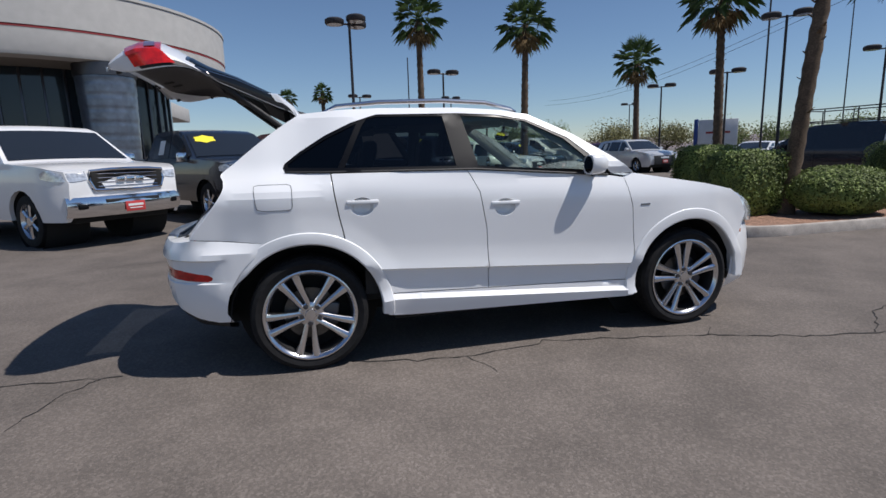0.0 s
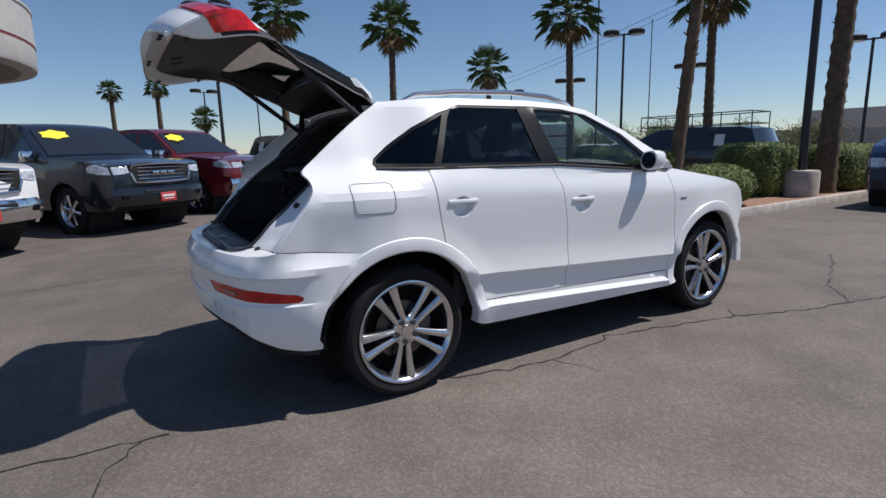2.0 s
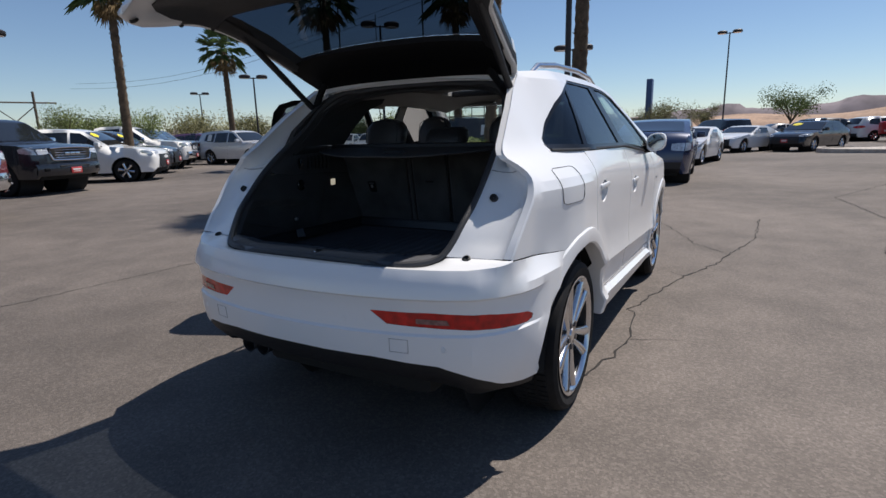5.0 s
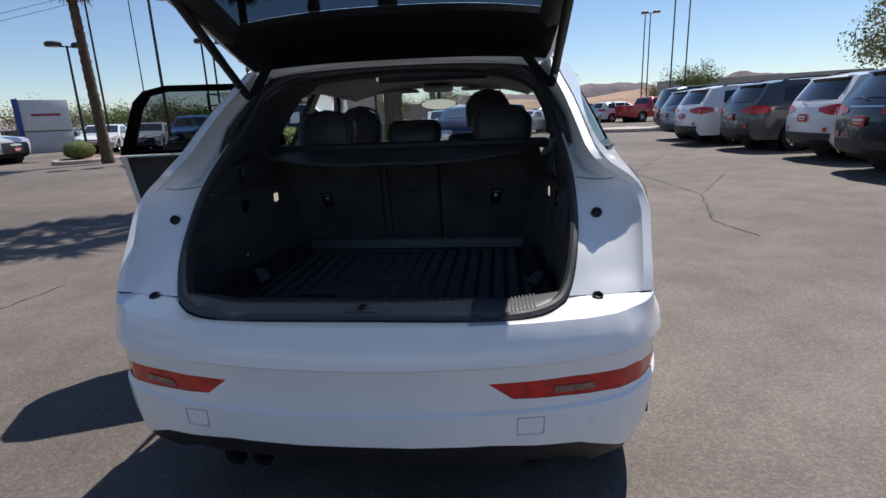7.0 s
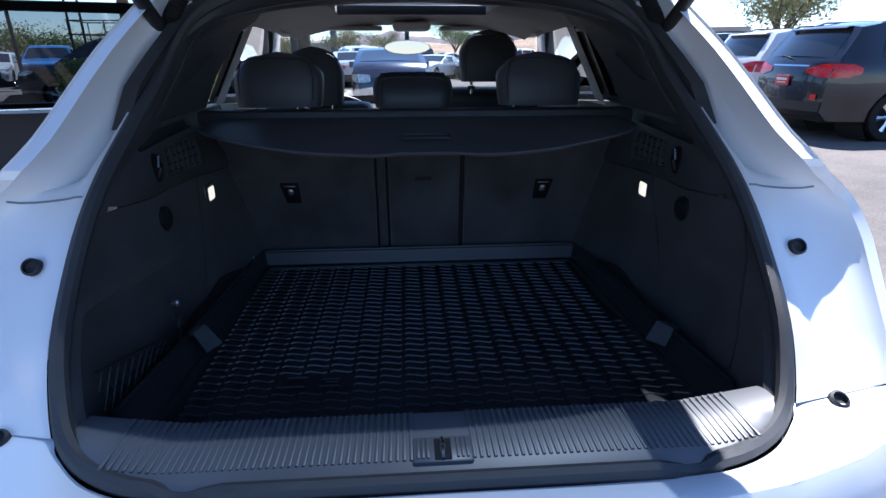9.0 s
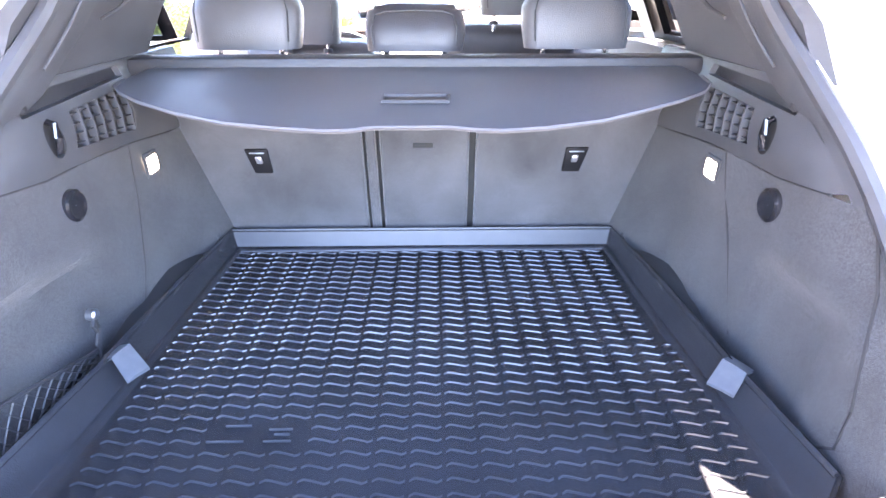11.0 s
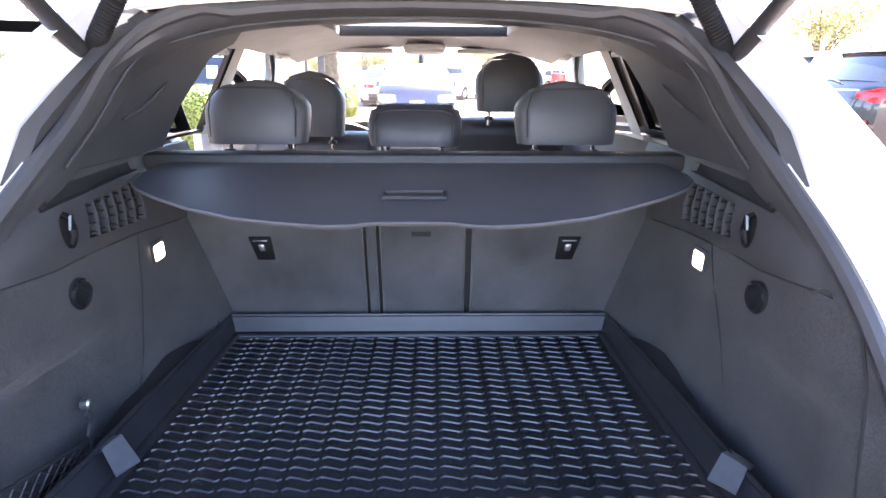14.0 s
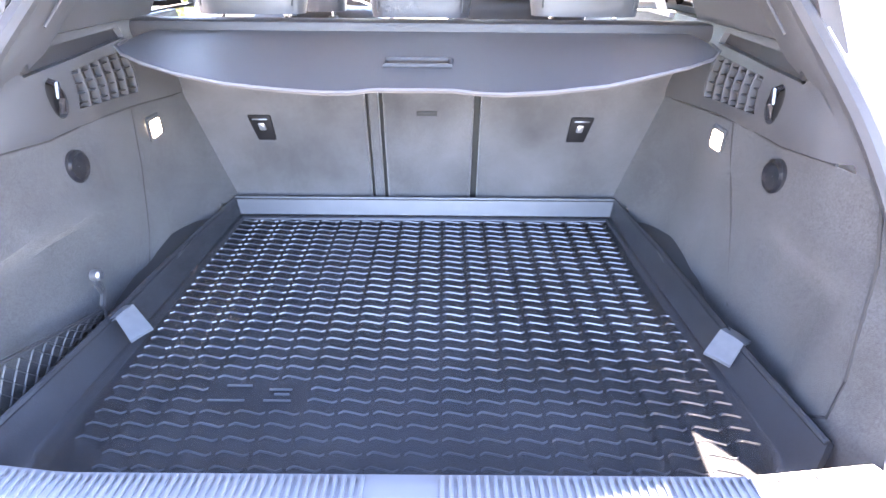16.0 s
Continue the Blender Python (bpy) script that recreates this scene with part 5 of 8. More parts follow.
for x, y, ly in ((-0.410, 0.270, 0.040), (-0.441, 0.281, 0.056), (-0.418, 0.204, 0.036), (-0.428, 0.200, 0.024), (-0.441, 0.204, 0.042)):
    bm = bmesh.new()
    box(bm, x - 0.0018, x + 0.0018, y - ly / 2, y + ly / 2, FLOOR, FLOOR + 0.0035, 0.001)
    part("raised_mark", bm, RIB_RUBBER, mat_ob)
# boot floor under the mat
bm = bmesh.new()
box(bm, -0.70, 0.33, -0.56, 0.56, 0.70, FLOOR - 0.010, 0.004)
part("boot_floor", bm, CARPET, car)

# luggage net pocket on the near left wall
net = thing("luggage_net", "black elastic luggage net stretched across the boot side pocket", "net")
bm = bmesh.new()
def net_pt(s, t):
    x = -0.275 - 0.285 * s
    return (x, 0.549 + 0.012 * s, 0.765 + t * (0.022 + 0.080 * s))


for i in range(-3, 15):
    up = [net_pt(i / 12 + j / 8 * 0.20, j / 8) for j in range(9) if 0 <= i / 12 + j / 8 * 0.20 <= 1]
    dn = [net_pt(i / 12 + (1 - j / 8) * 0.20, j / 8) for j in range(9) if 0 <= i / 12 + (1 - j / 8) * 0.20 <= 1]
    for pts in (up, dn):
        if len(pts) > 1:
            tube(bm, pts, 0.0015, 4)
part("mesh", bm, BLACK_PLASTIC, net)
bm = bmesh.new()
tube(bm, [net_pt(s, 1) for s in np.linspace(0, 1, 9)], 0.003, 6)
part("hem", bm, BLACK_PLASTIC, net)
bm = bmesh.new()
tube(bm, [(-0.250, 0.553, 0.840), (-0.262, 0.552, 0.828), (-0.258, 0.550, 0.812), (-0.270, 0.549, 0.795), (-0.266, 0.548, 0.780), (-0.276, 0.548, 0.762)], 0.0035, 6)
tube(bm, [(-0.254, 0.551, 0.838), (-0.250, 0.549, 0.818), (-0.262, 0.548, 0.802), (-0.272, 0.547, 0.772)], 0.0025, 6)
part("cord", bm, BLACK_PLASTIC, net)
bm = bmesh.new()
lathe(bm, [(0.010, 0.006), (0.010, -0.006), (0.007, -0.009), (0.001, -0.009)], 14, "y", (-0.249, 0.556, 0.843))
part("button", bm, SILVER_TRIM, net, "grey plastic net button")

# ---- rear seat ----
def slab(bm, y0, y1, z0, z1, x0, x1, th, bev=0.012):
    """An upright cushion leaning from x0 at z0 to x1 at z1."""
    lean = math.atan2(x1 - x0, z1 - z0)
    m = Matrix.Translation((x0, 0, z0)) @ Matrix.Rotation(lean, 4, "Y")
    box(bm, 0, th, y0, y1, 0, math.hypot(z1 - z0, x1 - x0), bev, m, 3)


seat = thing("rear_seat", "black leather rear bench with grey carpeted upright backrests", "car seat")
LEAN = (0.77, 1.165, 0.224, 0.165)
def seat_x(z):
    return LEAN[2] + (LEAN[3] - LEAN[2]) * (z - LEAN[0]) / (LEAN[1] - LEAN[0])


for y0, y1 in ((0.136, 0.560), (-0.114, 0.095), (-0.550, -0.130)):
    bm = bmesh.new()
    slab(bm, y0, y1, *LEAN, 0.13, 0.008)
    back = part("backrest", bm, SEAT_CARPET, seat, "backrest covered in grey carpet")
    if y1 - y0 > 0.3:
        yc = 0.372 if y0 > 0 else -0.357
        m = Matrix.Translation((seat_x(0.976), yc, 0.976)) @ Matrix.Rotation(math.atan2(LEAN[3] - LEAN[2], LEAN[1] - LEAN[0]), 4, "Y")
        for nm, w0, w1, z0, z1, o, mt in (("latch_plate", 0.021, 0.027, -0.032, 0.030, 0.005, BLACK_GLOSS), ("latch_eye", 0.007, 0.008, -0.006, 0.012, 0.009, SILVER_TRIM), ("latch_bar", 0.018, 0.018, 0.019, 0.023, 0.007, SILVER_TRIM)):
            bm = bmesh.new()
            k = 0.010 if y0 > 0 else -0.010
            box(bm, -o, 0.004, -w0, w0, z0, z1, 0.003, None, 2)
            for v in bm.verts:
                f_ = (v.co.z + 0.032) / 0.062
                v.co.y = v.co.y * (1 + (w1 / w0 - 1) * f_) + k * f_
            bmesh.ops.transform(bm, matrix=m, verts=bm.verts[:])
            part(nm, bm, mt, back)
for y0, y1 in ((0.095, 0.136), (-0.130, -0.114)):
    bm = bmesh.new()
    slab(bm, y0, y1, LEAN[0], LEAN[1], LEAN[2] + 0.02, LEAN[3] + 0.02, 0.08, 0.002)
    part("split_gap", bm, DARK, seat)
bm = bmesh.new()
slab(bm, 0.105, 0.127, LEAN[0], LEAN[1], LEAN[2] + 0.003, LEAN[3] + 0.003, 0.05, 0.003)
part("hinge_cover", bm, SEAT_CARPET, seat)
bm = bmesh.new()
box(bm, -0.002, 0.004, -0.030, 0.018, -0.006, 0.006, 0.002, Matrix.Translation((seat_x(1.012) - 0.001, 0.0, 1.012)))
part("cable_slot", bm, DARK, seat)
bm = bmesh.new()
box(bm, 0.40, 0.95, -0.60, 0.60, 0.55, 0.80, 0.06)
part("cushion", bm, LEATHER, seat)


def headrest(parent, yc, w, z0, z1, x, th, m_front, square=False):
    bm = bmesh.new()
    rows = []
    for t in np.linspace(0, 1, 9):
        z = z0 + (z1 - z0) * t
        hw = w / 2 * (0.94 + 0.06 * math.sin(math.pi * t)) * (1 - (0.06 if square else 0.30) * max(0, (t - 0.55) / 0.45) ** 2.4)
        d = th / 2 * (0.75 + 0.35 * math.sin(math.pi * min(1, t * 0.9 + 0.12)))
        n = 20
        row = []
        for k in range(n):
            a = 2 * math.pi * k / n
            c, s = math.cos(a), math.sin(a)
            row.append((x + 0.04 * t + d * math.copysign(abs(c) ** 0.7, c), yc + hw * math.copysign(abs(s) ** 0.45, s), z - (0.05 if square else 0.22) * (z1 - z0) * max(0, (t - 0.5) / 0.5) * abs(s) ** 3.5))
        rows.append(row)
    vr = loft(bm, rows, True)
    bm.faces.new(vr[0])
    bm.faces.new(vr[-1])
    bmesh.ops.recalc_face_normals(bm, faces=bm.faces[:])
    bmesh.ops.bevel(bm, geom=list({e for v in vr[-1] for e in v.link_edges if e.other_vert(v) in vr[-1]}), offset=0.012, segments=2, affect="EDGES")
    h = part("headrest", bm, m_front, parent, "padded leather headrest", sharp=60)
    bm = bmesh.new()
    hw = w / 2 * 0.80
    seam = [(x + 0.03 * t - th / 2 * 1.02, yc + hw * k, z0 + (z1 - z0) * t) for k, t in ((-1, 0.12), (-1.02, 0.55), (-0.93, 0.80), (-0.7, 0.87), (0, 0.89), (0.7, 0.87), (0.93, 0.80), (1.02, 0.55), (1, 0.12))]
    tube(bm, seam, 0.0022, 5)
    part("seam", bm, BLACK_PLASTIC, h)
    for s in (-1, 1):
        bm = bmesh.new()
        tube(bm, [(x, yc + s * w * 0.29, z0 - 0.05), (x, yc + s * w * 0.29, z0 + 0.02)], 0.007, 10)
        part("post", bm, CHROME, h)
        bm = bmesh.new()
        lathe(bm, [(0.017, -0.03), (0.015, -0.018), (0.001, -0.017)], 12, "z", (x, yc + s * w * 0.29, z0))
        part("post_collar", bm, BLACK_PLASTIC, h)
    return h


headrest(seat, 0.432, 0.275, 1.200, 1.362, 0.42, 0.10, SUNLIT_LEATHER)
headrest(seat, 0.014, 0.255, 1.195, 1.300, 0.42, 0.11, LEATHER, square=True)
headrest(seat, -0.392, 0.275, 1.200, 1.362, 0.42, 0.10, SUNLIT_LEATHER)

# cargo blind
blind = thing("cargo_blind", "charcoal vinyl cargo blind pulled out behind the rear seat", "cargo cover")
bm = bmesh.new()
box(bm, 0.085, 0.150, -0.575, 0.575, 1.180, 1.218, 0.012)
part("cassette", bm, BLACK_PLASTIC, blind)
EDGE = [(-0.523, -0.02), (-0.516, -0.068), (-0.482, -0.12), (-0.428, -0.164), (-0.353, -0.21), (-0.277, -0.252), (-0.191, -0.276), (-0.129, -0.284), (-0.096, -0.28), (-0.055, -0.268), (0.055, -0.268), (0.086, -0.28), (0.124, -0.282), (0.191, -0.272), (0.267, -0.254), (0.353, -0.214), (0.428, -0.164), (0.482, -0.116), (0.516, -0.068), (0.523, -0.02)]
SLOT = [(-0.056, -0.125), (0.050, -0.125), (0.050, -0.160), (-0.056, -0.160)]
def blind_pt(y, x):
    return Vector((x, y, 1.200 - 0.028 * max(0, (0.09 - x) / 0.4) ** 1.3 - 0.010 * (1 - (y / 0.55) ** 2) * max(0, (0.09 - x) / 0.4)))
bm = bmesh.new()
panel(bm, EDGE + [(0.523, 0.09), (-0.523, 0.09)], blind_pt, 0.04, (SLOT,), 0.004, Vector((0, 0, -1)))
part("sheet", bm, BLIND, blind)
bm = bmesh.new()
tube(bm, [blind_pt(y, x) for y, x in EDGE], 0.0035, 6)
part("hem", bm, mat("blind_hem", (0.036, 0.036, 0.038), 0.6), blind, "pale stitched hem")
bm = bmesh.new()
tube(bm, [blind_pt(y, x) + Vector((0, 0, 0.001)) for y, x in SLOT + SLOT[:1]], 0.005, 6, False)
box(bm, -0.153, -0.127, -0.05, 0.05, 1.150, 1.162, 0.002)
part("pull_handle", bm, BLACK_PLASTIC, blind)

# ---- cabin ----
def front_seat(yc, zt, hz0, hz1):
    s = thing("front_seat", "black leather front seat with raised headrest", "car seat", "front seats")
    bm = bmesh.new()
    slab(bm, yc - 0.24, yc + 0.24, 0.62, zt, 1.12, 0.98 + 0.02, 0.14, 0.05)
    part("backrest", bm, LEATHER, s)
    bm = bmesh.new()
    box(bm, 1.12, 1.66, yc - 0.25, yc + 0.25, 0.55, 0.72, 0.05)
    part("cushion", bm, LEATHER, s)
    headrest(s, yc, 0.25, hz0, hz1, 0.99, 0.10, LEATHER)


front_seat(0.415, 1.14, 1.155, 1.385)
front_seat(-0.315, 1.20, 1.245, 1.450)
bm = bmesh.new()
loft(bm, [[(x, y, z - 0.02 * (y / 0.7) ** 2) for y in np.linspace(-0.70, 0.70, 9)] for x, z in ((1.72, 0.70), (1.70, 0.92), (1.76, 1.02), (1.95, 1.06), (2.18, 1.07))])
part("dashboard", bm, BLACK_PLASTIC, car)
bm = bmesh.new()
tube(bm, [(1.50 + 0.06 * math.sin(a) * -1, 0.37 + 0.18 * math.cos(a), 0.98 + 0.17 * math.sin(a)) for a in np.linspace(0, 2 * math.pi, 25)], 0.015, 8, False)
part("steering_wheel", bm, LEATHER, car)
# cabin floor and door cards seen from inside
bm = bmesh.new()
box(bm, 0.33, 2.1, -0.72, 0.72, 0.36, 0.44, 0.02)
part("cabin_floor", bm, CARPET, car)
for sg, x0 in ((-1, 0.34), (1, 1.06)):
    bm = bmesh.new()
    panel(bm, [(x0, 0.42), (2.1, 0.42), (2.0, 1.08), (1.05 if sg < 0 else x0, 1.155), (x0, 1.165)], lambda x, z: Vector((x, sg * (min(width(z), 0.88) - 0.09), z)), 0.12)
    part("door_card", bm, BLACK_PLASTIC, car)
# headliner with sunroof opening
bm = bmesh.new()
def liner(y, x):
    return Vector((x, y, roof_z(min(x, 1.45), y) - 0.045 - 0.03 * abs(y / 0.6) ** 4))
panel(bm, [(-0.52, 0.14), (0.52, 0.14), (0.60, 0.5), (0.60, 1.2), (0.56, 1.45), (-0.56, 1.45), (-0.60, 1.2), (-0.60, 0.5)], liner, 0.06, ([(-0.31, 0.50), (0.31, 0.50), (0.31, 1.12), (-0.31, 1.12)],), 0.035, Vector((0, 0, 1)))
part("headliner", bm, LINING, car, "pale grey fabric headliner")
bm = bmesh.new()
panel(bm, [(-0.315, 0.52), (0.315, 0.52), (0.315, 1.02), (-0.315, 1.02)], lambda y, x: liner(y, x) + Vector((0, 0, 0.022)), 0.1, (), 0.004, Vector((0, 0, 1)))
part("sunroof_shade", bm, LINING, car, "pale fabric sunroof shade")
bm = bmesh.new()
box(bm, 1.075, 1.125, -0.315, 0.315, 1.508, 1.545, 0.006)
part("sunroof_frame", bm, BLACK_PLASTIC, car, "black sunroof frame")
bm = bmesh.new()
box(bm, 0.497, 0.512, -0.305, 0.305, 1.512, 1.545, 0.004)
part("sunroof_frame", bm, BLACK_PLASTIC, car, "black sunroof frame")
for sg in (-1, 1):
    bm = bmesh.new()
    panel(bm, [(0.95, 1.16), (1.06, 1.16), (1.02, 1.50), (0.93, 1.50)], lambda x, z: Vector((x, sg * (side(x, z) - 0.05), z)), 0.1)
    panel(bm, [(1.95, 1.10), (2.10, 1.10), (1.50, 1.49), (1.38, 1.49)], lambda x, z: Vector((x, sg * (side(x, z) - 0.04), z)), 0.1)
    panel(bm, [(0.34, 1.44), (1.40, 1.47), (1.38, 1.53), (0.30, 1.53)], lambda x, z: Vector((x, sg * (side(x, z) - 0.035), z)), 0.1)
    part("pillar_lining", bm, LINING, car)
    for x in (0.55, 1.25):
        bm = bmesh.new()
        tube(bm, [(x - 0.08, sg * 0.585, 1.455), (x - 0.06, sg * 0.565, 1.435), (x + 0.06, sg * 0.565, 1.435), (x + 0.08, sg * 0.585, 1.455)], 0.010, 6)
        part("grab_handle", bm, PALE, car)
    bm = bmesh.new()
    box(bm, 1.40, 1.54, sg * 0.30 - 0.16, sg * 0.30 + 0.16, 1.462, 1.480, 0.008, Matrix.Translation((0, 0, 0)))
    part("sun_visor", bm, LINING, car)
bm = bmesh.new()
box(bm, 1.30, 1.46, -0.09, 0.09, 1.455, 1.495, 0.02)
part("roof_console", bm, PALE, car)
bm = bmesh.new()
rows = [[(1.545 + dx, 0.02 + 0.12 * s * math.cos(a), 1.385 + 0.035 * s * math.sin(a)) for a in np.linspace(0, 2 * math.pi, 17)[:-1]] for dx, s in ((0.03, 0.5), (0.02, 0.95), (0.0, 1.0), (-0.004, 0.97))]
vr = loft(bm, rows, True)
bm.faces.new(vr[0])
tube(bm, [(1.56, 0.02, 1.40), (1.58, 0.02, 1.47)], 0.012, 6)
rv = part("rear_view_mirror", bm, BLACK_PLASTIC, car)
bm = bmesh.new()
bm.faces.new([bm.verts.new((1.5405, 0.02 + 0.115 * math.cos(a), 1.385 + 0.032 * math.sin(a))) for a in np.linspace(0, 2 * math.pi, 21)[:-1]])
part("mirror_glass", bm, mat("cabin_mirror", (0.45, 0.45, 0.46), 0.02, 1.0), rv)

# ---- parked vehicles ----
WHEELS = {}
PLATE_RED = mat("dealer_plate_red", (0.50, 0.05, 0.05), 0.4)
PLATE_WHITE = mat("plate_white", (0.72, 0.72, 0.70), 0.5)
YELLOW = mat("sticker_yellow", (0.85, 0.72, 0.03), 0.5)
PAINTS = {}


def paint(rgb, metal=0.0):
    if rgb not in PAINTS:
        PAINTS[rgb] = mat("car_paint", rgb, 0.25, metal, vary=0.03, scale=2, coat=0.7)
    return PAINTS[rgb]


def simple_wheel(r, wide, alloy):
    """Tyre and rim meshes, shared by all parked vehicles of that size."""
    key = (r, alloy.name)
    if key in WHEELS:
        return WHEELS[key]
    bm = bmesh.new()
    lathe(bm, [(r * 0.66, wide / 2 - 0.01), (r * 0.86, wide / 2), (r * 0.96, wide / 2 - 0.015), (r, wide / 2 - 0.05), (r, -wide / 2 + 0.05), (r * 0.9, -wide / 2), (r * 0.6, -wide / 2)], 28, "y")
    bmesh.ops.recalc_face_normals(bm, faces=bm.faces[:])
    a = part("tyre", bm, RUBBER)
    bm = bmesh.new()
    lathe(bm, [(r * 0.68, wide / 2 - 0.012), (r * 0.64, wide / 2 - 0.03), (r * 0.60, 0.02)], 28, "y")
    for k in range(6):
        rows = [[(q, wide / 2 - 0.035 + d, -h), (q, wide / 2 - 0.02 + d, 0), (q, wide / 2 - 0.035 + d, h)] for q, h, d in ((r * 0.05, 0.035, 0.0), (r * 0.35, 0.028, 0.0), (r * 0.66, 0.045, -0.004))]
        vs = [v for row in loft(bm, rows) for v in row]
        bmesh.ops.transform(bm, matrix=Matrix.Rotation(radians(60 * k), 4, "Y"), verts=vs)
    lathe(bm, [(r * 0.2, wide / 2 - 0.03), (r * 0.16, wide / 2 - 0.01), (0.001, wide / 2 - 0.01)], 16, "y")
    bmesh.ops.recalc_face_normals(bm, faces=bm.faces[:])
    b = part("rim", bm, alloy)
    bm = bmesh.new()
    lathe(bm, [(r * 0.66, 0.0), (0.001, 0.0)], 20, "y")
    c = part("wheel_back", bm, DARK)
    WHEELS[key] = (a.data, b.data, c.data)
    for o in (a, b, c):
        bpy.data.objects.remove(o)
    return WHEELS[key]


KINDS = {
    "pickup": dict(L=5.90, W=2.06, wb=3.57, fo=1.02, r=0.415, zb=1.24, bottom=0.42,
                   top=[(2.93, 0.62), (2.95, 0.98), (2.90, 1.16), (2.55, 1.235), (1.72, 1.29), (1.50, 1.31), (0.72, 1.86), (0.45, 1.935), (0.0, 1.955), (-0.55, 1.94), (-0.80, 1.88), (-1.02, 1.38), (-1.06, 1.33), (-2.0, 1.33), (-2.90, 1.34), (-2.95, 1.30), (-2.95, 0.62)],
                   glass=[[(1.28, 1.33), (0.30, 1.33), (0.28, 1.85), (0.62, 1.80)], [(0.20, 1.33), (-0.62, 1.33), (-0.66, 1.80), (0.18, 1.86)]], ws=(5, 6), rw=(10, 11)),
    "suv": dict(L=4.85, W=1.95, wb=2.86, fo=0.93, r=0.365, zb=1.08, bottom=0.30,
                top=[(2.38, 0.45), (2.42, 0.75), (2.34, 0.96), (2.05, 1.04), (1.30, 1.12), (1.10, 1.14), (0.35, 1.62), (0.05, 1.69), (-0.7, 1.72), (-1.6, 1.69), (-2.02, 1.62), (-2.32, 1.16), (-2.38, 1.05), (-2.42, 0.85), (-2.40, 0.45)],
                glass=[[(0.92, 1.14), (0.02, 1.13), (0.0, 1.60), (0.28, 1.58)], [(-0.07, 1.13), (-0.95, 1.13), (-0.93, 1.61), (-0.08, 1.61)], [(-1.03, 1.15), (-1.75, 1.22), (-1.66, 1.55), (-1.01, 1.60)]], ws=(5, 6), rw=(10, 11)),
    "sedan": dict(L=4.75, W=1.84, wb=2.78, fo=0.92, r=0.335, zb=0.93, bottom=0.26,
                  top=[(2.33, 0.40), (2.37, 0.62), (2.25, 0.78), (1.95, 0.86), (1.15, 0.96), (0.98, 0.98), (0.15, 1.38), (-0.1, 1.43), (-0.7, 1.43), (-1.0, 1.40), (-1.72, 1.05), (-1.85, 1.02), (-2.28, 0.98), (-2.37, 0.88), (-2.35, 0.42)],
                  glass=[[(0.80, 0.98), (-0.12, 0.97), (-0.13, 1.34), (0.12, 1.32)], [(-0.2, 0.97), (-1.0, 0.98), (-0.92, 1.31), (-0.2, 1.35)]], ws=(5, 6), rw=(9, 10)),
    "coupe": dict(L=4.24, W=1.78, wb=2.57, fo=0.84, r=0.325, zb=0.88, bottom=0.24,
                  top=[(2.08, 0.36), (2.12, 0.55), (2.0, 0.70), (1.6, 0.80), (0.85, 0.90), (0.70, 0.92), (-0.05, 1.23), (-0.3, 1.28), (-0.7, 1.27), (-1.0, 1.22), (-1.62, 0.98), (-1.75, 0.96), (-2.05, 0.94), (-2.12, 0.80), (-2.10, 0.40)],
                  glass=[[(0.5, 0.92), (-0.75, 0.94), (-0.72, 1.18), (-0.1, 1.19)]], ws=(5, 6), rw=(9, 10)),
    "hatch": dict(L=4.48, W=1.75, wb=2.70, fo=0.95, r=0.32, zb=0.95, bottom=0.24,
                  top=[(2.20, 0.40), (2.24, 0.62), (2.12, 0.80), (1.85, 0.90), (1.45, 1.00), (1.30, 1.02), (0.30, 1.42), (0.05, 1.47), (-0.4, 1.47), (-1.0, 1.41), (-1.85, 1.16), (-1.95, 1.13), (-2.14, 0.98), (-2.22, 0.70), (-2.20, 0.40)],
                  glass=[[(0.95, 1.02), (0.05, 1.00), (0.03, 1.36), (0.30, 1.33)], [(-0.04, 1.00), (-0.85, 1.00), (-0.82, 1.32), (-0.05, 1.38)]], ws=(5, 6), rw=(9, 10)),
    "van": dict(L=5.15, W=2.0, wb=3.05, fo=0.98, r=0.34, zb=1.05, bottom=0.26,
                top=[(2.52, 0.42), (2.57, 0.70), (2.45, 0.92), (2.2, 1.00), (1.75, 1.08), (1.60, 1.10), (0.75, 1.64), (0.45, 1.73), (-0.6, 1.77), (-2.0, 1.73), (-2.28, 1.66), (-2.48, 1.12), (-2.52, 1.05), (-2.57, 0.80), (-2.55, 0.42)],
                glass=[[(1.30, 1.11), (0.35, 1.10), (0.33, 1.62), (0.68, 1.60)], [(0.27, 1.10), (-0.85, 1.10), (-0.83, 1.66), (0.25, 1.66)], [(-0.93, 1.10), (-2.05, 1.13), (-1.98, 1.60), (-0.91, 1.65)]], ws=(5, 6), rw=(10, 11)),
}


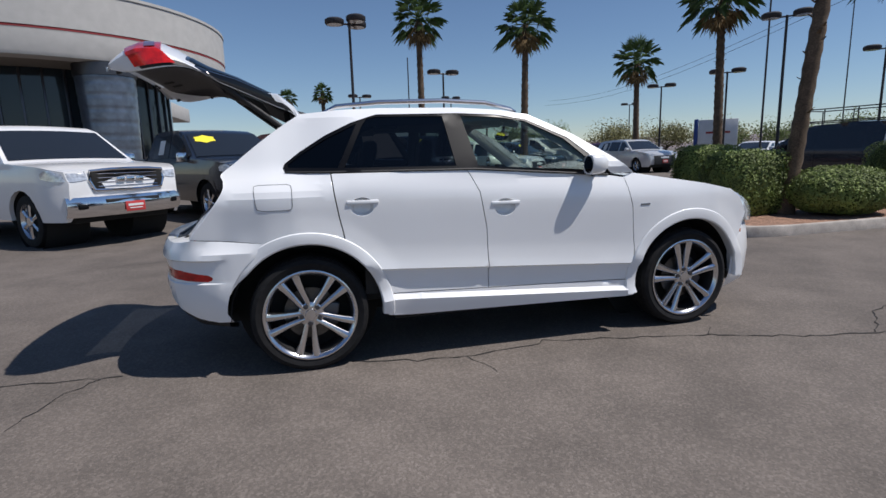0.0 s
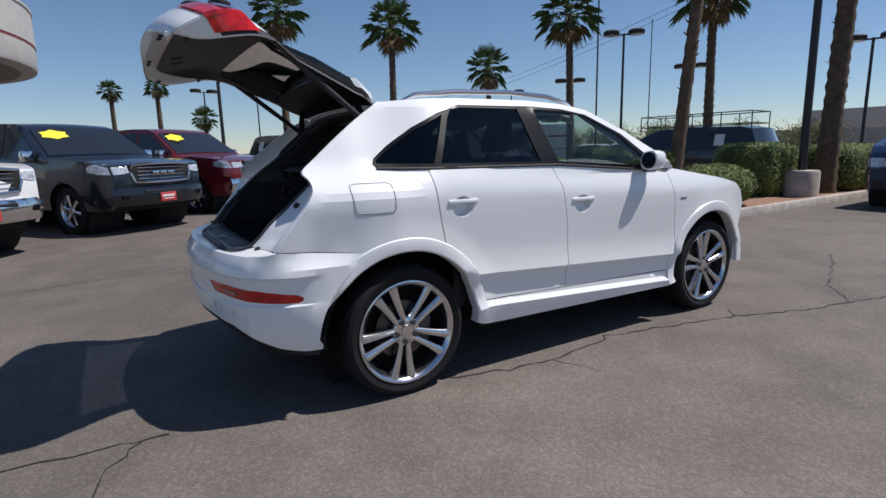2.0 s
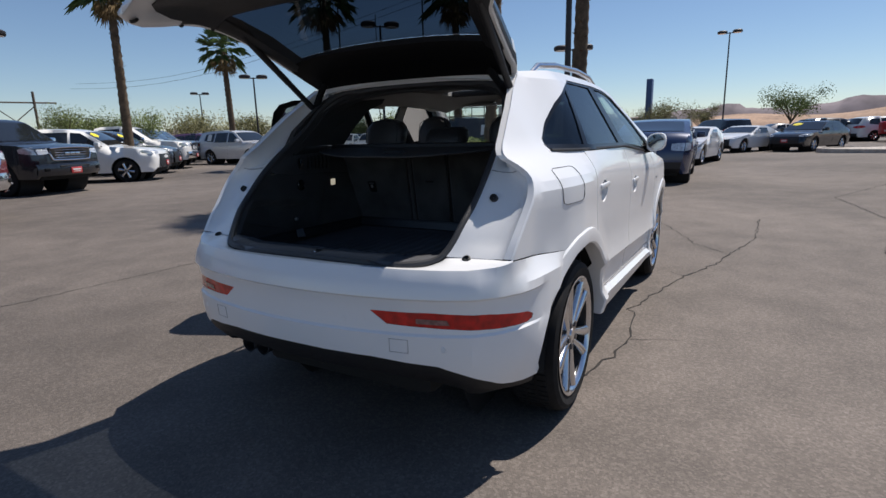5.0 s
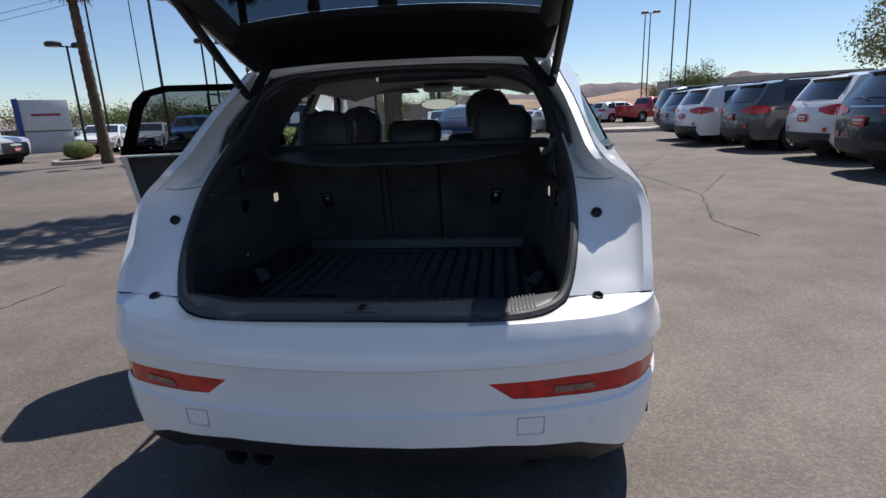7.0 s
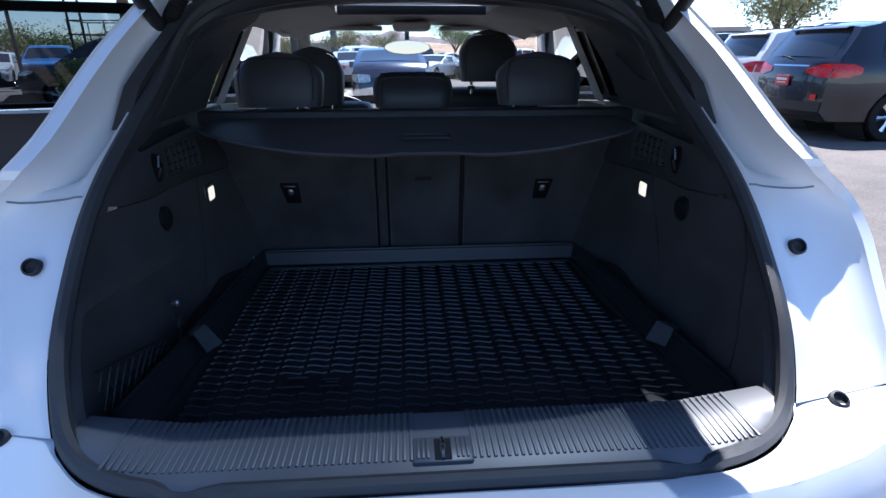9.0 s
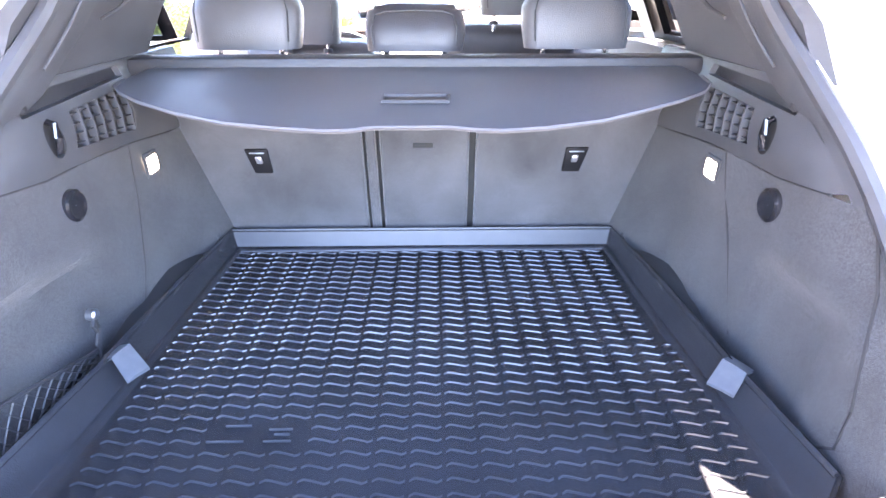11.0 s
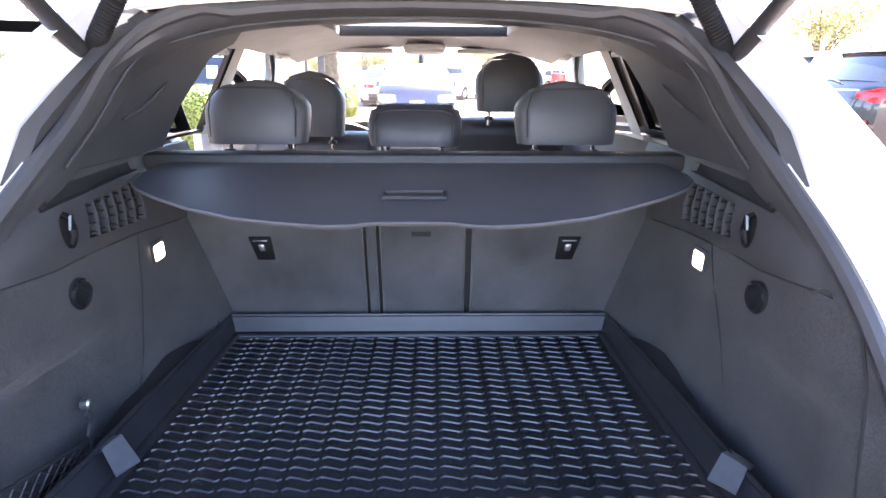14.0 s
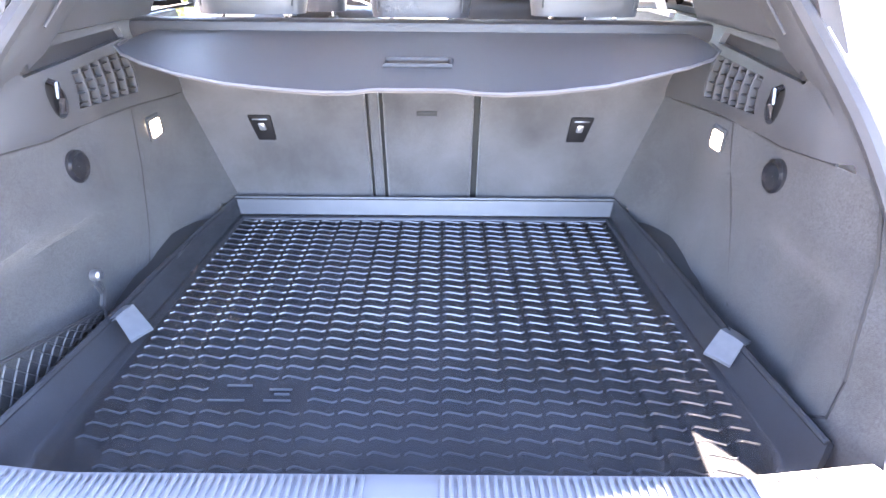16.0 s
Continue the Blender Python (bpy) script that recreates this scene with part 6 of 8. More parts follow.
def vehicle(kind, rgb, at, heading, label, name="parked_car", metal=0.0, front=False, sticker=False, plate=PLATE_RED, fine=0.16, scale=1.0, group="cars parked on the lot", chrome_front=True, paper=False, tail=RED_LENS, tail_extras=False):
    s = KINDS[kind]
    L, W, zb, r = s["L"], s["W"], s["zb"], s["r"]
    top = s["top"]
    xf, xr = L / 2 - s["fo"], L / 2 - s["fo"] - s["wb"]
    body_m = paint(rgb, metal)
    v = thing(name, label, "pickup truck" if kind == "pickup" else "car", group)

    def wid(x, z):
        w = W / 2
        e = max(0.0, abs(x) - (L / 2 - 0.55)) / 0.55
        w -= 0.20 * e ** 2.2
        if z > zb:
            w -= (z - zb) * (0.42 if kind == "suv" else 0.30)
        else:
            w -= 0.05 * max(0, (0.62 - z) / 0.4) - 0.012 * math.sin(min(1, max(0, (z - 0.4) / (zb - 0.4))) * math.pi)
        return w

    def bulge(x):
        return math.copysign(0.10 * ease((abs(x) - L / 2 + 0.75) / 0.45), x)

    bot = s["bottom"]
    ra = r + 0.07
    low = [(top[-1][0], bot + 0.12), (top[-1][0] + 0.1, bot)]
    for c in (xr, xf):
        h = math.degrees(math.asin(min(1, (bot - r) / ra))) if bot > r else -math.degrees(math.asin((r - bot) / ra))
        low += arc(c, r, ra, 180 - h, h, 10)
    low += [(top[0][0] - 0.1, bot), (top[0][0], bot + 0.12)]
    outline = low + top
    bm = bmesh.new()
    for sg in (-1, 1):
        panel(bm, outline, lambda x, z: Vector((x, sg * wid(x, z), z)), fine, depth=0.06, inward=Vector((0, -sg, 0)), flip=sg > 0)
    prof = [(top[0][0], bot + 0.12)] + top + [(top[-1][0], bot + 0.12)]
    fr = []
    for (x0, z0), (x1, z1) in zip(prof, prof[1:]):
        n = max(1, int(math.hypot(x1 - x0, z1 - z0) / 0.3))
        fr += [(x0 + (x1 - x0) * i / n, z0 + (z1 - z0) * i / n) for i in range(n)]
    fr.append(prof[-1])
    rows = []
    for x, z in fr:
        w = wid(x, z)
        crown = 0.025 if z > zb - 0.1 else 0.0
        push = bulge(x)
        rows.append([(x + push * (1 - u * u), u * w, z + crown * (1 - u * u)) for u in np.linspace(-1, 1, 9)])
    loft(bm, rows)
    bmesh.ops.remove_doubles(bm, verts=bm.verts[:], dist=0.002)
    bmesh.ops.recalc_face_normals(bm, faces=bm.faces[:])
    body = part("body", bm, body_m, v)
    bm = bmesh.new()
    box(bm, -L / 2 + 0.15, L / 2 - 0.15, -W / 2 + 0.28, W / 2 - 0.28, bot - 0.04, bot + 0.25, 0.03)
    part("underbody", bm, DARK, v)
    for c in (xr, xf):
        for sg in (-1, 1):
            bm = bmesh.new()
            lathe(bm, [(ra + 0.005, sg * (W / 2 - 0.06)), (ra, sg * 0.35), (0.001, sg * 0.34)], 24, "y", (c, 0, r))
            part("wheel_arch", bm, DARK, v)
            ta, rb, wb_ = simple_wheel(r, 0.25, ALLOY)
            w = new("wheel")
            w.parent = v
            w.matrix_basis = pose(c, sg * (W / 2 - 0.16), r, 0, random.uniform(0, 60), 0 if sg > 0 else 180)
            for nm, me in (("tyre", ta), ("rim", rb), ("wheel_back", wb_)):
                o = new(nm, me)
                o.parent = w
    # glass
    for sg in (-1, 1):
        for g in s["glass"]:
            bm = bmesh.new()
            panel(bm, g, lambda x, z: Vector((x, sg * (wid(x, z) + 0.006), z)), 0.3, flip=sg > 0)
            part("side_window", bm, BG_GLASS, v)
    for nm, (i, j) in (("windscreen", s["ws"]), ("rear_window", s["rw"])):
        (x0, z0), (x1, z1) = top[i], top[j]
        nx, nz = (z1 - z0), -(x1 - x0)
        q = math.hypot(nx, nz)
        nx, nz = nx / q, nz / q
        if nz < 0:
            nx, nz = -nx, -nz
        bm = bmesh.new()
        rows = []
        for t in (0.06, 0.25, 0.5, 0.75, 0.94):
            x, z = x0 + (x1 - x0) * t, z0 + (z1 - z0) * t
            w = wid(x, z) * (0.84 if nm == "rear_window" else 0.93)
            rows.append([(x + nx * 0.014 + bulge(x) * (1 - (u * 0.93) ** 2), u * w, z + nz * 0.014 + 0.025 * (1 - (u * 0.93) ** 2)) for u in np.linspace(-1, 1, 9)])
        loft(bm, rows)
        part(nm, bm, BG_GLASS, v)
        if nm == "windscreen" and sticker:
            bm = bmesh.new()
            pts = []
            for k in range(12):
                a = 2 * math.pi * k / 12
                rr = 1.0 if k % 2 else 0.78
                t, u = 0.72 + 0.16 * rr * math.sin(a), -0.55 + 0.30 * rr * math.cos(a)
                x, z = x0 + (x1 - x0) * t, z0 + (z1 - z0) * t
                pts.append(bm.verts.new((x + nx * 0.022, u * wid(x, z), z + nz * 0.022 + 0.025 * (1 - u * u))))
            bm.faces.new(pts)
            part("price_sticker", bm, YELLOW, v, "yellow price sticker")
    # seams round the doors
    for g in s["glass"][:2]:
        xa = min(p[0] for p in g) - 0.04
        for sg in (-1, 1):
            bm = bmesh.new()
            tube(bm, [(xa, sg * (wid(xa, z) + 0.001), z) for z in np.linspace(bot + 0.18, zb + 0.02, 5)], 0.004, 4)
            part("door_gap", bm, DARK, v)
    for sg in (-1, 1):
        x = s["glass"][0][0][0] - 0.12
        z = zb + 0.12
        bm = bmesh.new()
        box(bm, x - 0.06, x + 0.08, sg * (wid(x, z) + 0.13) - 0.10, sg * (wid(x, z) + 0.13) + 0.10, z - 0.07 * (1.6 if kind == "pickup" else 1), z + 0.09, 0.03)
        part("door_mirror", bm, CHROME if kind == "pickup" else body_m, v)
        for g in s["glass"][:2]:
            xh = min(p[0] for p in g) + 0.12
            bm = bmesh.new()
            zz = zb - 0.13
            box(bm, xh - 0.09, xh + 0.09, sg * (wid(xh, zz) + 0.018) - 0.014, sg * (wid(xh, zz) + 0.018) + 0.014, zz - 0.015, zz + 0.015, 0.008)
            part("handle", bm, CHROME if kind == "pickup" else body_m, v)
    # lights at both ends, laid on the body's surface
    def end_x(y, z, way):
        pts = sorted([(q[1], q[0]) for q in (top[:4] if way > 0 else top[-4:])])
        x0 = float(np.interp(z, [q[0] for q in pts], [q[1] for q in pts]))
        return x0 + way * 0.10 * (1 - min(1, abs(y) / wid(x0, z)) ** 2)

    def end_row(f, back, z, way, out):
        """A point on the end face (f of its half width) or, past it, back along the flank."""
        x0 = end_x(0, z, way) - way * 0.10
        if back:
            x = x0 - way * back
            return x, wid(x, z) + out, z
        y = wid(x0, z) * f
        return end_x(y, z, way) + way * out, y, z

    hz = zb - 0.14
    for sg in (-1, 1):
        h = 0.085 if kind == "pickup" else 0.065
        bm = bmesh.new()
        rows = []
        for f, back, k in ((0.70, 0, 0.7), (0.80, 0, 0.9), (0.90, 0, 1.0), (0.97, 0, 1.0), (1, 0.06, 1.0), (1, 0.18, 0.9), (1, 0.34, 0.45)):
            rows.append([(p[0], sg * p[1], p[2]) for p in (end_row(f, back, hz + dz * h * k, 1, 0.010) for dz in (-1, -0.4, 0.4, 1))])
        loft(bm, rows)
        bmesh.ops.recalc_face_normals(bm, faces=bm.faces[:])
        part("headlight", bm, CLEAR_LENS, v)
        bm = bmesh.new()
        if kind == "pickup":
            tz, th, run = zb - 0.10, 0.18, ((0.86, 0, 1), (0.93, 0, 1), (0.98, 0, 1), (1, 0.05, 1), (1, 0.10, 1))
        elif kind in ("sedan", "coupe", "hatch"):
            tz, th, run = zb - 0.10, 0.085, ((0.62, 0, 0.8), (0.78, 0, 1), (0.90, 0, 1), (0.97, 0, 1), (1, 0.08, 1), (1, 0.20, 0.7))
        else:
            tz, th, run = zb - 0.06, 0.10, ((0.50, 0, 0.35), (0.66, 0, 0.6), (0.80, 0, 0.9), (0.92, 0, 1), (0.98, 0, 1), (1, 0.08, 1), (1, 0.20, 0.9), (1, 0.34, 0.4))
        rows = []
        for f, back, k in run:
            rows.append([(p[0], sg * p[1], p[2]) for p in (end_row(f, back, tz + dz * th * k, -1, 0.012) for dz in (-1, -0.3, 0.4, 1))])
        loft(bm, rows)
        bmesh.ops.recalc_face_normals(bm, faces=bm.faces[:])
        part("tail_light", bm, tail, v)
    # front: grille, bumper, plate
    if kind == "pickup":
        gx = L / 2 + 0.100
        bm = bmesh.new()
        box(bm, gx - 0.12, gx - 0.025, -0.56, 0.56, 0.88, 1.17, 0.02)
        part("grille_backing", bm, DARK, v)
        bm = bmesh.new()
        rect = [(-0.52, 0.88), (-0.3, 0.87), (0.0, 0.865), (0.3, 0.87), (0.52, 0.88), (0.58, 1.02), (0.56, 1.16), (0.3, 1.18), (0.0, 1.185), (-0.3, 1.18), (-0.56, 1.16), (-0.58, 1.02), (-0.52, 0.88)]
        tube(bm, [(gx + 0.005 - 0.055 * (y / 0.6) ** 2, y, z) for y, z in rect], 0.024, 8, False)
        part("grille_frame", bm, CHROME, v)
        for i in range(4):
            bm = bmesh.new()
            z = 0.930 + i * 0.062
            tube(bm, [(gx + 0.004 - 0.055 * (y / 0.6) ** 2, y, z) for y in np.linspace(-0.56, 0.56, 9)], 0.0055, 5)
            part("grille_bar", bm, CHROME, v)
        for i in range(3):
            bm = bmesh.new()
            box(bm, gx + 0.005, gx + 0.022, -0.21 + i * 0.15, -0.09 + i * 0.15, 0.99, 1.055, 0.004)
            part("badge_bar", bm, CHROME, v)
        bm = bmesh.new()
        rows = []
        for y in np.linspace(-0.90, 0.90, 15):
            d = -0.15 * (abs(y) / 0.85) ** 2.6 - 0.03
            rows.append([(gx + d - 0.02, y, 0.80), (gx + 0.06 + d, y, 0.78), (gx + 0.09 + d, y, 0.68), (gx + 0.08 + d, y, 0.56), (gx + 0.02 + d, y, 0.48), (gx - 0.10 + d, y, 0.46)])
        loft(bm, rows)
        bmesh.ops.recalc_face_normals(bm, faces=bm.faces[:])
        part("front_bumper", bm, CHROME if chrome_front else paint(rgb, metal), v)
        bm = bmesh.new()
        box(bm, gx - 0.04, gx + 0.050, -0.42, 0.42, 0.680, 0.735, 0.010)
        part("bumper_slot", bm, BLACK_PLASTIC, v)
        for sg in (-1, 1):
            bm = bmesh.new()
            box(bm, gx - 0.12, gx - 0.02, sg * 0.68 - 0.10, sg * 0.68 + 0.10, 0.60, 0.68, 0.02)
            part("fog_lamp", bm, BLACK_GLOSS, v)
        px, pz, pf = gx + 0.062, 0.60, 1
    else:
        gx = L / 2 + 0.075
        bm = bmesh.new()
        rows = []
        for y in np.linspace(-0.62, 0.62, 9):
            d = -0.10 * (y / (W / 2)) ** 2
            rows.append([(gx + d + 0.01, y, bot + 0.12), (gx + d + 0.02, y, bot + 0.24), (gx + d + 0.015, y, zb - 0.33), (gx + d - 0.02, y, zb - 0.22)])
        loft(bm, rows)
        part("grille", bm, BLACK_PLASTIC, v)
        bm = bmesh.new()
        rows = []
        for f in np.linspace(-0.97, 0.97, 13):
            q = [end_row(abs(f), 0, bot + dz, -1, 0.012) for dz in (0.13, 0.19, 0.27)]
            rows.append([(q[0][0] + 0.10, math.copysign(q[0][1], f), bot + 0.04)] + [(p[0], math.copysign(p[1], f), p[2]) for p in q])
        loft(bm, rows)
        part("rear_valance", bm, BLACK_PLASTIC, v)
        px, pz, pf = gx + 0.025, bot + 0.27, 1
    for sgn, x, z in ((1, px, pz), (-1, -L / 2 - 0.115, zb - (0.22 if kind != "pickup" else 0.5))):
        bm = bmesh.new()
        box(bm, min(x, x + 0.012 * sgn), max(x, x + 0.012 * sgn), -0.155, 0.155, z - 0.078, z + 0.078, 0.006)
        pl = part("plate", bm, plate, v, "dealer plate with unreadable print")
        for zz, h, ww in ((z + 0.02, 0.018, 0.12), (z - 0.03, 0.008, 0.10)):
            bm = bmesh.new()
            xx = x + 0.014 * sgn
            box(bm, min(xx, xx + 0.002 * sgn), max(xx, xx + 0.002 * sgn), -ww, ww, zz - h, zz + h)
            part("print_bar", bm, PLATE_WHITE, pl)
    if tail_extras:
        # roof rails, spoiler lip, bumper reflectors, wiper and a bright strip over the plate
        for sg in (-1, 1):
            bm = bmesh.new()
            rail = [(x, sg * (wid(x, z) - 0.05), z + dz) for x, z, dz in ((0.15, 1.67, 0.0), (0.05, 1.69, 0.035), (-0.7, 1.72, 0.04), (-1.5, 1.695, 0.04), (-1.68, 1.68, 0.0))]
            tube(bm, rail, 0.018, 6)
            part("roof_rail", bm, CHROME if rgb[0] < 0.03 else BLACK_PLASTIC, v)
            bm = bmesh.new()
            loft(bm, [[(p[0], sg * p[1], p[2]) for p in (end_row(f, 0, bot + z, -1, 0.016) for f in (0.74, 0.80, 0.86))] for z in (0.30, 0.38)])
            part("bumper_reflector", bm, tail, v)
        bm = bmesh.new()
        rows = []
        for y in np.linspace(-0.60, 0.60, 9):
            d = 0.07 * (y / 0.6) ** 2
            rows.append([(-2.00 + d, y, 1.655), (-2.17 + d, y, 1.640), (-2.22 + d, y, 1.615), (-2.16 + d, y, 1.60), (-2.02 + d, y, 1.60)])
        loft(bm, rows)
        bmesh.ops.recalc_face_normals(bm, faces=bm.faces[:])
        part("spoiler", bm, body_m, v)
        bm = bmesh.new()
        tube(bm, [(-2.455, 0.0, 1.19), (-2.40, 0.30, 1.235)], [0.012, 0.006], 6)
        part("rear_wiper", bm, BLACK_PLASTIC, v)
        bm = bmesh.new()
        loft(bm, [[end_row(f, 0, z, -1, 0.014) if f >= 0 else (end_row(-f, 0, z, -1, 0.014)[0], -end_row(-f, 0, z, -1, 0.014)[1], z) for f in np.linspace(-0.5, 0.5, 9)] for z in (zb - 0.005, zb + 0.015)])
        part("plate_strip", bm, CHROME if rgb[0] < 0.03 else body_m, v)
    if paper:
        g = s["glass"][-1]
        cx = sum(p[0] for p in g) / len(g)
        cz = sum(p[1] for p in g) / len(g)
        for sg in (-1, 1):
            bm = bmesh.new()
            panel(bm, [(cx - 0.14, cz - 0.16), (cx + 0.14, cz - 0.16), (cx + 0.14, cz + 0.16), (cx - 0.14, cz + 0.16)], lambda x, z: Vector((x, sg * (wid(x, z) + 0.012), z)), 0.3)
            part("window_paper", bm, PLATE_WHITE, v, "white paper sheet in the window")
    v.matrix_basis = pose(at[0], at[1], lot_z(*at), 0, 0, heading)
    v.scale = (scale,) * 3
    return v


def axle_to_centre(kind, ax, ay, heading, which="front"):
    """Centre of a vehicle of which one axle's middle stands at (ax, ay)."""
    s = KINDS[kind]
    d = s["L"] / 2 - s["fo"] - (0 if which == "front" else s["wb"])
    return ax - d * math.cos(radians(heading)), ay - d * math.sin(radians(heading))


TRUCKS = "pickups in a slanted row"
vehicle("pickup", (0.78, 0.78, 0.78), axle_to_centre("pickup", -3.42, 6.20, -44), -44, "white pickup truck with chrome grille and red plate", "pickup_truck", front=True, group=TRUCKS, fine=0.10)
vehicle("pickup", (0.012, 0.016, 0.026), axle_to_centre("pickup", -1.05, 8.35, -56), -56, "dark grey pickup truck with yellow windscreen sticker", "pickup_truck", 0.3, True, True, group=TRUCKS, fine=0.10, chrome_front=False, paper=True)
vehicle("pickup", (0.16, 0.010, 0.016), axle_to_centre("pickup", 1.15, 10.55, -53), -53, "dark red pickup truck with chrome bumper and sticker", "pickup_truck", 0.3, True, True, group=TRUCKS)
vehicle("pickup", (0.020, 0.024, 0.034), axle_to_centre("pickup", 4.95, 14.7, -74), -74, "dark grey pickup truck with window paper", "pickup_truck", 0.3, True, True, group=TRUCKS, chrome_front=False, paper=True)
ROW = [(7.6, 17.6, (0.75, 0.75, 0.74), "suv", "white SUV with a windscreen sticker"), (10.2, 20.6, (0.02, 0.022, 0.03), "suv", "black SUV with a windscreen sticker"), (12.4, 23.4, (0.74, 0.74, 0.73), "pickup", "white pickup truck in the far row"),
       (14.8, 26.2, (0.02, 0.06, 0.16), "pickup", "dark blue pickup truck in the far row"), (17.2, 29.0, (0.76, 0.76, 0.75), "pickup", "white pickup truck in the far row"), (19.6, 31.8, (0.75, 0.75, 0.75), "suv", "white SUV at the end of the far row"), (22.0, 34.8, (0.74, 0.74, 0.74), "suv", "white SUV at the end of the far row")]
for x, y, c, k, lb in ROW:
    vehicle(k, c, (x, y), -48, lb, "pickup_truck" if k == "pickup" else "parked_car", sticker=k == "suv", fine=0.3)
vehicle("suv", (0.60, 0.61, 0.63), (17.6, 21.6), -88, "silver-white SUV parked broadside across the lot", metal=0.2, paper=True)
vehicle("suv", (0.05, 0.02, 0.05), (21.5, 29.5), -80, "dark purple SUV behind the silver one", fine=0.3)
vehicle("pickup", (0.07, 0.075, 0.08), (34.5, 33.5), -70, "grey pickup truck near the sign", "pickup_truck", 0.3, fine=0.3, paper=True)
vehicle("sedan", (0.74, 0.75, 0.76), (25.4, 21.2), 205, "white sedan parked nose out", fine=0.2)
vehicle("sedan", (0.72, 0.73, 0.74), (25.5, 18.7), 205, "white sedan parked nose out", fine=0.2)
vehicle("suv", (0.03, 0.16, 0.42), (25.4, 16.0), 205, "bright blue SUV parked nose out", fine=0.2)
vehicle("sedan", (0.10, 0.13, 0.18), (33.0, 26.0), 190, "blue-grey sedan parked further back", fine=0.3)
vehicle("hatch", (0.018, 0.035, 0.095), axle_to_centre("hatch", 11.55, 0.34, 2, "rear"), 2, "dark navy hatchback parked by the kerb", metal=0.2, plate=PLATE_WHITE, tail=CLEAR_LENS)
van = vehicle("van", (0.010, 0.012, 0.018), (14.6, 7.4), 97, "black minivan with a roof rack behind the hedge", paper=True)
rack = bmesh.new()
for z in (1.83, 2.16):
    for y in (-0.62, 0.62):
        tube(rack, [(1.2, y, z), (-2.2, y, z)], 0.016, 5)
    for x in (1.2, -2.2):
        tube(rack, [(x, -0.62, z), (x, 0.62, z)], 0.016, 5)
for x in (1.2, 0.35, -0.5, -1.35, -2.2):
    for y in (-0.62, 0.62):
        tube(rack, [(x, y, 1.70), (x, y, 2.16)], 0.016, 5)
part("roof_rack", rack, BLACK_PLASTIC, van)
# far side of the lot
vehicle("coupe", (0.76, 0.77, 0.78), (29.5, -1.6), 150, "white sports coupe parked nose out")
vehicle("sedan", (0.012, 0.015, 0.022), (30.5, -4.6), 150, "black sedan with a windscreen sticker", sticker=True)
vehicle("van", (0.012, 0.014, 0.02), (39.5, -0.2), 30, "black minivan parked beyond the coupe", fine=0.3)
vehicle("suv", (0.66, 0.68, 0.72), (29.5, 2.6), 20, "silver SUV seen from behind", fine=0.3)
vehicle("sedan", (0.45, 0.48, 0.55), (24.5, 2.4), 10, "blue-silver sedan seen from behind", fine=0.3)
vehicle("coupe", (0.74, 0.75, 0.76), (19.5, 0.2), 170, "white coupe facing the open car", fine=0.3)
for x, y, c, k, lb in ((47, -7.5, (0.03, 0.03, 0.04), "suv", "dark SUV in the distant row"), (47, -10.6, (0.7, 0.7, 0.7), "suv", "white SUV in the distant row"), (45, -12.8, (0.45, 0.02, 0.02), "pickup", "red pickup truck in the distant row"), (60, -10, (0.05, 0.05, 0.06), "suv", "dark SUV in the distant row"), (62, -14, (0.6, 0.6, 0.6), "sedan", "grey sedan in the distant row"), (58, -5, (0.3, 0.3, 0.33), "sedan", "grey sedan in the distant row")):
    vehicle(k, c, (x, y), -65, lb, "pickup_truck" if k == "pickup" else "parked_car", fine=0.4)
SIDE_ROW = [(6.75, -8.15, -90, (0.010, 0.012, 0.020), "black SUV with long red tail lights"), (9.30, -8.62, -88, (0.74, 0.75, 0.76), "white SUV with red tail lights"), (12.18, -8.39, -86, (0.055, 0.06, 0.07), "dark grey SUV with dealer plate"), (14.84, -8.05, -84, (0.76, 0.77, 0.78), "white SUV with upright red tail lights"), (17.15, -8.25, -84, (0.16, 0.19, 0.25), "blue-grey small SUV parked tail out")]
for x, y, a, c, lb in SIDE_ROW:
    vehicle("suv", c, (x, y), a, lb, group="SUVs parked tail out", fine=0.12 if x < 14 else 0.2, metal=0.0 if c[0] > 0.5 else 0.2, scale=0.95, tail_extras=True)
vehicle("van", (0.012, 0.012, 0.013), (26.6, -11.4), -85, "boxy black off-roader taller than its neighbours", fine=0.3, scale=1.2)
for i, (c, lb) in enumerate((((0.7, 0.7, 0.7), "white SUV in the row behind"), ((0.05, 0.05, 0.06), "dark SUV in the row behind"), ((0.6, 0.62, 0.65), "silver SUV in the row behind"), ((0.72, 0.72, 0.72), "white SUV in the row behind"), ((0.02, 0.02, 0.03), "black SUV in the row behind"))):
    vehicle("suv", c, (15.0 + 3.3 * i, -16.5), -60, lb, fine=0.4)

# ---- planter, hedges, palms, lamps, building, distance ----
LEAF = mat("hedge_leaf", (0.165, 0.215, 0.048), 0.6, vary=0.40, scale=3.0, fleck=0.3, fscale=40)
# darkened leaf green: shade between the leaves, painted as colour
LEAF_SHADE = mat("hedge_core_shade", (0.060, 0.085, 0.022), 0.9, vary=0.3, scale=8)
TRUNK = mat("palm_trunk", (0.105, 0.072, 0.046), 0.95, vary=0.35, scale=6, fleck=0.3, fscale=40, bump=1.0, bscale=25)
FROND = mat("palm_frond", (0.060, 0.105, 0.022), 0.55, vary=0.4, scale=2)
DRY = mat("dry_frond", (0.20, 0.135, 0.060), 0.8, vary=0.3, scale=5)
POLE = mat("lamp_pole_bronze", (0.035, 0.032, 0.035), 0.5, 0.3, vary=0.1, scale=6)
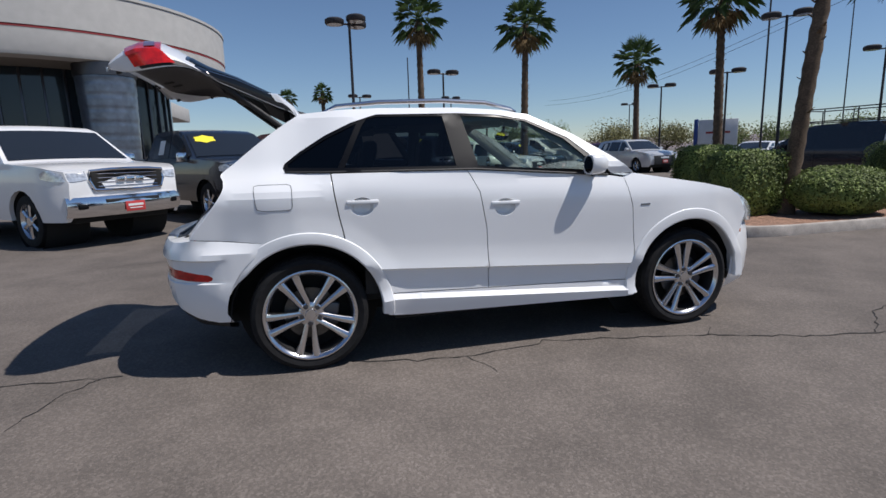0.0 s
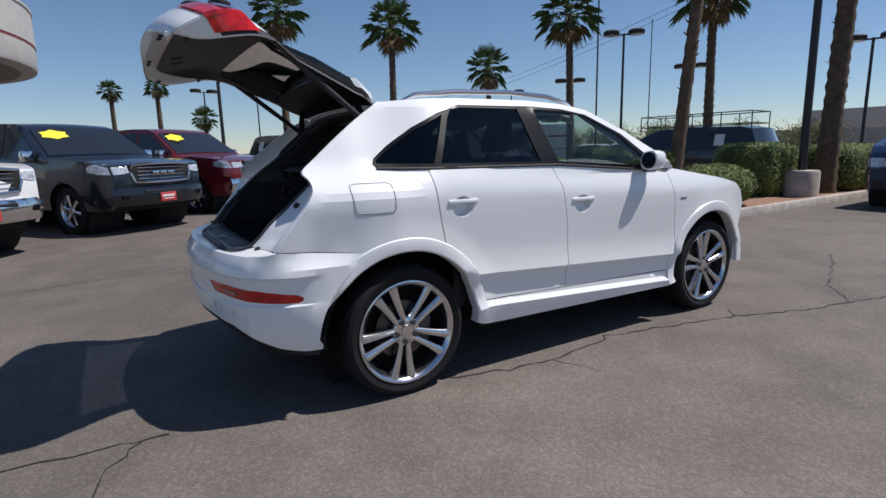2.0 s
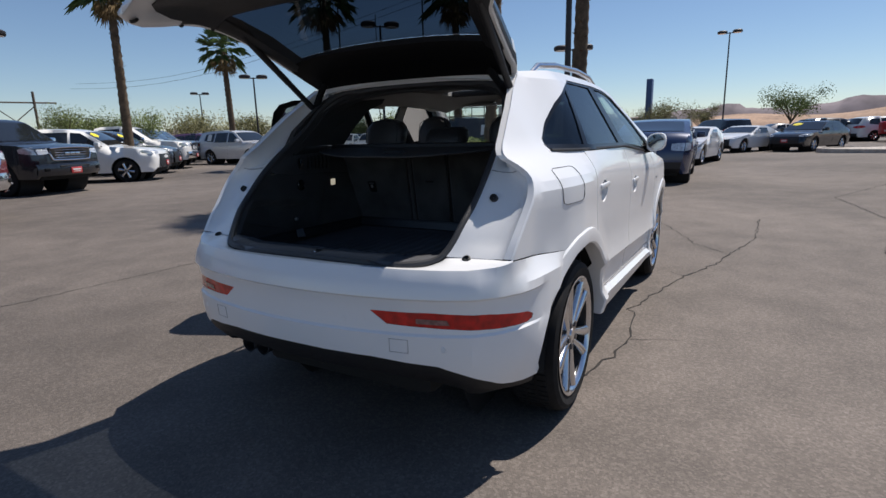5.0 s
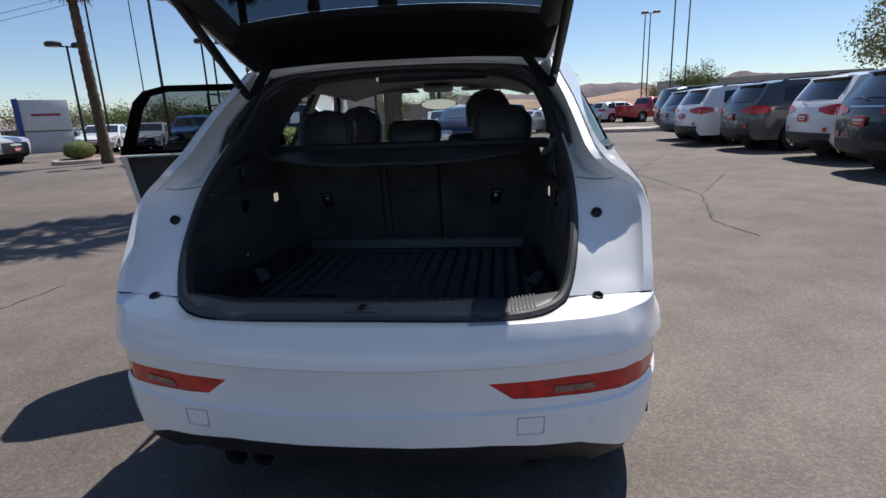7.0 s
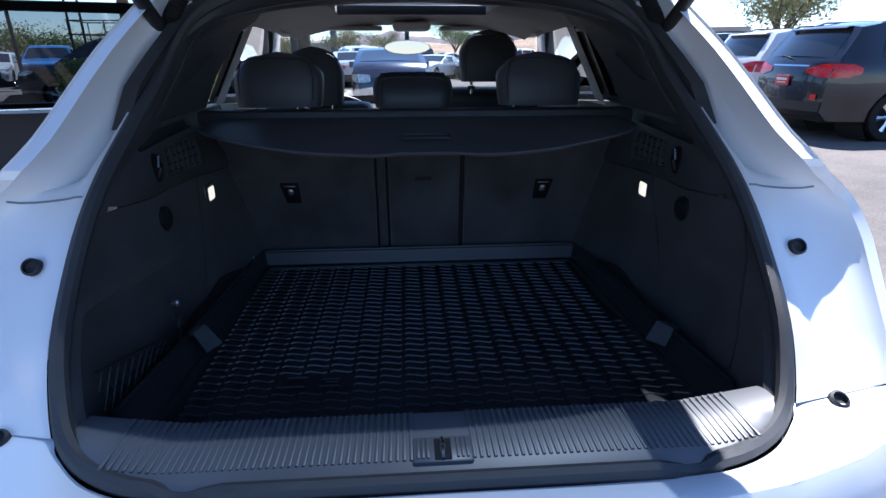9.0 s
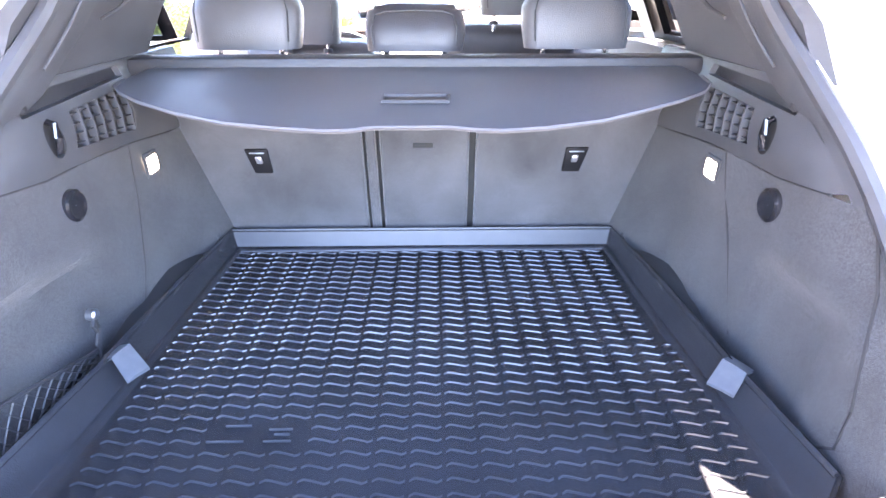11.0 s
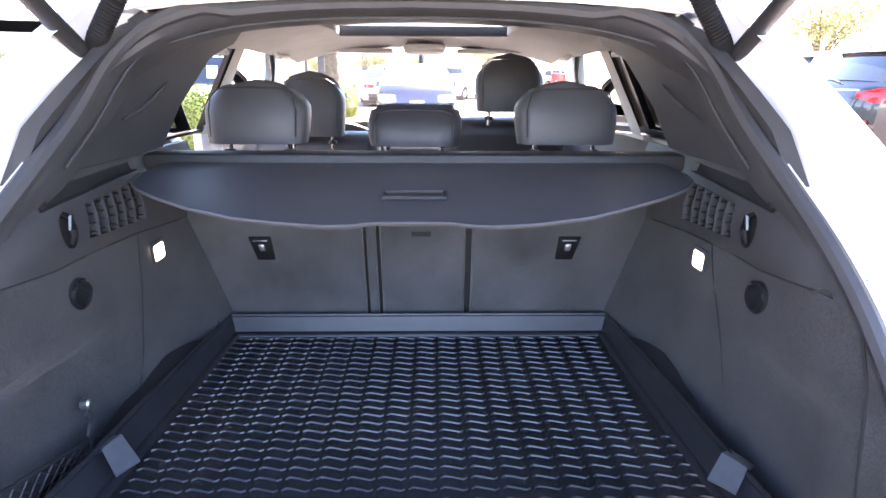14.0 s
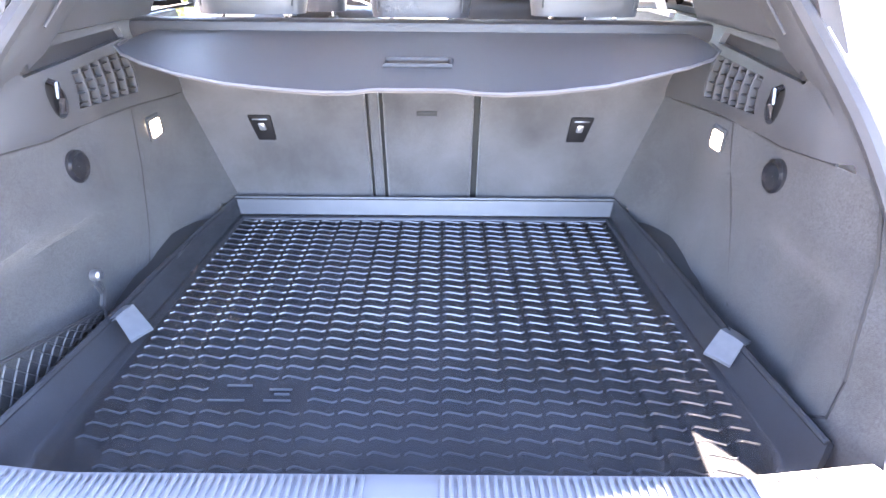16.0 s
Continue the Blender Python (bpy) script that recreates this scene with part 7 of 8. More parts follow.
STUCCO = mat("cream_fascia", (0.45, 0.44, 0.42), 0.75, vary=0.06, scale=3, bump=0.2, bscale=80)
COLUMN_CLAD = mat("column_cladding", (0.17, 0.20, 0.25), 0.28, 0.65, vary=0.25, scale=3)
RED_LINE = mat("fascia_red", (0.28, 0.03, 0.03), 0.6)
DARK_GLASS = mat("shop_glass", (0.02, 0.03, 0.04), 0.05)
TREE_LEAF = mat("tree_leaf", (0.165, 0.205, 0.062), 0.7, vary=0.5, scale=1.5)
OLIVE_LEAF = mat("olive_leaf", (0.24, 0.225, 0.095), 0.7, vary=0.4, scale=1.5)
BARK = mat("bark", (0.12, 0.09, 0.065), 0.95, vary=0.3, scale=10)
EARTH = mat("desert_earth", (0.33, 0.22, 0.15), 0.95, vary=0.25, scale=0.15, fleck=0.25, fscale=2.0)
RIDGE = mat("far_ridge", (0.20, 0.17, 0.18), 1.0, vary=0.25, scale=0.012, fleck=0.2, fscale=0.08)


def kerb_island(pts, label, fill, top=0.15):
    """Raised island with a concrete kerb ring and a filled middle."""
    n = len(pts)
    c = Vector((sum(p[0] for p in pts) / n, sum(p[1] for p in pts) / n))
    ins = [Vector(p) + (c - Vector(p)).normalized() * 0.18 for p in pts]
    bm = bmesh.new()
    rows = []
    for z, lp in ((0.0, [Vector(p) for p in pts]), (top - 0.02, [Vector(p) for p in pts]), (top, [Vector(p) + (c - Vector(p)).normalized() * 0.025 for p in pts]), (top, ins), (top - 0.06, ins)):
        rows.append([(p.x, p.y, z) for p in lp])
    loft(bm, rows, True)
    bmesh.ops.recalc_face_normals(bm, faces=bm.faces[:])
    tagged(part("kerb", bm, CONCRETE), label, "kerb", kind="structure")
    bm = bmesh.new()
    panel(bm, [(p.x, p.y) for p in ins], lambda x, y: Vector((x, y, top - 0.035 + 0.03 * noise.noise(Vector((x * 1.5, y * 1.5, 0))))), 0.35)
    bmesh.ops.recalc_face_normals(bm, faces=bm.faces[:])
    if sum(f.normal.z for f in bm.faces) < 0:
        bmesh.ops.reverse_faces(bm, faces=bm.faces[:])
    tagged(part("planting_bed", bm, fill), "reddish-brown mulch bed inside the kerb", "planting bed", kind="structure")


kerb_island([(5.6, 2.2), (5.9, 1.88), (6.4, 1.78), (9.0, 1.78), (12.0, 1.80), (15.0, 1.85), (18.0, 1.9), (18.4, 2.3), (18.4, 4.4), (18.0, 4.9), (12.0, 4.9), (8.0, 5.0), (6.5, 5.2), (6.0, 5.1), (5.6, 4.7)], "pale concrete kerb round the planting bed", MULCH)
kerb_island([(27.6 + 2.6 * math.cos(a) * 0.8, -7.2 + 2.6 * math.sin(a)) for a in np.linspace(0, 2 * math.pi, 19)[:-1]], "round concrete kerb island", CONCRETE, 0.22)


def leaf_cloud(n, place, size, seed):
    """Many small folded leaves at places and outward ways given by place(rng)."""
    rng = random.Random(seed)
    vv, ff = [], []
    for _ in range(n):
        p, nrm = place(rng)
        nrm = (nrm + Vector((rng.gauss(0, 0.45), rng.gauss(0, 0.45), rng.gauss(0, 0.45)))).normalized()
        a = nrm.orthogonal().normalized()
        a.rotate(Matrix.Rotation(rng.uniform(0, 6.28), 3, nrm))
        b = nrm.cross(a)
        s = size * rng.uniform(0.6, 1.3)
        i = len(vv)
        vv += [p - a * s, p + b * s * 0.42 + nrm * s * 0.18, p + a * s, p - b * s * 0.42 + nrm * s * 0.18]
        ff += [(i, i + 1, i + 2), (i, i + 2, i + 3)]
    return vv, ff


def leaf_part(name, vv, ff, m, parent):
    me = bpy.data.meshes.new(name)
    me.from_pydata([tuple(v) for v in vv], [], ff)
    me.materials.append(m)
    o = new(name, me)
    o.parent = parent
    return o


def hedge(x, y, sx, sy, sz, rnd, label, seed, n=11000):
    """A clipped shrub: rnd 0 is a box, 1 a dome."""
    h = thing("hedge" if rnd < 0.5 else "shrub", label, "hedge" if rnd < 0.5 else "shrub")
    e = 7.0 if rnd < 0.5 else 2.3

    def shape(d):
        q = d / (abs(d.x) ** e + abs(d.y) ** e + abs(d.z) ** e) ** (1 / e)
        w = 1 + 0.05 * noise.noise(d * 3 + Vector((seed, 0, 0))) + 0.05 * noise.noise(d * 9)
        return Vector((q.x * sx / 2 * w, q.y * sy / 2 * w, 0.12 + sz / 2 + q.z * sz / 2 * w))

    # solid dark core under the leaves stands in for the shade inside
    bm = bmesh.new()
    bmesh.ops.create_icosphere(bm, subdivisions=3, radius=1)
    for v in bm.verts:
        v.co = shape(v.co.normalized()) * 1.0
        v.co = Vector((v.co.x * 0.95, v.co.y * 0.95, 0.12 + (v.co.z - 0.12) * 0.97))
    part("core", bm, LEAF_SHADE, h)

    def place(rng):
        while True:
            d = Vector((rng.gauss(0, 1), rng.gauss(0, 1), rng.gauss(0, 1))).normalized()
            if d.z > -0.85:
                break
        return shape(d) * rng.uniform(0.965, 1.02), Vector((d.x / sx, d.y / sy, d.z / sz + 0.25)).normalized()

    vv, ff = leaf_cloud(n, place, 0.027, seed)
    leaf_part("foliage", vv, ff, LEAF, h)
    h.matrix_basis = pose(x, y, 0)
    return h


kerb_island([(18.2 + 2.2 * math.cos(a), 15.9 + 1.1 * math.sin(a)) for a in np.linspace(0, 2 * math.pi, 15)[:-1]], "low kerb island round the palm", MULCH)
hedge(17.6, 16.3, 1.1, 1.0, 0.7, 1.0, "small yellow-green shrub at the palm's foot", 6, 1800)
hedge(7.28, 3.50, 1.0, 1.10, 1.03, 0.0, "clipped box hedge on the mulch bed", 1)
hedge(7.55, 4.65, 0.95, 0.95, 1.13, 0.0, "clipped box hedge at the end of the bed", 2)
hedge(8.35, 2.62, 1.55, 1.35, 0.76, 1.0, "low rounded green shrub beside the hedge", 3)
hedge(11.25, 3.30, 1.6, 1.4, 1.12, 0.0, "clipped box hedge before the black minivan", 4)
hedge(13.9, 2.75, 2.2, 1.3, 1.05, 0.0, "clipped box hedge beyond the lamp base", 5)


# palms
def fan(bm, base, way, droop, ln, rng, blades=13):
    """One fan leaf: a stalk and a spray of narrow blades."""
    way = way.normalized()
    tip = base + way * ln * 0.55 + Vector((0, 0, -droop * 0.25))
    tube(bm, [base, base.lerp(tip, 0.5) + Vector((0, 0, 0.05)), tip], [0.022, 0.016, 0.012], 4, False)
    out = (tip - base).normalized()
    sidev = out.cross(Vector((0, 0, 1))).normalized()
    up = sidev.cross(out)
    for k in range(blades):
        a = radians(-78 + 156 * k / (blades - 1)) + rng.uniform(-0.05, 0.05)
        d = out * math.cos(a) + sidev * math.sin(a) + up * 0.15
        l = ln * 0.55 * (0.75 + 0.25 * math.cos(a)) * rng.uniform(0.85, 1.1)
        m = tip + d * l * 0.55
        e = tip + d * l + Vector((0, 0, -droop * (0.25 + 0.3 * rng.random())))
        s = d.cross(up).normalized() * 0.028
        v = [bm.verts.new(p) for p in (tip, m + s, e, m - s)]
        bm.faces.new((v[0], v[1], v[2]))
        bm.faces.new((v[0], v[2], v[3]))


def palm_meshes(seed):
    rng = random.Random(seed)
    bm = bmesh.new()
    for i in range(34):
        az = i * 2.4 + rng.uniform(-0.2, 0.2)
        el = radians(78 - 105 * (i / 33) + rng.uniform(-8, 8))
        way = Vector((math.cos(az) * math.cos(el), math.sin(az) * math.cos(el), math.sin(el)))
        fan(bm, Vector((0, 0, 0.1 * (1 - i / 33))) + way * 0.05, way, 0.25 + 0.5 * (i / 33), 1.25 * rng.uniform(0.85, 1.1), rng)
    crown = part("crown", bm, FROND, smooth=False)
    bm = bmesh.new()
    for i in range(22):
        az = i * 2.4 + 1
        el = radians(-35 - 45 * (i / 21) + rng.uniform(-8, 8))
        way = Vector((math.cos(az) * math.cos(el), math.sin(az) * math.cos(el), math.sin(el)))
        fan(bm, Vector((0, 0, -0.12 - 0.3 * (i / 21))) + Vector((math.cos(az), math.sin(az), 0)) * 0.13, way, 0.35, 0.8 * rng.uniform(0.8, 1.1), rng, 7)
    skirt = part("dry_skirt", bm, DRY, smooth=False)
    r = (crown.data, skirt.data)
    bpy.data.objects.remove(crown)
    bpy.data.objects.remove(skirt)
    return r


PALMS = [palm_meshes(11), palm_meshes(12)]


def palm(x, y, h, r, lean=(0, 0), var=0, size=1.0):
    p = thing("palm_tree", "tall fan palm with a rough brown trunk and green crown", "palm tree", "palm trees")
    bm = bmesh.new()
    rng = random.Random(int(x * 100))
    pts, rad = [], []
    n = int(h * 7)
    for i in range(n + 1):
        t = i / n
        pts.append((lean[0] * t, lean[1] * t, h * t))
        rad.append(r * (1.25 - 0.2 * min(1, t * 6) - 0.30 * t) * (1.0 + (0.07 if i % 2 else -0.05) + rng.uniform(-0.03, 0.03)))
    tube(bm, pts, rad, 14)
    tr = part("trunk", bm, TRUNK, p)
    bm = bmesh.new()
    for i in range(int(h * 9)):
        t = rng.random() ** 0.6
        a = rng.uniform(0, 6.28)
        rr = r * (1.1 - 0.3 * t)
        c = Vector((lean[0] * t + rr * math.cos(a), lean[1] * t + rr * math.sin(a), h * t))
        o = Vector((math.cos(a), math.sin(a), 0.6)) * rng.uniform(0.05, 0.11)
        s = Vector((-math.sin(a), math.cos(a), 0)) * 0.035
        v = [bm.verts.new(q) for q in (c - s, c + s, c + o + s * 0.4, c + o - s * 0.4)]
        bm.faces.new(v)
    tagged(part("leaf_bases", bm, TRUNK, tr), kind="stuff")
    for nm, me in zip(("crown", "dry_skirt"), PALMS[var]):
        o = new(nm, me)
        o.parent = p
        o.matrix_basis = pose(lean[0], lean[1], h, 0, 0, rng.uniform(0, 360)) @ Matrix.Diagonal((size, size, size, 1))
    p.matrix_basis = pose(x, y, 0)
    return p


palm(5.75, 21.1, 7.4, 0.17, (0, 0.2), 0)
palm(10.0, 19.0, 6.75, 0.17, (0.1, 0), 1)
palm(20.5, 25.6, 6.45, 0.19, (-0.15, 0), 0, 1.15)
palm(16.4, 14.2, 6.9, 0.18, (-0.1, 0.15), 1, 1.1)
palm(7.70, 3.02, 9.0, 0.115, (1.0, -0.1), 0, 1.2)
palm(19.2, 9.5, 7.0, 0.19, (-0.2, 0), 1, 1.1)
palm(12.4, 2.45, 8.6, 0.20, (0.5, 0), 1, 1.1)
palm(-0.6, 41.0, 5.9, 0.17, (0, 0), 0, 0.62)
palm(1.94, 36.8, 5.85, 0.17, (0, 0), 1, 0.62)
palm(4.1, 33.0, 3.6, 0.15, (0, 0), 0, 0.62)


# car-park lamps
def street_lamp(x, y, h, turn=0.0, heads=2, base=False, r=0.06):
    p = thing("street_lamp", "dark bronze car-park lamp with %s" % ("three flat round heads" if heads == 3 else "two flat round heads" if heads == 2 else "plain tall pole"), "lamp post", "car-park lamps")
    bm = bmesh.new()
    tube(bm, [(0, 0, 0.0), (0, 0, h)], [r, r * 0.72], 10)
    part("pole", bm, POLE, p)
    if heads:
        spots = [(0.48 * math.cos(2 * math.pi * k / heads), 0.48 * math.sin(2 * math.pi * k / heads)) for k in range(heads)]
        for hx, hy in spots:
            bm = bmesh.new()
            tube(bm, [(0, 0, h - 0.04), (hx * 0.62, hy * 0.62, h - 0.04)], 0.032, 6)
            part("arm", bm, POLE, p)
            bm = bmesh.new()
            lathe(bm, [(0.001, 0.15), (0.25, 0.14), (0.32, 0.09), (0.32, -0.02), (0.29, -0.06), (0.001, -0.06)], 20, "z", (hx, hy, h))
            hd = part("lamp_head", bm, POLE, p)
            bm = bmesh.new()
            lathe(bm, [(0.26, -0.062), (0.001, -0.066)], 16, "z", (hx, hy, h))
            part("lens", bm, CLEAR_LENS, hd)
    if base:
        bm = bmesh.new()
        lathe(bm, [(0.34, 0.0), (0.34, 0.62), (0.32, 0.66), (0.12, 0.665), (0.001, 0.665)], 28, "z")
        part("concrete_base", bm, CONCRETE, p, "round concrete footing")
    p.matrix_basis = pose(x, y, 0, 0, 0, turn)
    return p


street_lamp(1.92, 14.85, 5.65, 52, 3)
street_lamp(6.9, 21.4, 5.05, 10)
street_lamp(4.2, 33.0, 5.2, 10)
street_lamp(20.2, 18.1, 4.75, -40)
street_lamp(16.9, 11.9, 5.70, -45)
street_lamp(24.0, 13.6, 5.1, -50)
street_lamp(20.8, 4.9, 4.6, -70)
street_lamp(31.0, 42.0, 5.4, -30)
street_lamp(11.3, 2.42, 8.5, -60, 2, True, 0.085)
street_lamp(20.9, 23.9, 4.8, -40)
street_lamp(42.5, -0.3, 7.8, 85)
street_lamp(50.0, -13.6, 9.2, 80)
street_lamp(51.0, -13.4, 9.4, 80, 0)
street_lamp(43.0, -13.6, 13.0, 80, 0)
street_lamp(44.0, -15.0, 13.0, 80, 0)
street_lamp(45.3, 32.2, 13.4, 0, 0)
street_lamp(25.0, 20.6, 10.5, 0, 0)
street_lamp(27.0, 15.8, 10.5, 0, 0)
street_lamp(9.0, 40.0, 9.0, 0, 0)
street_lamp(12.0, 38.0, 5.6, 10)


# round-fronted dealership
def dealership():
    b = thing("dealership_building", "round-fronted cream showroom with a red stripe and dark glass", "building")
    cx, cy, R = -11.2, 24.15, 8.0
    n = 64

    def drum(prof, m, name, label=""):
        bm = bmesh.new()
        lathe(bm, prof, n, "z", (cx, cy, 0))
        bmesh.ops.recalc_face_normals(bm, faces=bm.faces[:])
        return part(name, bm, m, b, label)

    drum([(R - 0.6, 4.78), (R - 0.05, 4.82), (R, 4.95), (R, 5.62)], STUCCO, "fascia_lower")
    drum([(R + 0.002, 5.62), (R + 0.002, 5.66)], STUCCO, "fascia_joint")
    drum([(R + 0.012, 5.66), (R + 0.012, 5.74)], RED_LINE, "red_stripe")
    drum([(R + 0.03, 5.74), (R + 0.03, 6.98), (R + 0.07, 7.0), (R + 0.07, 7.1), (R - 0.4, 7.12)], STUCCO, "fascia")
    drum([(R - 0.5, 4.79), (0.01, 4.79)], mat("soffit", (0.21, 0.19, 0.17), 0.8), "soffit")
    drum([(R - 0.4, 7.05), (0.01, 7.15)], STUCCO, "roof")
    drum([(R - 2.6, 0.0), (R - 2.6, 4.8)], DARK_GLASS, "shop_window", "dark reflecting showroom glass")
    for k in range(26):
        a = radians(180 + 180 * k / 25)
        bm = bmesh.new()
        m = Matrix.Translation((cx + (R - 2.58) * math.cos(a), cy + (R - 2.58) * math.sin(a), 0)) @ Matrix.Rotation(a, 4, "Z")
        box(bm, -0.04, 0.05, -0.04, 0.04, 0, 4.79, 0.01, m)
        part("mullion", bm, DARK_ALLOY, b)
    for a in (-50, -96, -135):
        bm = bmesh.new()
        c = Vector((cx + (R - 1.0) * math.cos(radians(a)), cy + (R - 1.0) * math.sin(radians(a)), 0))
        lathe(bm, [(0.82, 0.0)] + [(0.82 + 0.038 * 0.08 * k - (0.014 if k % 6 == 4 else 0.0), 0.08 * k) for k in range(1, 55)] + [(0.985, 4.36)], 28, "z", c)
        column = part("column", bm, COLUMN_CLAD, b, "blue-grey metal-clad column")
        bm = bmesh.new()
        lathe(bm, [(0.97, 4.35), (1.02, 4.37), (1.03, 4.8)], 28, "z", c)
        part("capital", bm, DARK_ALLOY, column, "dark metal collar")
    bm = bmesh.new()
    box(bm, -14.0, -7.7, 33.6, 40.0, 4.1, 5.05, 0.05)
    part("side_canopy", bm, STUCCO, b)
    for x in (-13.4, -8.2):
        bm = bmesh.new()
        tube(bm, [(x, 34.2, 0), (x, 34.2, 4.15)], 0.16, 10)
        part("canopy_post", bm, POLE, b)


dealership()


# monument sign
sg_ob = thing("sign_board", "pale two-panel sign board with a blue edge post", "sign")
bm = bmesh.new()
box(bm, -1.15, 1.15, -0.12, 0.12, 1.25, 2.95, 0.03)
part("upper_panel", bm, mat("sign_panel", (0.55, 0.56, 0.58), 0.5, vary=0.08, scale=2), sg_ob)
bm = bmesh.new()
box(bm, -1.15, 1.15, -0.12, 0.12, 0.0, 1.18, 0.03)
part("lower_panel", bm, mat("sign_panel_low", (0.48, 0.49, 0.50), 0.5, vary=0.08, scale=2), sg_ob)
bm = bmesh.new()
box(bm, -1.42, -1.16, -0.16, 0.16, 0, 3.0, 0.02)
part("edge_post", bm, mat("sign_blue", (0.02, 0.05, 0.22), 0.4), sg_ob)
bm = bmesh.new()
box(bm, -0.7, 0.7, -0.126, -0.118, 2.05, 2.18, 0.0)
part("print_bar", bm, RED_LINE, sg_ob)
sg_ob.matrix_basis = pose(26.5, 25.5, 0, 0, 0, -40)


# far trees
def tree(x, y, h, w, m, seed, n=6500, bare=0.35):
    rng = random.Random(seed)
    t = thing("tree", "desert tree with a thin trunk and feathery crown", "tree", "far trees")
    bm = bmesh.new()
    tips = []
    trunk_h = h * bare
    tube(bm, [(0, 0, 0), (0.05 * h, 0, trunk_h * 0.6), (0.02 * h, 0.03 * h, trunk_h)], [0.035 * h, 0.026 * h, 0.02 * h], 8)
    for i in range(9):
        a = i * 2.4 + rng.uniform(-0.3, 0.3)
        rr = w / 2 * rng.uniform(0.35, 0.85)
        e = Vector((rr * math.cos(a), rr * math.sin(a), h * rng.uniform(0.6, 0.92)))
        b0 = Vector((0.02 * h, 0.03 * h, trunk_h * rng.uniform(0.8, 1)))
        tube(bm, [b0, b0.lerp(e, 0.5) + Vector((0, 0, 0.04 * h)), e], [0.013 * h, 0.009 * h, 0.003 * h], 5)
        tips.append((e, w * rng.uniform(0.16, 0.28)))
        tips.append((b0.lerp(e, 0.65) + Vector((rng.uniform(-0.1, 0.1) * w, rng.uniform(-0.1, 0.1) * w, 0.05 * h)), w * rng.uniform(0.13, 0.22)))
    part("trunk", bm, BARK, t)

    def place(r):
        c, q = r.choice(tips)
        d = Vector((r.gauss(0, 1), r.gauss(0, 1), r.gauss(0, 0.75))).normalized()
        return c + d * q * (r.random() ** 0.4), d

    vv, ff = leaf_cloud(n, place, 0.018 * max(h, w), seed)
    leaf_part("crown", vv, ff, m, t)
    t.matrix_basis = pose(x, y, 0, 0, 0, rng.uniform(0, 360))
    return t


for i, (x, y, h, w, m) in enumerate(((26.5, 37.5, 4.2, 6.5, OLIVE_LEAF), (31.0, 36.5, 4.4, 6.5, OLIVE_LEAF), (34.0, 33.0, 4.0, 6.0, OLIVE_LEAF), (37.0, 29.5, 3.8, 6.0, TREE_LEAF), (41, 27.0, 3.8, 7.0, TREE_LEAF), (46, 25, 4.0, 7.0, TREE_LEAF), (52, 20, 4.0, 7.0, OLIVE_LEAF),
                                 (22.0, 44.0, 4.6, 6.0, TREE_LEAF), (17.5, 38.0, 4.8, 4.5, TREE_LEAF), (60, 12, 4.0, 6.0, OLIVE_LEAF), (61, 6.5, 4.4, 6.0, OLIVE_LEAF), (64, 2.5, 4.0, 5.0, OLIVE_LEAF), (62, -6.0, 5.4, 6.6, TREE_LEAF), (52, -18.5, 5.6, 6.0, TREE_LEAF),
                                 (26.5, -19.0, 6.4, 6.6, OLIVE_LEAF), (14.2, 24.8, 3.6, 3.4, TREE_LEAF), (28, 27.0, 3.4, 4.5, TREE_LEAF), (75, -22, 4.5, 7, OLIVE_LEAF))):
    tree(x, y, h * (0.76 if y > 8 else 0.92), w * 0.82, m, 40 + i, 4200)

# earth bank, walls, ridges
bm = bmesh.new()
rows = []
for i in range(61):
    a = radians(26 - 80 * i / 60)
    hh = 2.4 + 1.2 * noise.noise(Vector((i * 0.17, 0.3, 0))) + 0.03 * i
    rows.append([(d * math.cos(a), d * math.sin(a), z) for d, z in ((72, -0.05), (80, hh * 0.5), (92, hh), (115, hh * 1.05), (130, -0.05))])
loft(bm, rows)
for f in bm.faces:
    if f.normal.z < 0:
        f.normal_flip()
tagged(part("earth_bank", bm, EARTH), "bare tan desert slope beyond the car park", "ground", kind="structure")


def ridge(name, d, a0, a1, hs, seed, m):
    bm = bmesh.new()
    rows = []
    n = 160
    for i in range(n + 1):
        a = radians(a0 + (a1 - a0) * i / n)
        h = hs * (0.55 + 0.45 * noise.noise(Vector((i * 0.05, seed, 0))) + 0.14 * noise.noise(Vector((i * 0.23, seed, 1))) + 0.05 * noise.noise(Vector((i * 0.8, seed, 2))))
        h *= min(1, i / 12, (n - i) / 12)
        rows.append([(q * math.cos(a), q * math.sin(a), z) for q, z in ((d, -0.5), (d * 1.02, h * 0.6), (d * 1.06, h), (d * 1.12, h * 0.5), (d * 1.2, -0.5))])
    loft(bm, rows)
    bmesh.ops.recalc_face_normals(bm, faces=bm.faces[:])
    tagged(part(name, bm, m), "hazy purple-brown desert hills on the horizon", "hills", kind="structure")


ridge("backdrop_hills", 520, 25, -60, 34, 3.0, RIDGE)
ridge("backdrop_low_hills", 640, 75, 15, 20, 8.0, RIDGE)
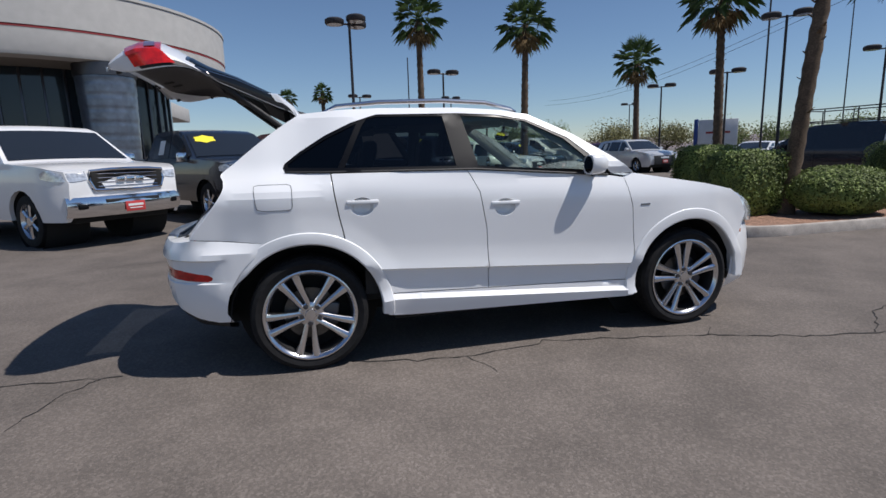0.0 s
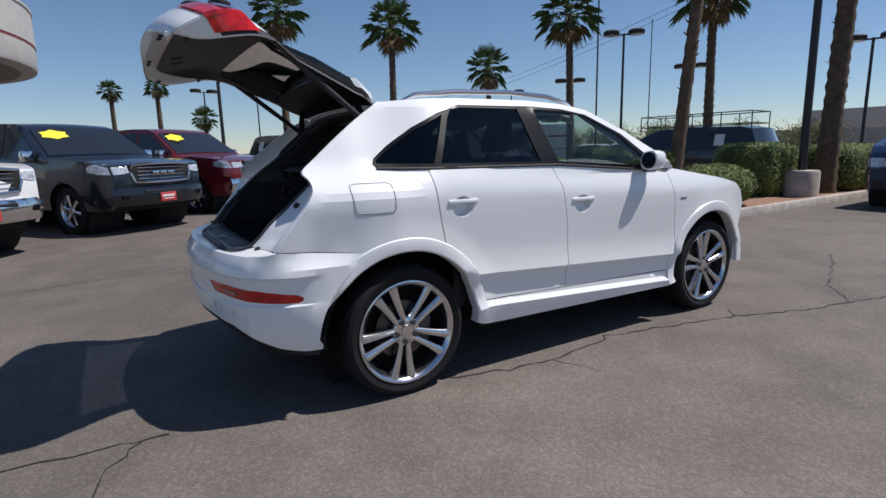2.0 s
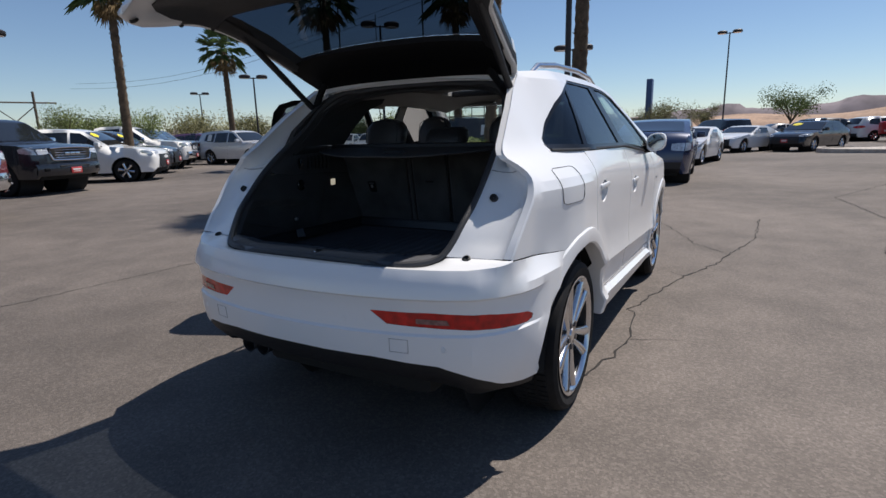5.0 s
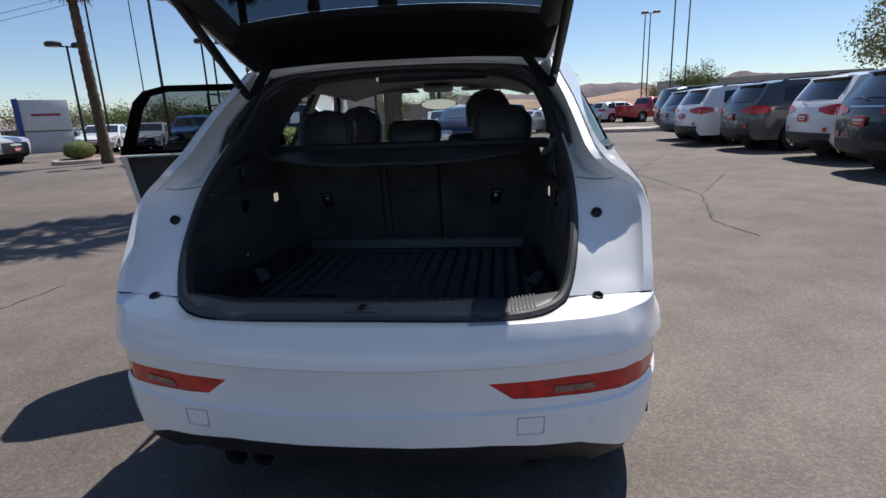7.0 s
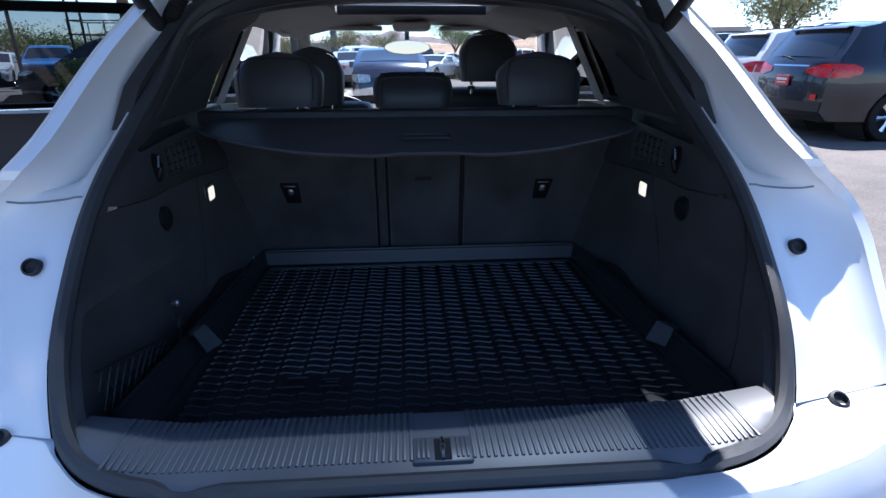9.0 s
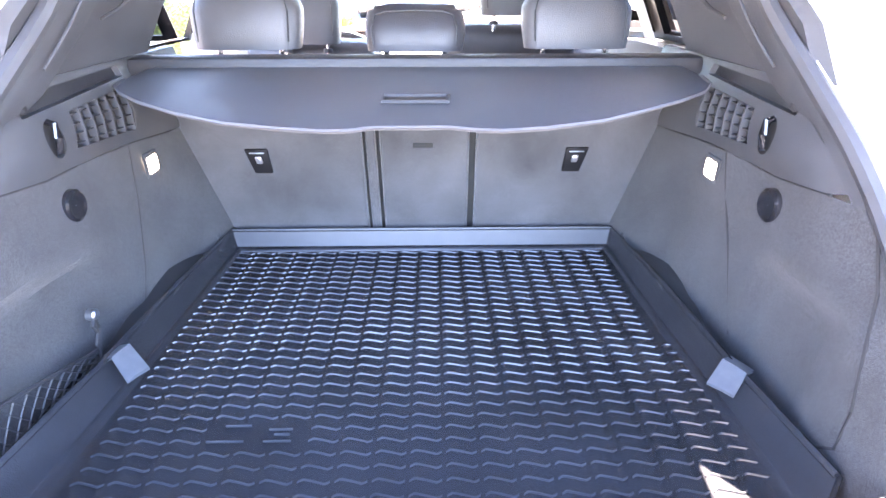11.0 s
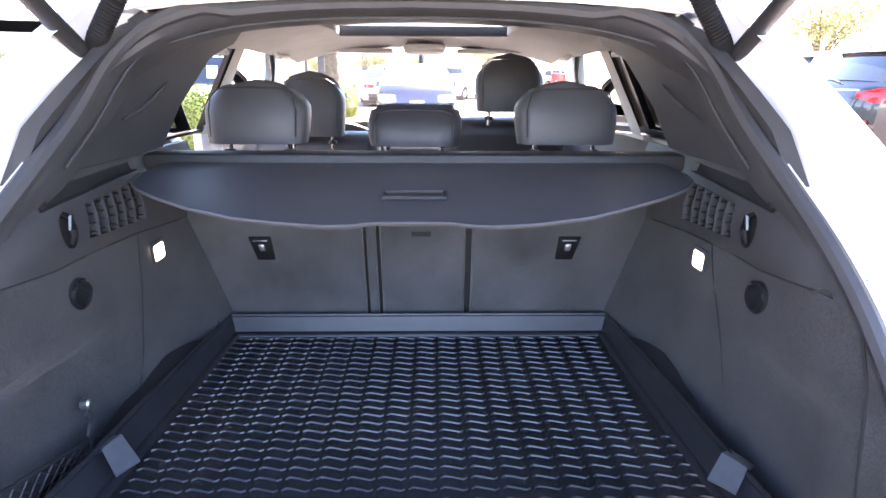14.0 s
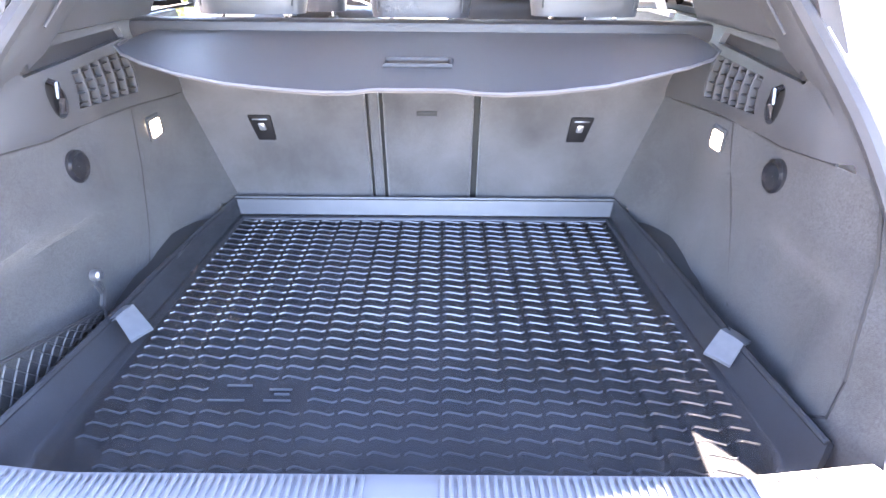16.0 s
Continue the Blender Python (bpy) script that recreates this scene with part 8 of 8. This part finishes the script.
for x0, y0, ln, h, a, c, lb in ((66, 18, 26, 2.6, 100, (0.42, 0.36, 0.30), "long tan block wall"), (78, 24, 14, 5.0, 100, (0.45, 0.42, 0.38), "low beige flat-roofed building"), (70, -32, 22, 4.2, 60, (0.45, 0.38, 0.32), "low tan flat-roofed building")):
    bm = bmesh.new()
    box(bm, -ln / 2, ln / 2, -0.15 if h < 3 else -4, 0.15 if h < 3 else 4, 0, h, 0.03)
    wob = part("far_wall" if h < 3 else "far_building", bm, mat("far_wall_paint", c, 0.9, vary=0.1, scale=0.5))
    wob.matrix_basis = pose(x0, y0, 0, 0, 0, a)
    tagged(wob, lb, "wall" if h < 3 else "building")
# blue-topped pylon sign and timber power frame
bm = bmesh.new()
box(bm, -0.6, 0.6, -0.3, 0.3, 0, 6.6, 0.05)
py = part("pylon_sign", bm, mat("pylon_blue", (0.05, 0.09, 0.20), 0.5, vary=0.05, scale=1))
py.matrix_basis = pose(62, 7.6, 0)
tagged(py, "tall dark blue pylon sign far off", "sign")
pf = thing("power_pole", "timber H-frame power pole with a crossarm", "power pole")
for sx in (-2.0, 2.0):
    bm = bmesh.new()
    tube(bm, [(sx, 0, 0), (sx, 0, 7.5)], 0.14, 8)
    part("pole", bm, BARK, pf)
bm = bmesh.new()
tube(bm, [(-4.2, 0, 6.2), (4.2, 0, 6.2)], 0.1, 6)
part("crossarm", bm, BARK, pf)
for a, b in (((-2, 0, 2.2), (2, 0, 5.8)), ((2, 0, 2.2), (-2, 0, 5.8))):
    bm = bmesh.new()
    tube(bm, [a, b], 0.06, 5)
    part("brace", bm, BARK, pf)
pf.matrix_basis = pose(30, 74, 0, 0, 0, -20)
for k, dz in ((0, 0.0), (1, 0.9)):
    bm = bmesh.new()
    tube(bm, [(50 - 10 * t * 1.2 + k, 100 - 78 * t, 10.5 + dz + 1.5 * t - 2.2 * math.sin(math.pi * t)) for t in np.linspace(0, 1, 13)], 0.018, 5)
    tagged(part("power_cable", bm, DARK), "thin overhead power cable across the sky", "cable")


# cracks in the asphalt: thin ribbons pressed into the surface
CRACK = mat("crack_dirt", (0.030, 0.027, 0.025), 0.95, vary=0.3, scale=20)
def crack(pts, w, seed):
    rng = random.Random(seed)
    bm = bmesh.new()
    path = []
    for (x0, y0), (x1, y1) in zip(pts, pts[1:]):
        n = max(2, int(math.hypot(x1 - x0, y1 - y0) / 0.06))
        for i in range(n):
            t = i / n
            path.append(Vector((x0 + (x1 - x0) * t + rng.gauss(0, 0.012), y0 + (y1 - y0) * t + rng.gauss(0, 0.012), 0.004)))
            path[-1].z += lot_z(path[-1].x, path[-1].y)
    rows = []
    for i, p in enumerate(path):
        d = (path[min(i + 1, len(path) - 1)] - path[max(0, i - 1)]).normalized()
        s = Vector((-d.y, d.x, 0)) * w * rng.uniform(0.35, 1.3)
        rows.append([p + s, p - s])
    loft(bm, rows)
    for f in bm.faces:
        if f.normal.z < 0:
            f.normal_flip()
    tagged(part("asphalt_crack", bm, CRACK), "dark jagged crack in the asphalt", "crack", kind="structure")


crack([(-2.6, -0.62), (-1.8, -0.52), (-1.2, -0.57), (-1.06, -0.56)], 0.006, 1)
crack([(0.2, -0.80), (0.93, -0.97), (1.52, -0.87), (2.1, -1.0), (2.62, -1.13), (3.2, -1.38), (3.65, -1.46), (4.6, -1.7), (6.2, -1.8)], 0.006, 2)
crack([(3.65, -1.46), (4.1, -1.1), (4.7, -0.9), (5.6, -0.5)], 0.004, 3)
crack([(0.93, -0.97), (1.05, -1.3)], 0.004, 4)
crack([(3.4, -2.93), (4.2, -2.8), (6.0, -3.3), (8.0, -4.4)], 0.006, 5)
crack([(-1.24, -0.57), (-1.35, -0.75), (-1.5, -1.2)], 0.004, 6)
crack([(6.0, -3.3), (9.0, -3.0), (12.0, -4.5)], 0.007, 7)
crack([(-2.5, 3.2), (-0.5, 3.6), (2.0, 3.4)], 0.005, 8)
crack([(2.6, -1.13), (2.75, -0.95)], 0.004, 9)
